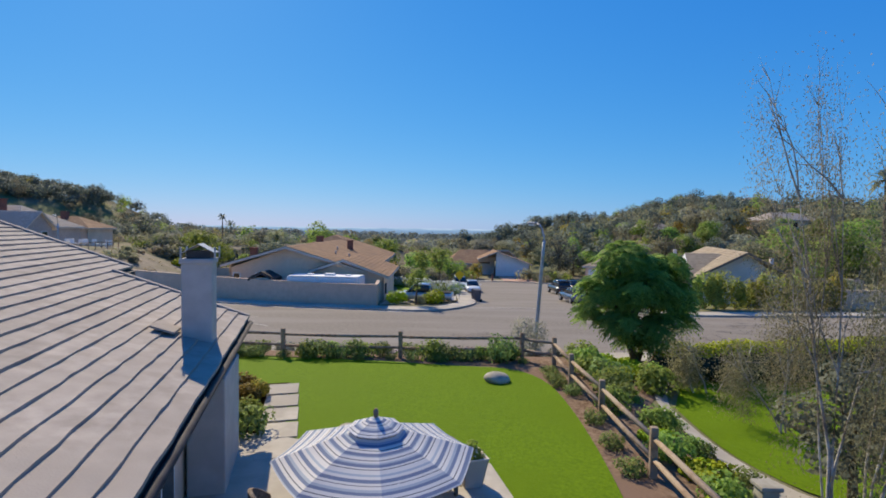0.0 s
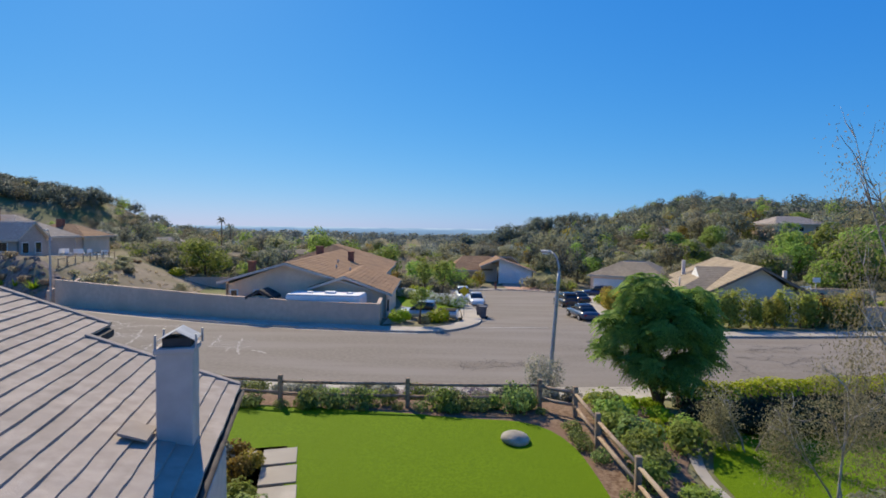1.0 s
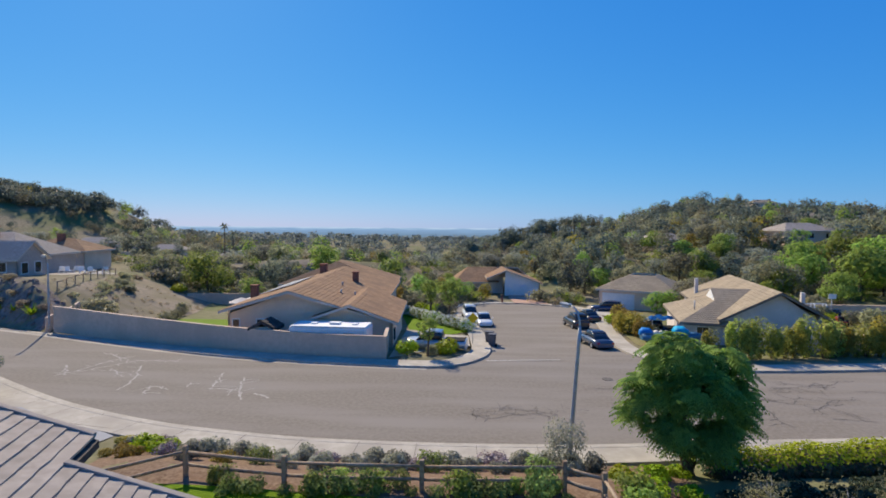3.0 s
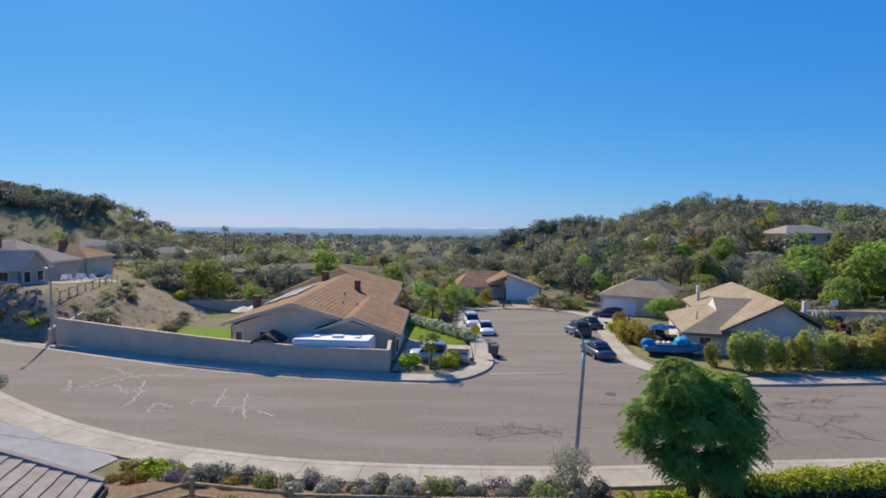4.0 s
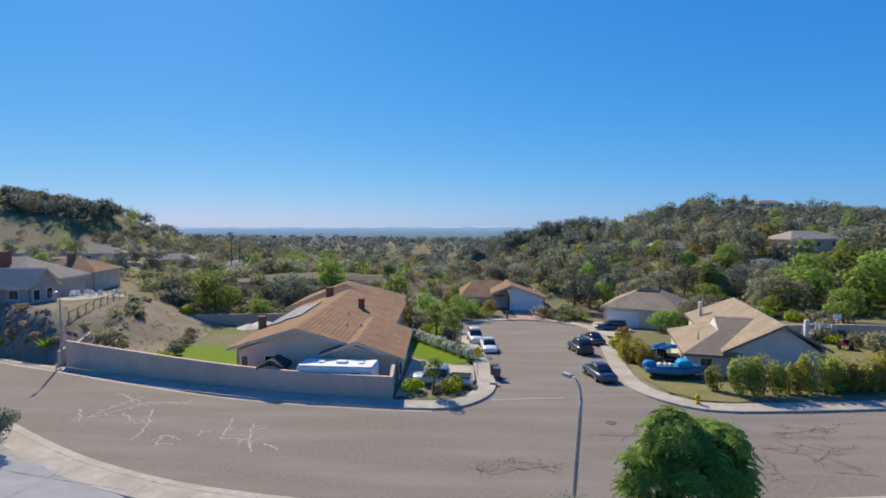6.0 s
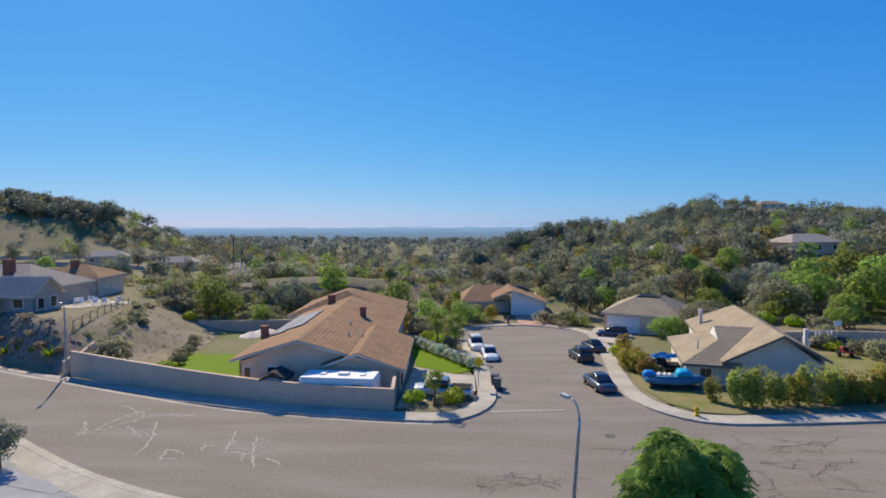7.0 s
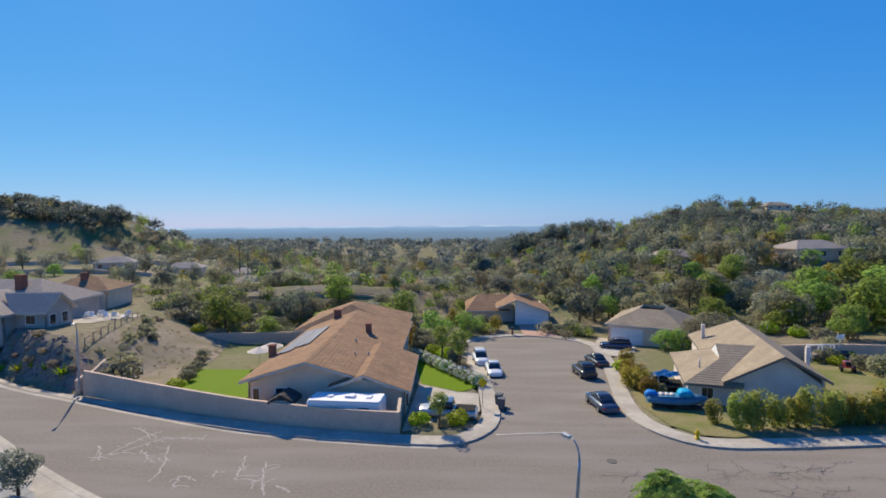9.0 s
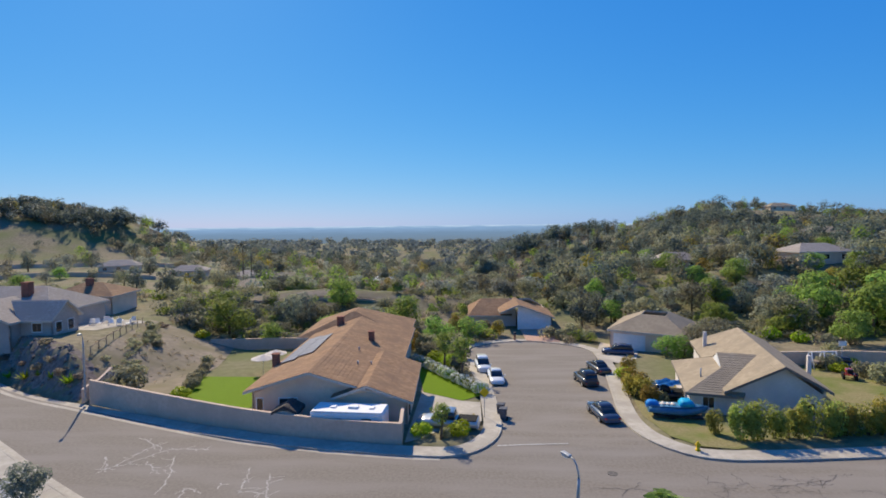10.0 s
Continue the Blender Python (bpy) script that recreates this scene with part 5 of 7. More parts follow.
for x, y, s in ((-32.3, 91.9, 0.8), (-30.5, 96, 0.8), (-35, 93, 0.6)):
    plant(t_dark, x, y, s, vr.uniform(0, 360))
for x, y, s in ((-33.6, 88, 1.3), (-35.7, 84.2, 1.2), (-31, 86, 1.2), (-29, 84, 1.0), (-40, 76.5, 1.0)):
    plant(b_lime, x, y, s, vr.uniform(0, 360))
plant(t_round, -25.8, 104.7, 1.2, 80, label="bright lime green round tree on the ridge")
plant(t_round, -11.9, 92, 1.15, 150)
for i in range(11):
    f = i / 10
    plant(b_white, -7.3 + 8.2 * f, 68.3 - 14.8 * f, vr.uniform(0.75, 0.95), vr.uniform(0, 360))
for x, y, s in ((-6.3, 71, 1.2), (-4.6, 69, 1.1), (-2.8, 66.5, 1.2), (-1.2, 63.5, 1.0), (-3.6, 73.5, 1.3), (-1.5, 70.5, 1.1), (-6, 76, 1.4), (-2, 78, 1.3), (-8.5, 77, 1.3), (1.5, 88, 1.1), (4.6, 88.5, 1.2), (2.2, 92, 1.1)):
    plant((b_big, b_lime, b_big, b_red)[vr.randrange(4)], x, y, s, vr.uniform(0, 360))
plant(t_pale, -5.2, 81, 1.0, 10)
plant(t_pale, 0, 84, 0.9, 60)
plant(t_slim, -2.3, 40.9, 0.75, 0, tall=0.9)
plant(t_slim, -1.0, 59.5, 1.15, 40)
plant(t_slim, -3.2, 64.5, 1.1, 90)
plant(b_lime, -3.9, 41.6, 0.85, 0)
plant(b_lime, -0.9, 41.8, 0.9, 80)
plant(b_red, 0.2, 44.6, 0.35, 80)
plant(b_big, -1.9, 41.4, 0.4, 80)
for x, y, s in ((14.6, 85.6, 0.9), (16.4, 85.8, 1.1), (13.2, 87.5, 0.9), (18.5, 84.5, 1.0), (17.5, 88, 1.2)):
    plant(b_big, x, y, s, vr.uniform(0, 360))
plant(t_dark, 19.6, 93, 0.95, 0)
plant(t_dark, 23, 96, 0.8, 50)
for x, y, s in ((26.6, 72.6, 0.66), (28.4, 71.4, 0.7), (30.4, 70.6, 0.75), (32.5, 74, 0.8), (35, 77, 0.8)):
    plant(t_pale if x < 30 else t_oak, x, y, s, vr.uniform(0, 360))
for x, y, s in ((15.7, 53.6, 0.95), (16.4, 52.2, 1.0), (17.0, 54.6, 0.95), (17.0, 57.5, 0.9), (16.6, 50.6, 0.8), (18.6, 63.5, 0.9)):
    plant(b_red, x, y, s, vr.uniform(0, 360))
plant(b_lime, 17.2, 60.5, 1.0, 30)
plant(b_big, 17.9, 51.0, 0.6, 60)
# row of tall shrubs before the grey house
h_col = shrub_proto("tall yellow-green hedge shrub with bare lower stems", 64, 0.85, 2.5, 1100, 0.17, L_HEDGE, group="hedge row")
h_gold = shrub_proto("tall olive-gold hedge shrub", 65, 0.85, 2.4, 1100, 0.17, L_GOLD, group="hedge row")
plant(h_col, 18.9, 42.6, 0.85, 0)
for i in range(13):
    x = 20.0 + i * 0.95
    plant(h_gold if i in (5, 9, 12) else h_col, x + vr.uniform(-0.15, 0.15), 41.3 + 0.13 * (x - 20) + vr.uniform(-0.1, 0.25), vr.uniform(0.85, 1.1), vr.uniform(0, 360), tall=vr.uniform(1.0, 1.3))
for i in range(14):
    plant(b_big if i % 2 else b_lime, 43 + vr.uniform(-1, 6), 50 + i * 1.7, vr.uniform(0.7, 1.2), vr.uniform(0, 360))
for x, y, s in ((47.3, 85.2, 1.5), (44, 84, 1.2), (50, 82, 1.3), (38, 80, 1.1)):
    plant(b_lime, x, y, s, vr.uniform(0, 360))
for x, y, s, kd in ((62, 84, 1.5, t_lime), (67.5, 86, 1.7, t_round), (58, 90, 1.3, t_lime), (73, 84, 1.6, t_lime), (55, 79, 0.9, t_round), (64, 76, 1.1, t_round), (70, 77, 1.0, t_lime), (52, 88, 1.1, t_oak), (60, 96, 1.5, t_round), (70, 97, 1.6, t_lime), (80, 92, 1.6, t_round)):
    plant(kd, x, y, s, vr.uniform(0, 360))
# plants on the rock bank
agave = thing("agave", "pale green spiky agave on the rock bank", "agave", "bank plants")
rs = np.random.RandomState(70)
vs = []
for i in range(46):
    a, e = rs.uniform(0, 6.28), rs.uniform(0.15, 1.2)
    d = np.array([math.cos(a) * math.cos(e), math.sin(a) * math.cos(e), math.sin(e)])
    s = np.array([-math.sin(a), math.cos(a), 0]) * 0.055
    q = d * rs.uniform(0.6, 1.0)
    vs += [-s * 0.6, d * 0.3 - s, q, d * 0.3 + s]
lf = new("leaves", leaf_mesh("leaves", np.array(vs) + np.array([0, 0, 0.1]), L_LIME))
lf.parent = agave
for x, y, s in ((-48.1, 54.8, 1.4), (-40.6, 51.6, 1.4), (-43.5, 53, 1.0), (-46, 54.2, 0.8), (-52, 57, 1.1)):
    plant(agave, x, y, s, vr.uniform(0, 360))
for x, y in ((-52, 57.5), (-50, 56.8), (-46.5, 54.8), (-45, 54.6), (-42, 52.6), (-39.5, 51.8), (-55, 60), (-58, 62), (-47.5, 57)):
    plant(b_dry, x, y, vr.uniform(0.5, 0.9), vr.uniform(0, 360))
for i in range(7):
    f = vr.random() * 0.6
    plant(b_dry if i % 2 else b_big, -46.5 + 9 * f + vr.uniform(-1.5, 1.5), 75 - 18 * f + vr.uniform(-1, 4), vr.uniform(0.3, 0.6), vr.uniform(0, 360))
for i in range(16):
    plant(b_big if i % 3 else b_dry, -37 - vr.uniform(0, 9), 78 + vr.uniform(-1, 10), vr.uniform(0.6, 1.1), vr.uniform(0, 360))
rock = thing("rock", "dark lava rock on the bank", "rock", "bank rocks")
bm = bmesh.new()
bmesh.ops.create_icosphere(bm, subdivisions=2, radius=0.45)
for v in bm.verts:
    v.co *= 1 + 0.35 * noise.noise(v.co * 3)
part("stone", bm, ROCKBED, rock)
for i in range(95):
    x = -58 + 20 * vr.random()
    y = float(np.interp(x, far_all[:, 0], far_all[:, 1])) + vr.uniform(2.4, 6.5)
    plant(rock, x, y, vr.uniform(0.25, 0.65), vr.uniform(0, 360))

# ---- woods of the valley and hills ----
CLEAR = [(-14, 58, 16), (8.5, 70, 14), (8.5, 97, 11), (28, 83, 9), (27, 55, 13), (-54, 66, 16), (40, 60, 12), (-60, 87, 8), (-26, 62, 14), (-40, 66, 9)]
CLEAR += [(x, y - (3 if x < 20 else 0), w * (0.75 if x < 20 else 0.5)) for _, x, y, w, _, _ in FARH] + [(x - 0.03 * x, y - 7, w * 0.5) for _, x, y, w, _, _ in FARH if x > 20] + [(-44, 107, 6), (-37, 109, 6), (-30, 110, 6), (-22, 110, 6), (-14, 108, 5), (150, 276, 15), (166, 280, 15), (158, 262, 13)]
kinds = [(t_oak, 5), (t_dark, 4), (t_pale, 3), (t_grey, 4), (t_round, 3), (t_gold, 2)]
bag = [k for k, w in kinds for _ in range(w)]
placed, tries = 0, 0
while placed < 235 and tries < 6000:
    tries += 1
    y = 84 + 110 * vr.random() ** 1.2
    x = vr.uniform(-0.95, 0.95) * y
    if any((x - cx) ** 2 + (y - cy) ** 2 < r * r for cx, cy, r in CLEAR):
        continue
    if abs(x) < 14 and y < 120 and vr.random() < 0.5:
        continue
    if x < -45 and vr.random() < 0.6:
        continue
    k = bag[vr.randrange(len(bag))]
    if abs(x - 6) < 70 and y < 150 and k is t_dark and x < 15:
        k = t_oak
    low = 0.68 if -64 < x < 17 and y < 118 else 1.0
    plant(k, x, y, low * vr.uniform(0.55, 1.05), vr.uniform(0, 360), tall=vr.uniform(0.8, 1.1))
    placed += 1


# tall trees standing against the horizon, and small round ones along the hill's skyline
t_tall = tree_proto("tall dark eucalyptus against the horizon", 72, 13.0, 3.6, 2.0, 2200, 0.5, L_DARK, k=11)
for i in range(20):
    y = vr.uniform(175, 260)
    plant(t_tall, vr.uniform(0.02, 0.34) * y, y, vr.uniform(0.65, 1.05), vr.uniform(0, 360), tall=vr.uniform(0.8, 1.1))
for i in range(9):
    y = vr.uniform(160, 240)
    plant(t_tall, -vr.uniform(0.02, 0.42) * y, y, vr.uniform(0.45, 0.75), vr.uniform(0, 360))
for i in range(34):
    plant((t_dark, t_oak, t_round)[i % 3], 96 + i * 5.2 + vr.uniform(-2, 2), 296 + vr.uniform(-8, 4), vr.uniform(0.5, 0.95), vr.uniform(0, 360))
for x, y, s in ((60, 128, 0.9), (66, 122, 1.0), (74, 116, 0.8), (83, 117, 0.75), (50, 131, 0.8), (57, 133, 0.6), (90, 121, 0.9), (70, 118, 0.6)):
    plant((t_oak, t_grey, t_round)[int(x) % 3], x, y, s, vr.uniform(0, 360))


def far_woods(name, label, seed, spots, quads_each, size, material):
    rs = np.random.RandomState(seed)
    out, tones = [], []
    for x, y, r, h in spots:
        z = gz(x, y)
        tones.append(np.clip(rs.uniform(0, 1) + rs.normal(0, 0.12, quads_each), 0, 1))
        lob = [(x, y, z + h * 0.5, r * 0.8, r * 0.8, h * 0.5)] + [(x + rs.uniform(-0.6, 0.6) * r, y + rs.uniform(-0.6, 0.6) * r, z + h * rs.uniform(0.4, 0.85), r * 0.5, r * 0.5, h * 0.25) for _ in range(3)]
        out.append(cloud(rs, lob, quads_each, size * r, 0.8))
    ob = new(name, leaf_mesh(name, np.concatenate(out), material, np.concatenate(tones)))
    return tagged(ob, label, "woods", kind="stuff")


def spots(n, ymin, ymax, seed, wide=0.95, rmin=2.0, rmax=4.2, hmin=3.5, hmax=8):
    r = random.Random(seed)
    out = []
    while len(out) < n:
        y = math.sqrt(r.uniform(ymin ** 2, ymax ** 2))
        x = r.uniform(-wide, wide) * y
        if any((x - cx) ** 2 + (y - cy) ** 2 < q * q for cx, cy, q in CLEAR):
            continue
        if 135 < x < 182 and 250 < y < 292 and r.random() < 0.93:
            continue
        if x < -0.48 * y and 105 < y < 262 and r.random() < 0.86:
            continue
        out.append((x, y, r.uniform(rmin, rmax), r.uniform(hmin, hmax)))
    return out


far_woods("olive_woods", "olive green trees covering the valley", 81, spots(470, 118, 330, 1, rmin=1.8, rmax=4.2), 250, 0.185, L_OAK)
far_woods("dark_woods", "dark green trees covering the valley", 82, spots(330, 140, 340, 2, rmin=1.8, rmax=4.4, hmin=4, hmax=9), 250, 0.185, L_GROVE)
far_woods("grey_woods", "grey-green scrub and trees on the hills", 83, spots(330, 118, 330, 3, rmin=1.5, rmax=3.6, hmax=5), 200, 0.195, L_GREY)
far_woods("pale_woods", "yellow-green trees in the valley", 84, spots(200, 118, 320, 4, rmin=1.6, rmax=3.6), 210, 0.195, L_SHRUB)
far_woods("gold_woods", "yellowing trees in the valley", 88, spots(40, 118, 300, 6, rmin=1.8, rmax=3.6), 210, 0.195, L_GOLD)
far_woods("valley_brush", "low green brush between the gardens", 89, spots(620, 78, 140, 7, rmin=0.9, rmax=2.1, hmin=0.9, hmax=2.4), 95, 0.25, L_OAK)
far_woods("lime_brush", "low bright green brush between the gardens", 90, spots(220, 78, 135, 8, rmin=0.9, rmax=1.8, hmin=0.9, hmax=2.0), 95, 0.25, L_SHRUB)
far_woods("brown_brush", "dry brown scrub between the gardens", 94, spots(220, 78, 150, 10, rmin=0.8, rmax=1.8, hmin=0.8, hmax=1.9), 80, 0.26, L_BROWN)
far_woods("distant_woods", "distant dark trees on the valley floor, paled by haze in their colour", 85, spots(1600, 310, 660, 5, rmin=3, rmax=6.5, hmin=3, hmax=7), 46, 0.34, L_FAR)
r = random.Random(14)
ravine = [(r.uniform(-50, -12), r.uniform(79, 106), r.uniform(0.9, 2.1), r.uniform(1.0, 2.9)) for _ in range(190)]
ravine = [q for q in ravine if all((q[0] - cx) ** 2 + (q[1] - cy) ** 2 > rr * rr for cx, cy, rr in CLEAR[:10])]
far_woods("ravine_shrubs", "bright green shrubs filling the ravine", 98, ravine[0::3], 170, 0.2, L_SHRUB)
far_woods("ravine_bushes", "olive bushes filling the ravine", 99, ravine[1::3], 170, 0.2, L_OAK)
far_woods("ravine_thicket", "dark thicket filling the ravine", 101, ravine[2::3], 170, 0.2, L_GROVE)
r = random.Random(15)
hillside = [(x, y, r.uniform(1.8, 3.8), r.uniform(3.5, 7.5)) for y in (r.uniform(115, 300) for _ in range(460)) for x in (r.uniform(0.16, 0.98) * y,) if not (132 < x < 184 and y > 245) and all((x - cx) ** 2 + (y - cy) ** 2 > 0.6 * q * q for cx, cy, q in CLEAR)]
far_woods("hillside_oaks", "dense olive trees over the hillside", 95, hillside[0::3], 190, 0.205, L_OAK)
far_woods("hillside_pines", "dense dark trees over the hillside", 96, hillside[1::3], 190, 0.205, L_GROVE)
far_woods("hillside_scrub", "mid-green trees over the hillside", 97, hillside[2::3], 190, 0.205, L_DARK)
r = random.Random(12)
far_woods("bank_brush", "dry low brush and tufts on the dirt bank", 92, [(r.uniform(-44, -33), r.uniform(54, 74), r.uniform(0.15, 0.4), r.uniform(0.12, 0.35)) for _ in range(120)], 40, 0.3, L_BROWN)
far_woods("ridge_brush", "olive brush along the top of the dirt bank", 93, [(-46.5 + 8.5 * q + r.gauss(0, 0.7), 77 - 20 * q + r.gauss(0, 1.0), r.uniform(0.3, 0.8), r.uniform(0.3, 0.9)) for q in (r.random() ** 0.8 for _ in range(46))], 90, 0.3, L_OAK)
r = random.Random(9)
far_woods("hill_grove", "dense dark grove on the hilltop", 86, [(r.uniform(76, 130), r.uniform(208, 244), r.uniform(3.2, 5.5), r.uniform(6, 10)) for _ in range(62)] + [(x, 292 - r.uniform(0, 40), r.uniform(2, 4), r.uniform(4, 8)) for x in (r.uniform(90, 280) for _ in range(70)) if not 132 < x < 184] + [(r.uniform(110, 175), 296, r.uniform(1.5, 2.5), r.uniform(3, 5)) for _ in range(9)], 200, 0.22, L_GROVE)
far_woods("ridge_grove", "dark tall trees on the far ridge", 91, [(r.uniform(18, 92), r.uniform(322, 345), r.uniform(3, 5.5), r.uniform(5, 11)) for _ in range(60)], 200, 0.22, L_GROVE)
far_woods("left_hill_grove", "dense dark green trees along the hilltop", 87, [(r.uniform(-300, -202), 290 + r.uniform(-25, 15), r.uniform(3.5, 5.5), r.uniform(5, 8)) for _ in range(110)], 200, 0.22, L_GROVE)

# palms on the skyline
def palm(x, y, h, label, z=None):
    rs = np.random.RandomState(int(abs(x * 10)) + 7)
    p = thing("palm_tree", label, "palm", m=pose(x, y, gz(x, y) if z is None else z))
    part("trunk", tube(bmesh.new(), [(0, 0, -0.2), (0.1, 0, h * 0.5), (0.05, 0, h)], [0.28, 0.2, 0.17], 8), BARK, p)
    vs = []
    for i in range(34):
        a, e = rs.uniform(0, 6.28), rs.uniform(-0.7, 1.1)
        d = np.array([math.cos(a) * math.cos(e), math.sin(a) * math.cos(e), math.sin(e)])
        s = np.array([-math.sin(a), math.cos(a), 0]) * 0.28
        q, b = d * 1.3, d * 2.3 + np.array([0, 0, -0.7])
        vs += [-s * 0.3, s * 0.3, q + s, q - s, q - s, q + s, b + s * 0.2, b - s * 0.2]
    lf = new("fronds", leaf_mesh("fronds", np.array(vs) + np.array([0.05, 0, h]), L_DARK))
    lf.parent = p
    return p


palm(-85, 190, 13, "tall slim palm on the skyline")
palm(-81, 188, 11, "tall slim palm beside another")
palm(56, 247, 16, "tall palm above the trees")
palm(52, 300, 14, "far palm above the trees")
palm(50, 61, 13.5, "tall fan palm behind the gardens")
palm(27, 99, 4.5, "short palm among shrubs")

# the coastal plain far beyond everything: a glowing sheet with painted haze
bd = bpy.data.materials.new("painted_haze_plain")
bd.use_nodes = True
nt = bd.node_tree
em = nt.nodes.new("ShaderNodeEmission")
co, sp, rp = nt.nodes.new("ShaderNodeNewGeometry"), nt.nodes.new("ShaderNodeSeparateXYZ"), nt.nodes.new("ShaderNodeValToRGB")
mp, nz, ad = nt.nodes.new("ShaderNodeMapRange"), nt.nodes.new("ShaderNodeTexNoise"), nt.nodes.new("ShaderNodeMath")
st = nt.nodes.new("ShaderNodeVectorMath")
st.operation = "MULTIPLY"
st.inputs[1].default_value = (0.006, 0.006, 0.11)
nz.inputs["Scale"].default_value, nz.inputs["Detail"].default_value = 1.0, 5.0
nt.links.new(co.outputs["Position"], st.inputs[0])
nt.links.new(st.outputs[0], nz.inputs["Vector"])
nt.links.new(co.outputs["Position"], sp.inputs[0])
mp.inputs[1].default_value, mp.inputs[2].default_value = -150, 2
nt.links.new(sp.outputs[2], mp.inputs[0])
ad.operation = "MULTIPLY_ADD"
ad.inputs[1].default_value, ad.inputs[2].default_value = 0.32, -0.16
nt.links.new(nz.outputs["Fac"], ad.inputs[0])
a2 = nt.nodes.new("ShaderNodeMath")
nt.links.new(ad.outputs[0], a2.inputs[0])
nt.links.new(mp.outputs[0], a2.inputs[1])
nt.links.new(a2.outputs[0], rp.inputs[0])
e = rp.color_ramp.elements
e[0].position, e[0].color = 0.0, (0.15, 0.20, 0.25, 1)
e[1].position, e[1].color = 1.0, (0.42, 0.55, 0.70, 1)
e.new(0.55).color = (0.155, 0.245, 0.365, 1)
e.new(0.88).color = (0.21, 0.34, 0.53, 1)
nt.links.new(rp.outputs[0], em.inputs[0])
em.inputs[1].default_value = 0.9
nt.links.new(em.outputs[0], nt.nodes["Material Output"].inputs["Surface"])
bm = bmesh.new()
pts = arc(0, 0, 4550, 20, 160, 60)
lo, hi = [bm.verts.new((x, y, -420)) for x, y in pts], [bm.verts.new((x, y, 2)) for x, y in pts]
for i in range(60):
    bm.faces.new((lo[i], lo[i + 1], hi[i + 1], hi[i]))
tagged(part("backdrop", bm, bd), "glowing backdrop of a blue coastal plain with painted haze on the horizon", "backdrop", kind="structure")

# pale earth track along the ridge
rb = bmesh.new()
loft(rb, RIDGE, offset_line(RIDGE, -2.6), lambda x, y: gz(x, y) + 0.25, None, 2)
bmesh.ops.recalc_face_normals(rb, faces=rb.faces[:])
tagged(part("ridge_track", rb, DIRT), "pale earth track curving along the ridge", "track", kind="structure")
block_wall("wall_ridge", offset_line(RIDGE, -3.2), 0.3, 0.25, "low pale wall below the ridge track")
pampas = shrub_proto("pale pampas grass plume clump", 66, 1.0, 2.4, 900, 0.16, FLOWER, name="pampas_grass")
for x, y in ((-31.5, 101), (-29.6, 100.2)):
    plant(pampas, x, y, 0.9, vr.uniform(0, 360))

# terraces on the dry slope of the left hill
block_wall("wall_terrace", smooth_line([(-205, 196), (-175, 205), (-140, 210), (-112, 214)], 4.0), 1.6, 0.4, "long pale terrace wall on the dry slope")
block_wall("wall_terrace_low", smooth_line([(-150, 150), (-125, 156), (-100, 160)], 4.0), 1.2, 0.4, "low pale terrace wall on the dry slope")

# ---- things of the front garden ----
def stroke(name, pts, w, material, label, category, z=0.018):
    bm = bmesh.new()
    a, b = offset_line(pts, w / 2), offset_line(pts, -w / 2)
    L = [bm.verts.new((*p, float(road_z(p[1])) + z)) for p in a]
    R = [bm.verts.new((*p, float(road_z(p[1])) + z)) for p in b]
    for i in range(len(pts) - 1):
        bm.faces.new((L[i], R[i], R[i + 1], L[i + 1]))
    bmesh.ops.recalc_face_normals(bm, faces=bm.faces[:])
    return bm


# rail fence
def rail_post(x, y, h=1.0):
    p = tagged(part("fence_post", nbox(-0.07, 0.07, -0.07, 0.07, -0.3, h, bevel=0.02), TIMBER), "weathered square timber fence post", "fence post", "garden fence")
    p.matrix_basis = pose(x, y, gz(x, y), 0, 0, vr.uniform(-8, 8))
    return p


def rail(a, b, ha, hb):
    bm = bmesh.new()
    p, q = Vector((*a, gz(*a) + ha)), Vector((*b, gz(*b) + hb))
    m1 = p.lerp(q, 0.5) + Vector((0, 0, -0.02))
    tube(bm, [p, m1, q], [0.05, 0.06, 0.045], 6)
    return tagged(part("fence_rail", bm, TIMBER), "split timber fence rail, grey and worn", "fence rail", "garden fence")


POSTS = [(-11.9, 18.4), (-9.0, 20.2), (-5.6, 19.6), (-1.35, 19.5), (3.0, 19.6), (4.0, 18.9), (4.05, 16.6), (4.2, 14.0), (4.3, 11.0), (4.4, 8.0)]
for p in POSTS:
    rail_post(*p)
for a, b in zip(POSTS, POSTS[1:]):
    rail(a, b, 0.78, 0.8)
    rail(a, b, 0.38, 0.4)

# boulder on the lawn
bm = bmesh.new()
bmesh.ops.create_icosphere(bm, subdivisions=3, radius=0.5)
for v in bm.verts:
    v.co *= 1 + 0.16 * noise.noise(v.co * 2.2) + 0.04 * noise.noise(v.co * 8)
    v.co.z *= 0.5
    v.co.x *= 1.05
for f in bm.faces:
    f.smooth = True
bo = tagged(part("boulder", bm, STONE), "pale rounded boulder on the lawn", "boulder")
bo.matrix_basis = pose(1.88, 16.9, gz(1.88, 16.9) + 0.13, 0, 0, 15) @ Matrix.Scale(0.76, 4)
bo = tagged(copy_thing(bo, pose(-1.77, 12.4, gz(-1.77, 12.4) + 0.2, 0, 0, 160) @ Matrix.Diagonal((0.72, 0.66, 1.0, 1))), "tall pale boulder on the lawn beside the patio", "boulder")
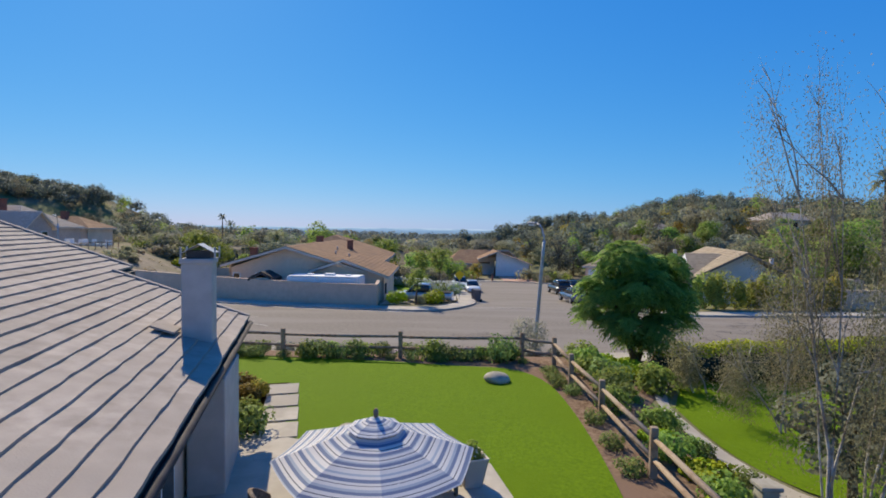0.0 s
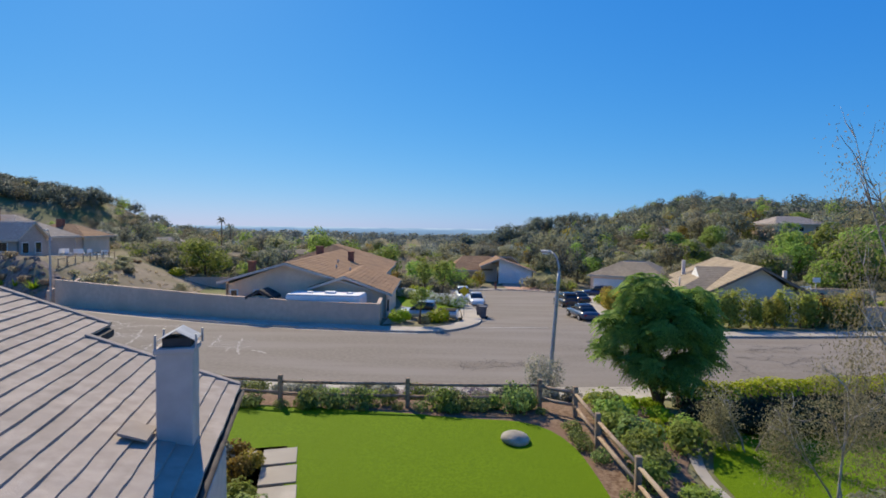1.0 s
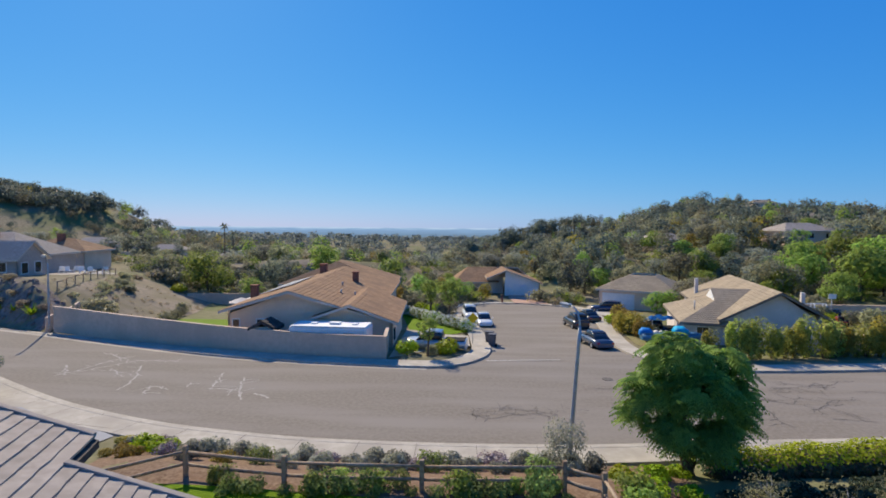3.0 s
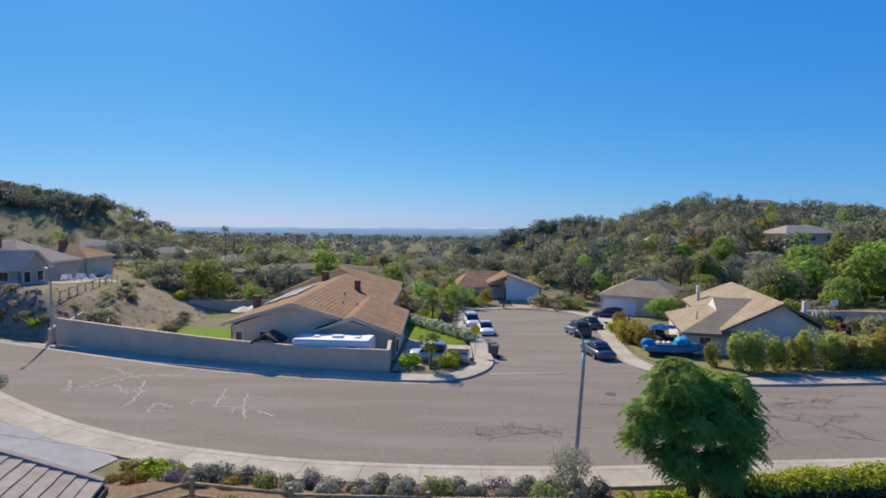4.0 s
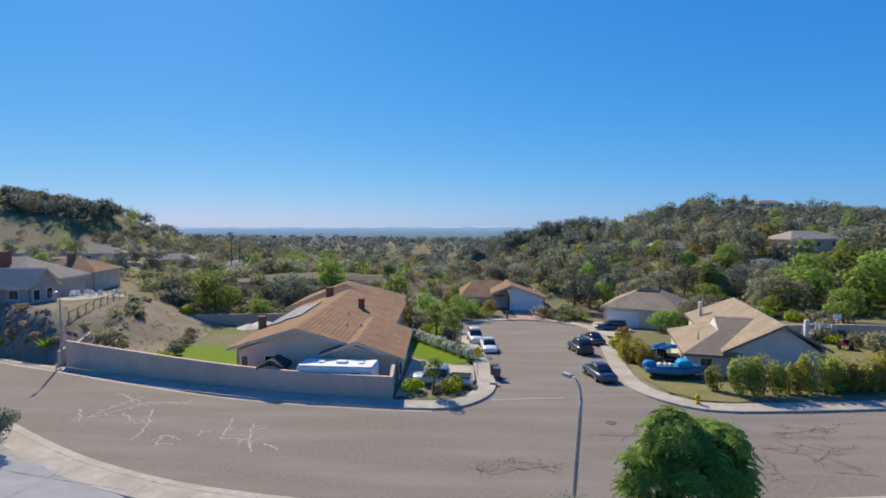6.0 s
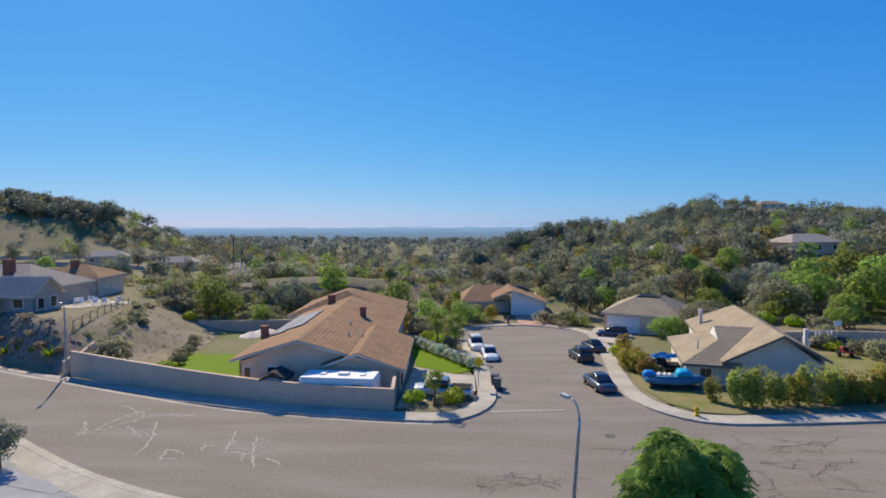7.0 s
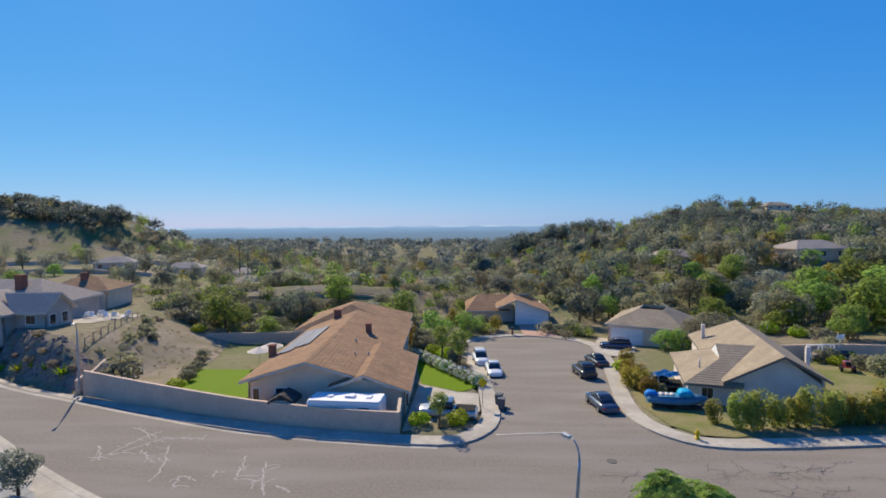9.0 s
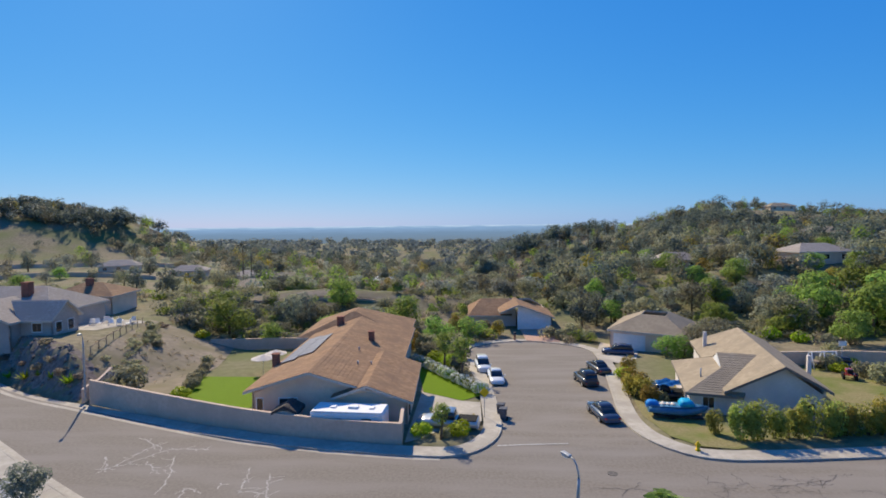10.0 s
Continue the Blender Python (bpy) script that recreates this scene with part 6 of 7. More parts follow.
# paving slabs
for i in range(5):
    f = i / 4
    s = tagged(part("paving_slab", nbox(-0.42, 0.42, -0.44, 0.44, -0.06, 0.02, bevel=0.01), CONCRETE), "square pale concrete paving slab", "paving slab", "paving beside the lawn")
    s.matrix_basis = pose(-4.28 + 1.15 * f, 15.65 - 3.9 * f, gz(-4, 15) + 0.06, 0, 0, 15)
s2 = tagged(part("paving_slab", nbox(-0.42, 0.42, -0.44, 0.44, -0.06, 0.02, bevel=0.01), CONCRETE), "square pale concrete paving slab", "paving slab", "paving beside the lawn")
s2.matrix_basis = pose(-5.22, 15.4, gz(-4, 15) + 0.06, 0, 0, 16)

# striped parasol
cloth = bpy.data.materials.new("striped_canvas")
cloth.use_nodes = True
nt = cloth.node_tree
uv, sp, rp = nt.nodes.new("ShaderNodeUVMap"), nt.nodes.new("ShaderNodeSeparateXYZ"), nt.nodes.new("ShaderNodeValToRGB")
rp.color_ramp.interpolation = "CONSTANT"
NAVY, PALE, MID, INK = (0.17, 0.22, 0.36, 1), (0.74, 0.72, 0.72, 1), (0.42, 0.48, 0.58, 1), (0.05, 0.06, 0.09, 1)
bands = [(0.0, PALE), (0.05, MID), (0.09, PALE), (0.15, NAVY), (0.22, PALE), (0.27, INK), (0.285, PALE), (0.35, MID), (0.40, NAVY), (0.46, PALE), (0.53, INK), (0.545, PALE), (0.60, NAVY), (0.665, MID), (0.69, PALE), (0.75, INK), (0.765, PALE), (0.81, MID), (0.84, NAVY), (0.905, PALE), (0.945, INK), (0.96, PALE)]
el = rp.color_ramp.elements
el[0].position, el[0].color = bands[0]
el[1].position, el[1].color = bands[1]
for p, c in bands[2:]:
    el.new(p).color = c
nt.links.new(uv.outputs[0], sp.inputs[0])
fr = nt.nodes.new("ShaderNodeMath")
fr.operation = "MULTIPLY"
fr.inputs[1].default_value = 1.7
f2 = nt.nodes.new("ShaderNodeMath")
f2.operation = "FRACT"
nt.links.new(sp.outputs[1], fr.inputs[0])
nt.links.new(fr.outputs[0], f2.inputs[0])
nt.links.new(f2.outputs[0], rp.inputs[0])
bs = nt.nodes["Principled BSDF"]
bs.inputs["Roughness"].default_value = 0.85
nt.links.new(rp.outputs[0], bs.inputs["Base Color"])
tl, mx = nt.nodes.new("ShaderNodeBsdfTranslucent"), nt.nodes.new("ShaderNodeMixShader")
nt.links.new(rp.outputs[0], tl.inputs[0])
mx.inputs[0].default_value = 0.3
nt.links.new(bs.outputs[0], mx.inputs[1])
nt.links.new(tl.outputs[0], mx.inputs[2])
nt.links.new(mx.outputs[0], nt.nodes["Material Output"].inputs["Surface"])

UX, UY, UZ, UR, URIM, UTOP = -0.74, 9.44, 1.42, 1.62, 0.98, 1.53
par = thing("parasol", "octagonal patio parasol in blue and white striped canvas", "parasol", m=pose(UX, UY, UZ, 0, 0, 12))
part("pole", tube(bmesh.new(), [(0, 0, 0), (0, 0, UTOP + 0.1)], [0.025, 0.025], 10), TIMBER, par)
part("finial", tube(bmesh.new(), [(0, 0, UTOP + 0.05), (0, 0, UTOP + 0.16), (0, 0, UTOP + 0.2)], [0.035, 0.045, 0.02], 10), TIMBER, par)


def canvas(name, a0, a1, r0, r1, z0, z1, v0, v1, sag, n=10, ruffle=0.0):
    bm = bmesh.new()
    lay = bm.loops.layers.uv.new("UVMap")
    rows = []
    for i in range(n + 1):
        t = i / n
        r, row = r0 + (r1 - r0) * t, []
        for k in range(7):
            s = k / 6
            e0, e1 = Vector((math.cos(a0), math.sin(a0))) * r, Vector((math.cos(a1), math.sin(a1))) * r
            p = e0.lerp(e1, s)
            z = z0 + (z1 - z0) * t - sag * 4 * s * (1 - s) * t + ruffle * t * math.sin(s * 19)
            row.append((bm.verts.new((p.x, p.y, z)), v0 + (v1 - v0) * t))
        rows.append(row)
    for ra, rb in zip(rows, rows[1:]):
        for k in range(6):
            f = bm.faces.new((ra[k][0], rb[k][0], rb[k + 1][0], ra[k + 1][0]))
            f.smooth = True
            for lp, v in zip(f.loops, (ra[k][1], rb[k][1], rb[k + 1][1], ra[k + 1][1])):
                lp[lay].uv = (0.5, v)
    return part(name, bm, cloth, par)


for k in range(8):
    a0, a1 = math.pi * k / 4, math.pi * (k + 1) / 4
    canvas("canopy_panel", a0, a1, 0.30, UR, UTOP - 0.12, URIM, 0.1, 1.0, 0.05)
    canvas("vent_panel", a0, a1, 0.01, 0.46, UTOP + 0.07, UTOP - 0.1, 0.0, 0.36, 0.01, 6, 0.02)
    part("rib", tube(bmesh.new(), [(0.05 * math.cos(a0), 0.05 * math.sin(a0), UTOP - 0.18), (UR * math.cos(a0), UR * math.sin(a0), URIM - 0.03)], [0.012, 0.01], 6), TIMBER, par)

# patio table and wicker chairs under it
table = thing("patio_table", "round dark patio table under the parasol", "table", m=pose(UX, UY, UZ))
tt = bmesh.new()
bmesh.ops.create_cone(tt, cap_ends=True, segments=28, radius1=0.62, radius2=0.62, depth=0.04, matrix=Matrix.Translation((0, 0, 0.73)))
part("tabletop", tt, DARKTRIM, table)
for k in range(4):
    a = math.pi * k / 2 + 0.5
    part("leg", tube(bmesh.new(), [(0.42 * math.cos(a), 0.42 * math.sin(a), 0), (0.38 * math.cos(a), 0.38 * math.sin(a), 0.72)], [0.025, 0.025], 8), DARKTRIM, table)
WICKER = mat("brown_wicker", (0.16, 0.12, 0.09), (0.30, 0.24, 0.19), 25.0, 0.8, 0.9, 90)
chair = thing("patio_chair", "brown wicker patio armchair", "chair", "chairs round the patio table")
part("seat", nbox(-0.3, 0.3, -0.3, 0.3, 0.3, 0.44, bevel=0.04), WICKER, chair)
bm = bmesh.new()
rows = []
for i in range(13):
    a = math.pi * (0.0 + i / 12)
    h = 0.62 + 0.28 * math.sin(a)
    rows.append([bm.verts.new((q * math.cos(a), q * math.sin(a), z)) for q, z in ((0.30, 0.3), (0.31, h), (0.37, h), (0.36, 0.3))])
for a, b in zip(rows, rows[1:]):
    for j in range(4):
        bm.faces.new((a[j], a[(j + 1) % 4], b[(j + 1) % 4], b[j]))
bm.faces.new(rows[0])
bm.faces.new(rows[-1][::-1])
bmesh.ops.recalc_face_normals(bm, faces=bm.faces[:])
part("backrest", bm, WICKER, chair)
for sx in (-0.26, 0.26):
    for sy in (-0.26, 0.26):
        part("leg", nbox(sx - 0.03, sx + 0.03, sy - 0.03, sy + 0.03, 0, 0.32), WICKER, chair)
chair.matrix_basis = pose(UX + 0.95, UY + 0.75, UZ, 0, 0, -60)
# square planter at the patio's corner
pot = thing("planter", "tapered grey-brown square planter with flowering plants", "planter", m=pose(0.83, 10.5, UZ, 0, 0, 20) @ Matrix.Diagonal((0.85, 0.85, 0.72, 1)))
for a in range(4):
    side = bmesh.new()
    lo, hi = [(-0.19, -0.19, 0.0), (0.19, -0.19, 0.0)], [(0.29, -0.29, 0.72), (-0.29, -0.29, 0.72)]
    outer = [side.verts.new(p) for p in lo + hi]
    inner = [side.verts.new((p[0], p[1] + 0.035, p[2])) for p in lo + hi]
    side.faces.new(outer)
    side.faces.new(inner[::-1])
    for k in range(4):
        side.faces.new((outer[k], inner[k], inner[(k + 1) % 4], outer[(k + 1) % 4]))
    bmesh.ops.transform(side, matrix=Matrix.Rotation(math.pi / 2 * a, 4, "Z"), verts=side.verts[:])
    bmesh.ops.recalc_face_normals(side, faces=side.faces[:])
    part("side_panel", side, STUCCO_DULL, pot)
    part("rim", nbox(-0.3, 0.26, -0.3, -0.26, 0.72, 0.75), TRIM, pot, "pale rim").matrix_basis = pose(0, 0, 0, 0, 0, 90 * a)
part("soil", nbox(-0.25, 0.25, -0.25, 0.25, 0.6, 0.66), MULCH, pot)
rs = np.random.RandomState(77)
for nm, n, sz, mt in (("foliage", 420, 0.07, L_SHRUB), ("blossom", 40, 0.05, FLOWER)):
    lf = new(nm, leaf_mesh(nm, cloud(rs, [(0, 0, 0.78, 0.27, 0.27, 0.16), (0.05, 0.05, 0.95, 0.12, 0.12, 0.14)], n, sz), mt))
    lf.parent = pot
copy_thing(chair, pose(UX - 1.3, UY - 0.9, UZ, 0, 0, 120))
copy_thing(chair, pose(UX + 1.1, UY - 1.25, UZ, 0, 0, -140))
# low pillar at the path's end
pl = thing("gate_pillar", "low pale stone pillar beside the path", "pillar", m=pose(5.75, 9.9, gz(5.75, 9.9)))
part("shaft", nbox(-0.14, 0.14, -0.14, 0.14, -0.2, 0.62, bevel=0.02), STONE, pl)
part("cap", nbox(-0.18, 0.18, -0.18, 0.18, 0.62, 0.70, bevel=0.02), STONE, pl)

# ---- street furniture ----
def street_lamp(x, y, h, yaw, label, lean=0.0):
    t = thing("street_lamp", label, "street lamp", "street lamps", m=pose(x, y, 0.13, 0, lean, 0) @ pose(0, 0, 0, 0, 0, yaw))
    part("pole", tube(bmesh.new(), [(0, 0, 0), (0, 0, 0.4), (0, 0, h - 1.3), (0, 0.01, h - 0.6)], [0.12, 0.095, 0.075, 0.06], 10), GALV, t)
    part("arm", tube(bmesh.new(), [(0, 0.0, h - 0.7), (0, 0.05, h - 0.4), (0, 0.18, h - 0.1), (0, 0.36, h + 0.08), (0, 0.62, h + 0.14)], [0.042, 0.04, 0.037, 0.034, 0.03], 8), GALV, t)
    bm = nbox(-0.12, 0.12, 0.56, 1.08, h + 0.07, h + 0.2, bevel=0.05)
    hd = part("lamp_head", bm, GALV, t, "pale grey lamp head")
    part("lens", nbox(-0.09, 0.09, 0.66, 1.0, h + 0.01, h + 0.075, bevel=0.02), WHITE, hd)
    return t


street_lamp(4.2, 24.3, 6.05, 35, "tall grey steel street lamp at the kerb", 3.6)
street_lamp(-36.2, 48.3, 6.4, 200, "grey steel street lamp beside the wall")

HYD = mat("yellow_enamel", (0.62, 0.40, 0.02), (0.72, 0.48, 0.03), 6.0, 0.5, 0.1)
hy = thing("fire_hydrant", "yellow fire hydrant on the pavement", "hydrant", m=pose(16.1, 39.3, 0.15))
part("barrel", tube(bmesh.new(), [(0, 0, 0), (0, 0, 0.08), (0, 0, 0.1), (0, 0, 0.55), (0, 0, 0.68)], [0.17, 0.17, 0.12, 0.12, 0.05], 12), HYD, hy)
part("outlet", tube(bmesh.new(), [(-0.2, 0, 0.42), (0.2, 0, 0.42)], [0.06, 0.06], 8), HYD, hy)

BINGREY = mat("grey_bin_plastic", (0.10, 0.10, 0.11), (0.14, 0.14, 0.15), 4.0, 0.6, 0.05)
bn = thing("wheelie_bin", "dark grey wheelie bin at the kerb", "bin", "bins at the kerb", m=pose(2.75, 45.9, -0.33, 0, 0, 80))
bb = bmesh.new()
bmesh.ops.create_cone(bb, cap_ends=True, segments=4, radius1=0.34, radius2=0.43, depth=0.9, matrix=Matrix.Translation((0, 0, 0.52)) @ Matrix.Rotation(radians(45), 4, "Z"))
bmesh.ops.bevel(bb, geom=bb.edges[:], offset=0.03, segments=2, affect="EDGES")
part("body", bb, BINGREY, bn)
part("lid", nbox(-0.33, 0.33, -0.34, 0.32, 0.97, 1.05, bevel=0.03), BINGREY, bn)
for s in (-1, 1):
    part("wheel", tube(bmesh.new(), [(s * 0.22, -0.3, 0.1), (s * 0.28, -0.3, 0.1)], [0.1, 0.1], 10), RUBBER, bn)
copy_thing(bn, pose(2.6, 47.2, -0.4, 0, 0, 70))

# yellow road sign
sg = thing("road_sign", "yellow diamond road sign on a thin post", "sign", m=pose(1.15, 46.2, -0.25, 0, 0, 10))
part("post", tube(bmesh.new(), [(0, 0, 0), (0, 0, 2.5)], [0.03, 0.03], 6), GALV, sg)
sb = nbox(-0.32, 0.32, -0.05, -0.03, -0.32, 0.32, bevel=0.0)
bmesh.ops.transform(sb, matrix=Matrix.Translation((0, 0, 2.2)) @ Matrix.Rotation(radians(45), 4, "Y"), verts=sb.verts[:])
part("plate", sb, HYD, sg)
# mailbox
mb = thing("mailbox", "dark mailbox on a post by the kerb", "mailbox", m=pose(7.2, 85.2, -2.55))
part("post", nbox(-0.15, 0.15, -0.15, 0.15, 0, 1.0), BRICK, mb)
part("box", nbox(-0.2, 0.2, -0.25, 0.25, 1.0, 1.35, bevel=0.05), DARKTRIM, mb)

# ---- vehicles ----
def paint(name, c, rough=0.25, metal=0.0):
    return mat(name, c, tuple(v * 1.06 for v in c), 2.0, rough, 0.0, metal=metal, spec=0.5, coat=0.6)


P_BLUE, P_WHITE, P_BLACK, P_SILVER = paint("slate_blue_paint", (0.05, 0.07, 0.11)), paint("white_car_paint", (0.72, 0.72, 0.70)), paint("charcoal_paint", (0.03, 0.032, 0.036)), paint("silver_paint", (0.45, 0.46, 0.47), 0.3, 0.4)
P_NAVY = paint("dark_blue_paint", (0.035, 0.045, 0.09))
LAMP_RED, LAMP_CLEAR = paint("tail_lamp", (0.35, 0.02, 0.02)), paint("head_lamp", (0.6, 0.6, 0.58))


def shell(stations, segs=14, power=3.2):
    """A rounded body lofted through stations (x, half width, z low, z high)."""
    bm, rings = bmesh.new(), []
    for x, w, z0, z1 in stations:
        ring = []
        for k in range(segs):
            a = 2 * math.pi * (k + 0.5) / segs
            c, s = math.cos(a), math.sin(a)
            y = w * math.copysign(abs(c) ** (2 / power), c)
            z = (z0 + z1) / 2 + (z1 - z0) / 2 * math.copysign(abs(s) ** (2 / power), s)
            ring.append(bm.verts.new((x, y, z)))
        rings.append(ring)
    for a, b in zip(rings, rings[1:]):
        for k in range(segs):
            bm.faces.new((a[k], a[(k + 1) % segs], b[(k + 1) % segs], b[k])).smooth = True
    bm.faces.new(rings[0])
    bm.faces.new(rings[-1][::-1])
    bmesh.ops.recalc_face_normals(bm, faces=bm.faces[:])
    return bm


def car(label, x, y, yaw, colour, style="sedan"):
    z = float(road_z(y)) + 0.004
    c = thing("car", label, "car", "parked cars", m=pose(x, y, z, 0, 0, yaw))
    if style == "sedan":
        L, roof = 2.35, 1.42
        body = [(-L, 0.62, 0.35, 0.72), (-L + 0.12, 0.82, 0.25, 0.92), (-1.5, 0.9, 0.2, 0.98), (-0.3, 0.9, 0.18, 0.95), (0.9, 0.9, 0.2, 0.92), (1.9, 0.85, 0.22, 0.82), (L - 0.08, 0.74, 0.28, 0.7), (L, 0.55, 0.35, 0.6)]
        cab = [(-1.75, 0.66, 0.85, 0.95), (-1.0, 0.67, 0.85, roof - 0.06), (-0.2, 0.68, 0.85, roof), (0.35, 0.67, 0.85, roof - 0.05), (1.15, 0.7, 0.82, 0.92)]
        top = [(-1.0, 0.58, roof - 0.12, roof - 0.02), (-0.2, 0.61, roof - 0.1, roof + 0.035), (0.4, 0.58, roof - 0.12, roof - 0.02)]
    elif style == "suv":
        L, roof = 2.25, 1.72
        body = [(-L, 0.7, 0.4, 0.95), (-L + 0.1, 0.86, 0.3, 1.08), (-1.3, 0.92, 0.26, 1.1), (0.6, 0.92, 0.26, 1.06), (1.7, 0.88, 0.28, 0.98), (L - 0.06, 0.78, 0.34, 0.86), (L, 0.6, 0.4, 0.75)]
        cab = [(-2.15, 0.68, 0.95, 1.2), (-1.8, 0.72, 0.95, roof - 0.06), (-0.4, 0.74, 0.95, roof), (0.3, 0.72, 0.95, roof - 0.06), (1.05, 0.74, 0.95, 1.06)]
        top = [(-1.95, 0.62, roof - 0.14, roof - 0.03), (-0.6, 0.68, roof - 0.1, roof + 0.04), (0.35, 0.64, roof - 0.14, roof - 0.02)]
    else:
        L, roof = 2.7, 1.75
        body = [(-L, 0.8, 0.5, 1.02), (-L + 0.08, 0.9, 0.42, 1.06), (-1.0, 0.94, 0.36, 1.06), (0.9, 0.94, 0.34, 1.06), (1.9, 0.9, 0.36, 1.04), (L - 0.06, 0.82, 0.42, 0.95), (L, 0.7, 0.46, 0.85)]
        cab = [(-0.75, 0.74, 0.95, 1.3), (-0.6, 0.74, 0.95, roof - 0.05), (0.2, 0.75, 0.95, roof), (0.7, 0.73, 0.95, roof - 0.05), (1.4, 0.74, 0.95, 1.06)]
        top = [(-0.65, 0.66, roof - 0.14, roof - 0.02), (0.1, 0.7, roof - 0.1, roof + 0.04), (0.75, 0.66, roof - 0.14, roof - 0.02)]
    part("body", shell(body), colour, c)
    part("window", shell(cab), GLASS, c, "dark car windows")
    part("roof", shell(top), colour, c)
    if style == "pickup":
        part("bed", nbox(-2.6, -0.9, -0.72, 0.72, 1.0, 1.075), RUBBER, c)
    for sx in (-0.58 * L, 0.6 * L):
        for sy in (-1, 1):
            w = part("wheel", tube(bmesh.new(), [(sx, sy * 0.70, 0.32), (sx, sy * 0.91, 0.32)], [0.32, 0.32], 16), RUBBER, c)
            part("rim", tube(bmesh.new(), [(sx, sy * 0.90, 0.32), (sx, sy * 0.925, 0.32)], [0.2, 0.18], 12), GALV, w)
    for sy in (-1, 1):
        part("headlight", nbox(L - 0.14, L - 0.02, sy * 0.58 - 0.13, sy * 0.58 + 0.13, 0.58, 0.70, bevel=0.02), LAMP_CLEAR, c)
        part("tail_light", nbox(-L + 0.0, -L + 0.1, sy * 0.62 - 0.12, sy * 0.62 + 0.12, 0.62, 0.78, bevel=0.02), LAMP_RED, c)
        part("mirror", nbox(0.75, 0.9, sy * 0.95 - 0.08, sy * 0.95 + 0.08, 0.92, 1.04, bevel=0.03), colour, c)
    part("bumper", nbox(-L - 0.04, -L + 0.1, -0.7, 0.7, 0.36, 0.5, bevel=0.04), colour, c)
    part("bumper", nbox(L - 0.1, L + 0.04, -0.66, 0.66, 0.34, 0.48, bevel=0.04), colour, c)
    c.scale = (0.93, 0.93, 0.93)
    return c


car("slate blue sedan parked at the kerb", 11.4, 46.9, 97, P_BLUE)
car("black sport utility car parked at the kerb", 12.5, 58.4, 97, P_BLACK, "suv")
car("dark silver sedan parked at the kerb", 15.3, 64.2, 99, P_BLACK)
car("white sedan parked at the kerb", 2.8, 59.2, -87, P_WHITE)
car("white pickup parked at the kerb", 1.5, 64.6, -84, P_WHITE, "suv")
car("dark blue sedan in a driveway", 20.4, 74.0, 165, P_NAVY, "suv")
car("silver pickup truck in the side driveway", -1.9, 43.6, 172, P_SILVER, "pickup")
car("dark pickup under a blue tarpaulin", 18.4, 52.4, 172, P_BLACK, "pickup")
car("dark blue car in the back yard", 43.5, 66.0, 170, P_NAVY, "suv")

# travel trailer behind the wall
tr = thing("travel_trailer", "white travel trailer parked between wall and house", "trailer", m=pose(-9.5, 41.75, 0.05, 0, 0, -4))
part("body", nbox(-2.9, 2.9, -1.05, 1.05, 0.45, 2.05, bevel=0.15), WHITE, tr)
part("roof", nbox(-2.8, 2.8, -1.0, 1.0, 2.05, 2.12, bevel=0.03), WHITE, tr)
for x, w in ((0.3, 0.4), (-1.3, 0.22), (1.8, 0.2)):
    part("roof_vent", nbox(x - w, x + w, -0.28, 0.28, 2.12, 2.12 + 0.3 * w + 0.03, bevel=0.04), WHITE, tr, "grey air conditioning box on the roof" if w > 0.5 else "")
for x in (-2.2, -0.8, 1.6):
    part("window", nbox(x - 0.4, x + 0.4, -1.065, -1.045, 1.2, 1.65), GLASS, tr)
part("stripe", nbox(-2.75, 2.75, -1.062, -1.046, 0.85, 0.95), DARKTRIM, tr)
for x in (-0.5, 0.5):
    part("wheel", tube(bmesh.new(), [(x, -1.02, 0.33), (x, -0.8, 0.33)], [0.33, 0.33], 14), RUBBER, tr)
    part("wheel", tube(bmesh.new(), [(x, 0.8, 0.33), (x, 1.02, 0.33)], [0.33, 0.33], 14), RUBBER, tr)
part("jack", nbox(2.7, 3.5, -0.06, 0.06, 0.4, 0.5), DARKTRIM, tr)
part("stand", nbox(3.2, 3.3, -0.05, 0.05, 0, 0.45), DARKTRIM, tr)
# garden shed behind the wall
shd = thing("garden_shed", "small beige shed with a dark roof", "shed", m=pose(-14.6, 42.3, 0.05, 0, 0, 0))
part("wall", nbox(-0.9, 0.9, -0.8, 0.8, 0, 1.85), STUCCO, shd)
slope(shd, (-1.05, -0.95, 1.8), (-1.05, 0.95, 1.8), (0, 0.95, 2.35), (0, -0.95, 2.35), DARKTRIM, DARKTRIM)
slope(shd, (1.05, 0.95, 1.8), (1.05, -0.95, 1.8), (0, -0.95, 2.35), (0, 0.95, 2.35), DARKTRIM, DARKTRIM)

# boat under a cover, and a tarpaulin
TARP = mat("blue_tarpaulin", (0.02, 0.16, 0.42), (0.03, 0.24, 0.60), 3.0, 0.5, 0.6, 5.0)
CYAN = mat("bright_cyan_cover", (0.01, 0.30, 0.52), (0.02, 0.38, 0.62), 3.0, 0.5, 0.5, 6.0)
HULL = mat("faded_blue_hull", (0.05, 0.16, 0.27), (0.07, 0.21, 0.33), 3.0, 0.4, 0.1, c=(0.10, 0.22, 0.32), big=0.8)
bt = thing("boat", "faded blue motorboat on a trailer with covers", "boat", m=pose(17.5, 46.6, gz(17.5, 46.6) + 0.3, 0, 0, -10) @ Matrix.Scale(0.85, 4))
part("hull", shell([(-2.7, 0.85, 0.15, 0.85), (-1.5, 0.95, 0.05, 0.9), (0.5, 0.95, 0.02, 0.92), (1.7, 0.7, 0.15, 0.98), (2.5, 0.3, 0.4, 1.02), (2.9, 0.05, 0.7, 1.02)], 14, 2.6), HULL, bt)
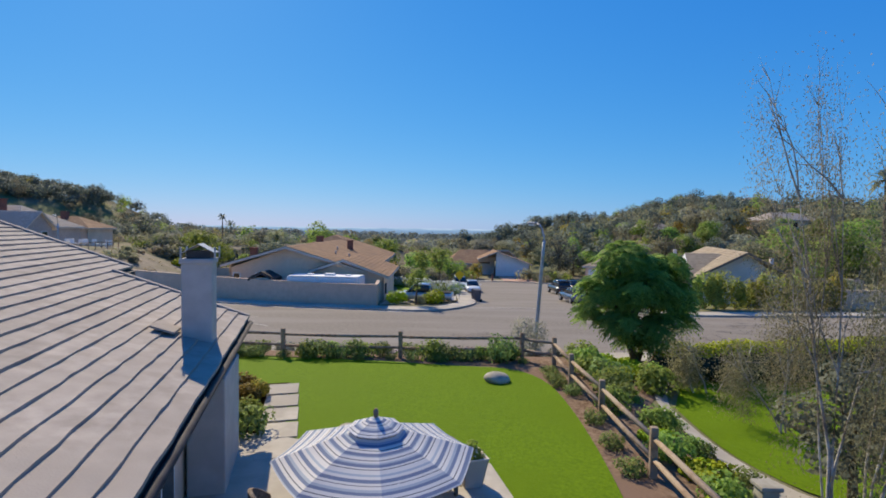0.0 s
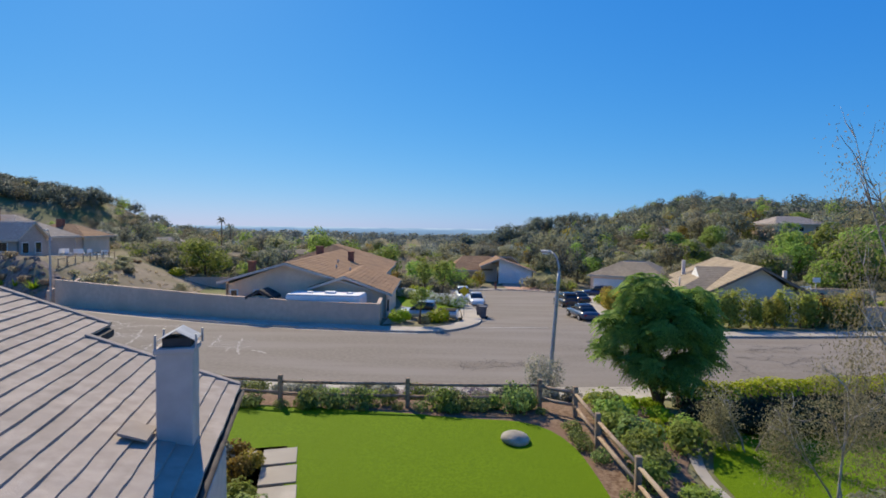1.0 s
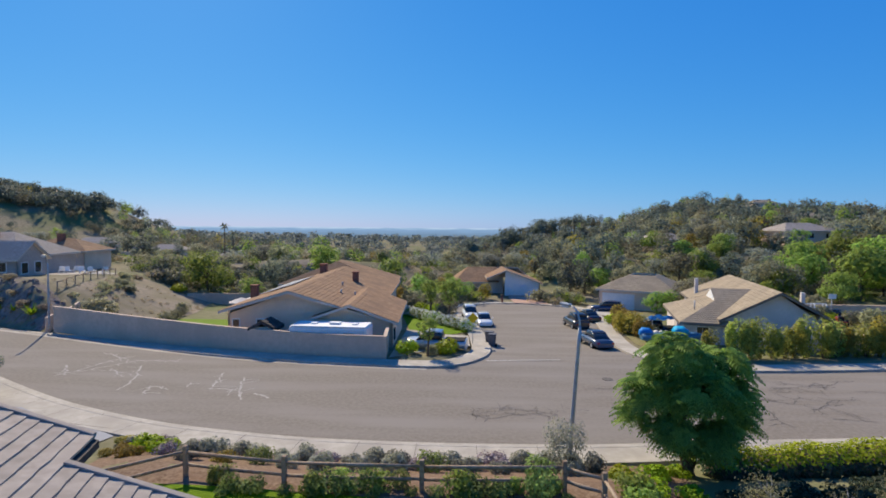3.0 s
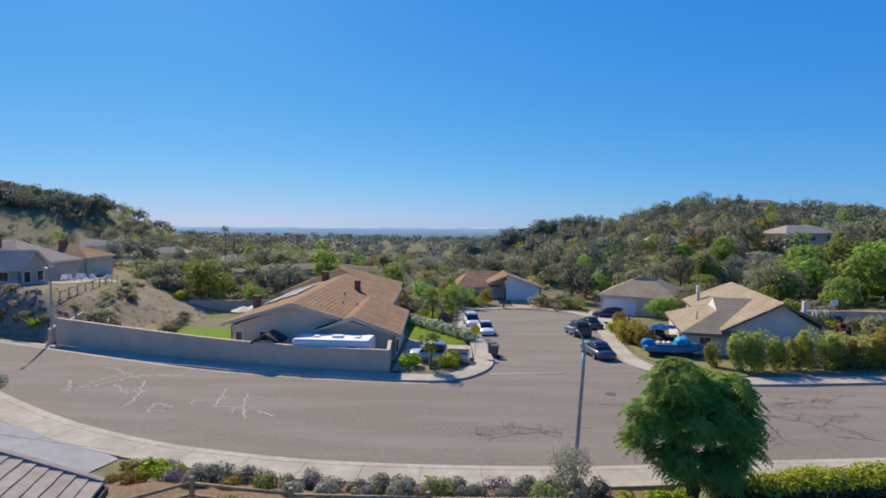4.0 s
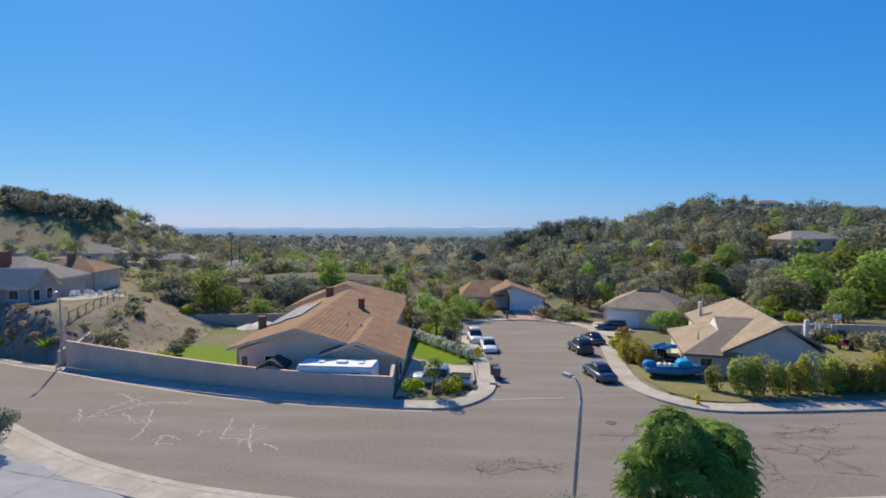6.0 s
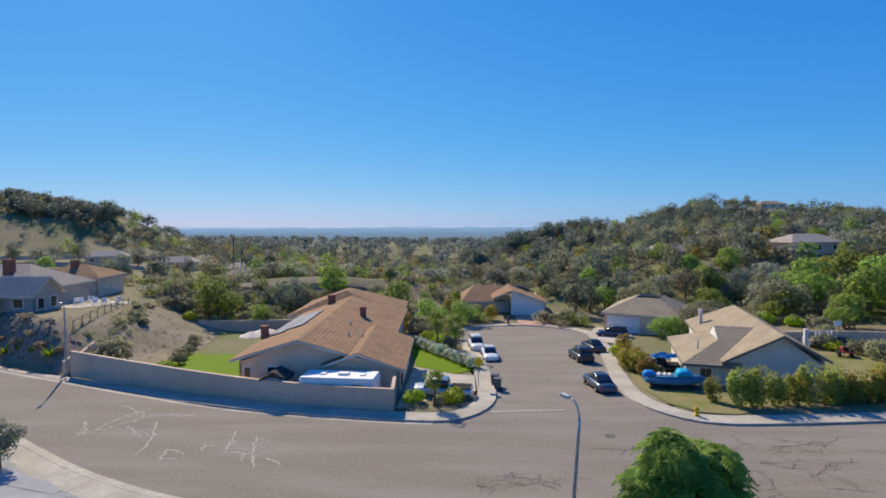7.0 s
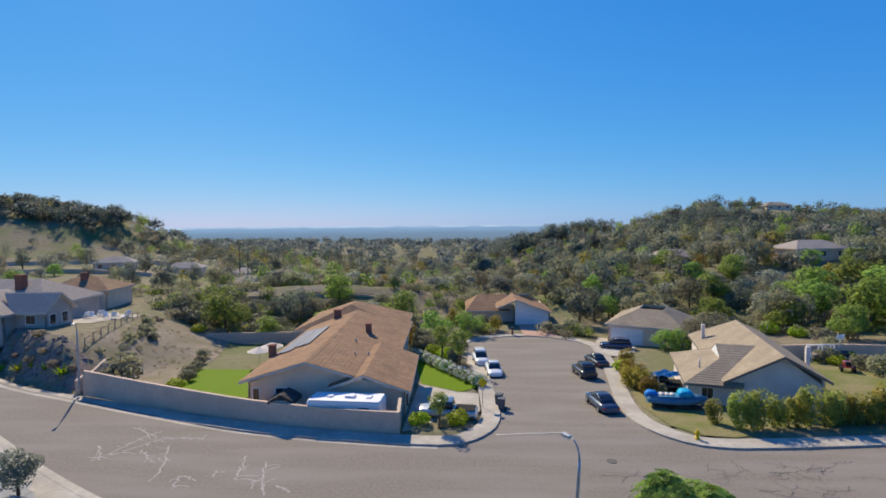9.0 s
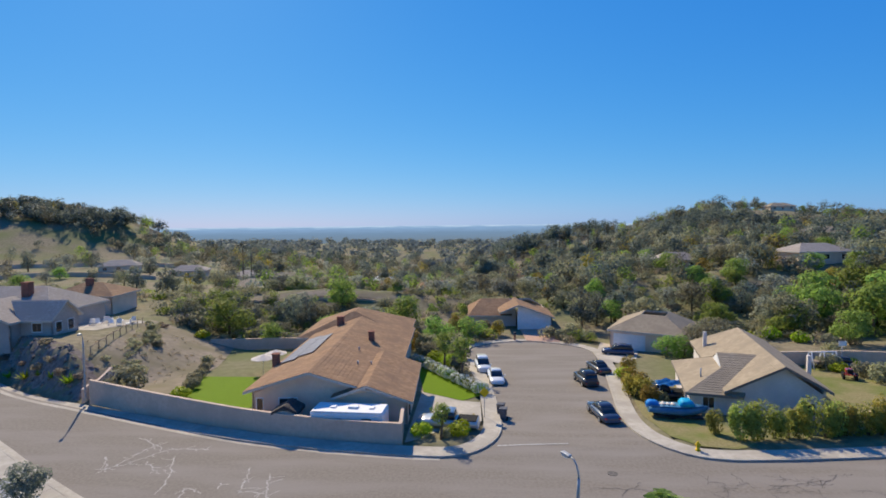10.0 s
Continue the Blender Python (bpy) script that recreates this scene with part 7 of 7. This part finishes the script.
part("deck", shell([(-2.5, 0.7, 0.8, 0.95), (0, 0.8, 0.85, 0.98), (1.6, 0.6, 0.9, 1.04), (2.5, 0.2, 0.98, 1.06)], 12), HULL, bt)
for jx, jw in ((-1.3, 0.3), (-0.8, 0.22), (-0.35, 0.28)):
    part("bundle", shell([(jx - jw, 0.1, 0.92, 1.0), (jx, 0.5, 0.9, 1.15), (jx + jw, 0.15, 0.92, 1.02)], 10, 2.2), TRIM, bt)
part("cover", shell([(0.2, 0.5, 0.9, 1.3), (0.5, 0.75, 0.9, 1.6), (1.2, 0.75, 0.9, 1.62), (1.6, 0.5, 0.9, 1.3)], 12, 3), CYAN, bt, "bright cyan cover over the windscreen")
part("motor_cover", shell([(-2.9, 0.3, 0.6, 1.1), (-2.6, 0.5, 0.6, 1.35), (-1.9, 0.5, 0.7, 1.3), (-1.7, 0.3, 0.8, 1.1)], 12, 2.5), TARP, bt, "dark blue motor cover")
part("trailer", nbox(-2.2, 2.4, -0.7, 0.7, -0.12, 0.02), DARKTRIM, bt)
for s in (-1, 1):
    part("wheel", tube(bmesh.new(), [(-0.6, s * 0.75, -0.05), (-0.6, s * 0.95, -0.05)], [0.28, 0.28], 14), RUBBER, bt)
tp = thing("tarpaulin_shelter", "blue tarpaulin stretched over thin poles", "shelter", m=pose(18.9, 51.4, gz(18.9, 51.4), 0, 0, -8))
bm = bmesh.new()
N = 9
gr = [[bm.verts.new((-1.3 + 2.6 * i / N, -0.95 + 1.9 * j / N, 1.85 + 0.15 * math.sin(i * 1.3) * math.cos(j) - 0.12 * (abs(i - 4.5) / 4.5) ** 2)) for j in range(N + 1)] for i in range(N + 1)]
for i in range(N):
    for j in range(N):
        bm.faces.new((gr[i][j], gr[i + 1][j], gr[i + 1][j + 1], gr[i][j + 1]))
bmesh.ops.solidify(bm, geom=bm.faces[:], thickness=0.02)
part("sheet", bm, TARP, tp)
for sx in (-1.2, 1.2):
    for sy in (-0.85, 0.85):
        part("pole", tube(bmesh.new(), [(sx, sy, 0), (sx, sy, 1.75)], [0.025, 0.025], 6), GALV, tp)

# ---- cracks and worn marks in the asphalt ----
WHITE_CRACKS = [
    [(-25.1, 35.1), (-24.4, 36.6), (-24.1, 38.7), (-23.2, 40.0)], [(-22.9, 36.7), (-20.8, 35.1)], [(-24.3, 36.0), (-23.4, 37.1), (-22.4, 38.7), (-19.4, 38.8)],
    [(-21.3, 37.6), (-20.0, 35.0), (-19.5, 33.0)], [(-17.6, 31.7), (-18.1, 33.4), (-16.7, 32.7)], [(-14.4, 32.8), (-14.6, 33.8), (-15.0, 36.1)], [(-14.5, 33.0), (-12.6, 32.8)],
    [(-11.9, 31.3), (-12.7, 33.0), (-13.4, 35.3)], [(-11.6, 32.3), (-10.5, 31.6)], [(-15.9, 33.2), (-16.1, 34.0)], [(-26.2, 37.4), (-24.6, 35.2)], [(-26.4, 41.0), (-23.1, 39.0)]]
DARK_CRACKS = [
    [(0.0, 29.8), (1.5, 29.1), (3.8, 30.0), (4.8, 29.1)], [(0.5, 30.8), (0.7, 28.9)], [(1.6, 30.5), (3.2, 30.5)], [(3.9, 30.3), (4.9, 29.7)], [(5.4, 30.7), (6.6, 30.4)],
    [(16.2, 31.8), (15.6, 29.5), (15.9, 28.6)], [(16.6, 32.5), (18.0, 32.0), (19.1, 33.3)], [(18.5, 31.8), (18.7, 30.5)], [(18.5, 34.6), (20.3, 34.9), (22.7, 35.6)],
    [(18.9, 31.2), (20.5, 32.6), (22.1, 32.7)], [(11.5, 33.9), (8.1, 34.2)]]


def crack_line(pts, r, wobble, step=0.25):
    out = []
    for (x0, y0), (x1, y1) in zip(pts, pts[1:]):
        n = max(2, int(math.hypot(x1 - x0, y1 - y0) / step))
        for i in range(n):
            t = i / n
            out.append((x0 + (x1 - x0) * t + r.uniform(-wobble, wobble), y0 + (y1 - y0) * t + r.uniform(-wobble, wobble)))
    out.append(pts[-1])
    return out


cr_r = random.Random(4)


def crack(pts, w, material, label, branch):
    ln = crack_line(pts, cr_r, 0.12)
    bm = stroke("crack", ln, w, material, label, "crack")
    ob = tagged(part("road_crack", bm, material), label, "crack", "cracks in the street", "structure")
    for i in range(2, len(ln) - 1, branch):
        a = cr_r.uniform(0, 6.28)
        q = cr_r.uniform(0.4, 1.1)
        sub = crack_line([ln[i], (ln[i][0] + q * math.cos(a), ln[i][1] + q * math.sin(a))], cr_r, 0.06)
        part("branch", stroke("crack", sub, w * 0.6, material, label, "crack", 0.021), material, ob)


for p in WHITE_CRACKS:
    crack(p, 0.10, SEAL, "pale sealed crack in the asphalt", 3)
for p in DARK_CRACKS:
    crack(p, 0.065 if p[0][0] > 10 else 0.04, CRACK, "dark open crack in the asphalt", 2)
for i in range(34):
    x, y = cr_r.uniform(0.2, 5.5), cr_r.uniform(28.9, 30.8)
    a = cr_r.choice((0.1, 1.4, 0.3, 1.7)) + cr_r.uniform(-0.3, 0.3)
    q = cr_r.uniform(0.3, 0.8)
    crack([(x, y), (x + q * math.cos(a), y + q * math.sin(a))], 0.028, CRACK, "dark fine crack in the asphalt", 9)
for i in range(30):
    x = cr_r.uniform(14.5, 30)
    y = float(np.interp(x, near_x, near_y)) + cr_r.uniform(2.2, 8.6)
    a = cr_r.choice((0.12, 0.15, 1.3, 1.9)) + cr_r.uniform(-0.35, 0.35)
    q = cr_r.uniform(0.7, 2.0)
    crack([(x, y), (x + q * math.cos(a), y + q * math.sin(a))], 0.05, CRACK, "dark branching crack in the asphalt", 3)
tagged(part("stop_line", stroke("line", [(1.9, 40.0), (4.5, 40.3), (7.2, 40.5)], 0.16, LINE, "", "", 0.024), LINE), "worn pale line across the side street", "road marking", kind="structure")
# drainage manhole
mh = bmesh.new()
bmesh.ops.create_cone(mh, cap_ends=True, segments=24, radius1=0.33, radius2=0.33, depth=0.02, matrix=Matrix.Translation((9.2, 36.0, 0.02)))
tagged(part("manhole_cover", mh, CRACK), "dark round manhole cover in the street", "manhole", kind="structure")

# ---- things in the yards ----
def patio_umbrella(x, y, z, r, label):
    t = thing("parasol", label, "parasol", m=pose(x, y, z))
    part("pole", tube(bmesh.new(), [(0, 0, 0), (0, 0, 2.3)], [0.03, 0.03], 8), WHITE, t)
    bm = bmesh.new()
    bmesh.ops.create_cone(bm, cap_ends=False, segments=8, radius1=r, radius2=0.03, depth=0.5, matrix=Matrix.Translation((0, 0, 2.15)))
    bmesh.ops.solidify(bm, geom=bm.faces[:], thickness=0.02)
    part("canopy", bm, TRIM, t)
    return t


patio_umbrella(-24.6, 61.5, gz(-24.6, 61.5), 1.4, "cream patio parasol in the back yard")
patio_umbrella(-24.2, 64.5, gz(-24.2, 64.5), 1.4, "cream patio parasol near the back wall")
lounge = thing("garden_chair", "white plastic garden chair on the terrace", "chair", "terrace chairs")
part("seat", nbox(-0.28, 0.28, -0.28, 0.28, 0.38, 0.44, bevel=0.02), WHITE, lounge)
part("backrest", nbox(-0.28, 0.28, 0.24, 0.3, 0.44, 0.95, bevel=0.02), WHITE, lounge)
for sx in (-0.25, 0.25):
    for sy in (-0.25, 0.25):
        part("leg", nbox(sx - 0.02, sx + 0.02, sy - 0.02, sy + 0.02, 0, 0.4), WHITE, lounge)
for i in range(9):
    x, y = -53 + (i % 5) * 1.3 + vr.uniform(-0.3, 0.3), 71 + (i // 5) * 2.6 + vr.uniform(-0.5, 0.5)
    plant(lounge, x, y, 1.1, vr.uniform(0, 360))
sheet("terrace", [(-57, 66), (-48.5, 66), (-47.8, 76), (-57, 77.5)], lambda x, y: gz(x, y) + 0.06, CONCRETE, "pale paved terrace beside the raised house", "terrace", 1.5)
for i in range(9):
    f = i / 8
    x, y = -41.5 - 6.0 * f, 56 + 18 * f
    p = tagged(part("fence_post", nbox(-0.04, 0.04, -0.04, 0.04, -0.2, 1.0), TIMBER), "thin timber post of the terrace fence", "fence post", "terrace fence")
    p.matrix_basis = pose(x, y, gz(x, y))
part_fence = [(-41.5 - 6.0 * i / 8, 56 + 18 * i / 8) for i in range(9)]
for a, b in zip(part_fence, part_fence[1:]):
    rail(a, b, 0.9, 0.9)
# swing frame, red garden tractor and hoop in the side yard
sw = thing("swing_frame", "white timber swing frame in the yard", "swing frame", m=pose(41.9, 65.2, gz(41.9, 65.2), 0, 0, 5))
for sx in (-1.5, 0.0, 1.5):
    for sy in (-0.7, 0.7):
        part("leg", tube(bmesh.new(), [(sx, sy, 0), (sx, sy * 0.3, 2.1)], [0.06, 0.06], 6), WHITE, sw)
part("beam", tube(bmesh.new(), [(-1.7, 0, 2.1), (1.7, 0, 2.1)], [0.07, 0.07], 6), WHITE, sw)
part("platform", nbox(-1.5, 0, -0.5, 0.5, 1.0, 1.08), TIMBER, sw)
RED = paint("red_enamel", (0.45, 0.05, 0.03))
tc = thing("garden_tractor", "small red garden tractor on the grass", "tractor", m=pose(41.6, 60.4, gz(41.6, 60.4), 0, 0, 60))
part("bonnet", nbox(0, 1.1, -0.35, 0.35, 0.5, 1.0, bevel=0.06), RED, tc)
part("seat", nbox(-0.7, -0.2, -0.25, 0.25, 0.7, 1.2, bevel=0.06), RUBBER, tc)
part("mudguard", nbox(-0.9, -0.1, -0.6, 0.6, 0.6, 0.75, bevel=0.05), RED, tc)
for sx, r in ((-0.5, 0.45), (0.8, 0.3)):
    for sy in (-1, 1):
        part("wheel", tube(bmesh.new(), [(sx, sy * 0.45, r), (sx, sy * 0.65, r)], [r, r], 12), RUBBER, tc)
hp = thing("basketball_hoop", "pale basketball hoop on a pole", "hoop", m=pose(44.9, 66.3, gz(44.9, 66.3), 0, 0, 0))
part("pole", tube(bmesh.new(), [(0, 0, 0), (0, 0, 3.0)], [0.05, 0.05], 8), GALV, hp)
part("backboard", nbox(-0.45, 0.45, -0.1, -0.06, 2.6, 3.2), WHITE, hp)
# driveway slabs before the far garage, and the next drive
sheet("garage_drive", [(9.0, 84.6), (14.2, 83.2), (14.4, 93.2), (8.8, 93.2)], lambda x, y: gz(x, y) + 0.09, mat("salmon_paving", (0.42, 0.27, 0.20), (0.52, 0.34, 0.26), 4.0, 0.9, 0.3, 30), "salmon brick driveway before the garage", "driveway", 2.0)
sheet("side_drive", [(16.9, 70), (18.3, 77), (20.5, 83.5), (24.2, 77.0), (21.8, 70.5), (19, 68)], lambda x, y: gz(x, y) + 0.06, CONCRETE, "pale concrete driveway", "driveway", 2.0)

# joints of the driveway, kerb joints
for a, b in (((-16.4, 22.0), (-30.5, 22.4)), ((-16.0, 26.8), (-29.0, 29.6)), ((-20.5, 28.6), (-20.8, 15)), ((-25.5, 31.0), (-25.8, 15))):
    jn = bmesh.new()
    n = 14
    pts = [(a[0] + (b[0] - a[0]) * i / n, a[1] + (b[1] - a[1]) * i / n) for i in range(n + 1)]
    loft(jn, pts, offset_line(pts, 0.03), lambda x, y: gz(x, y) + 0.05, None, 1)
    tagged(part("driveway_joint", jn, CRACK), "dark joint between driveway slabs", "joint", "driveway joints", "structure")
for k in range(0, len(near_line) - 1, 2):
    p = near_line[k]
    if not -32 < p[0] < 30:
        continue
    q = offset_line(near_line, -1.55)[k]
    jn = bmesh.new()
    loft(jn, [p, q], [(p[0] + 0.02, p[1]), (q[0] + 0.02, q[1])], lambda x, y: 0.1545, None, 1)
    tagged(part("pavement_joint", jn, CRACK), "thin dark joint across the pavement", "joint", "pavement joints", "structure")
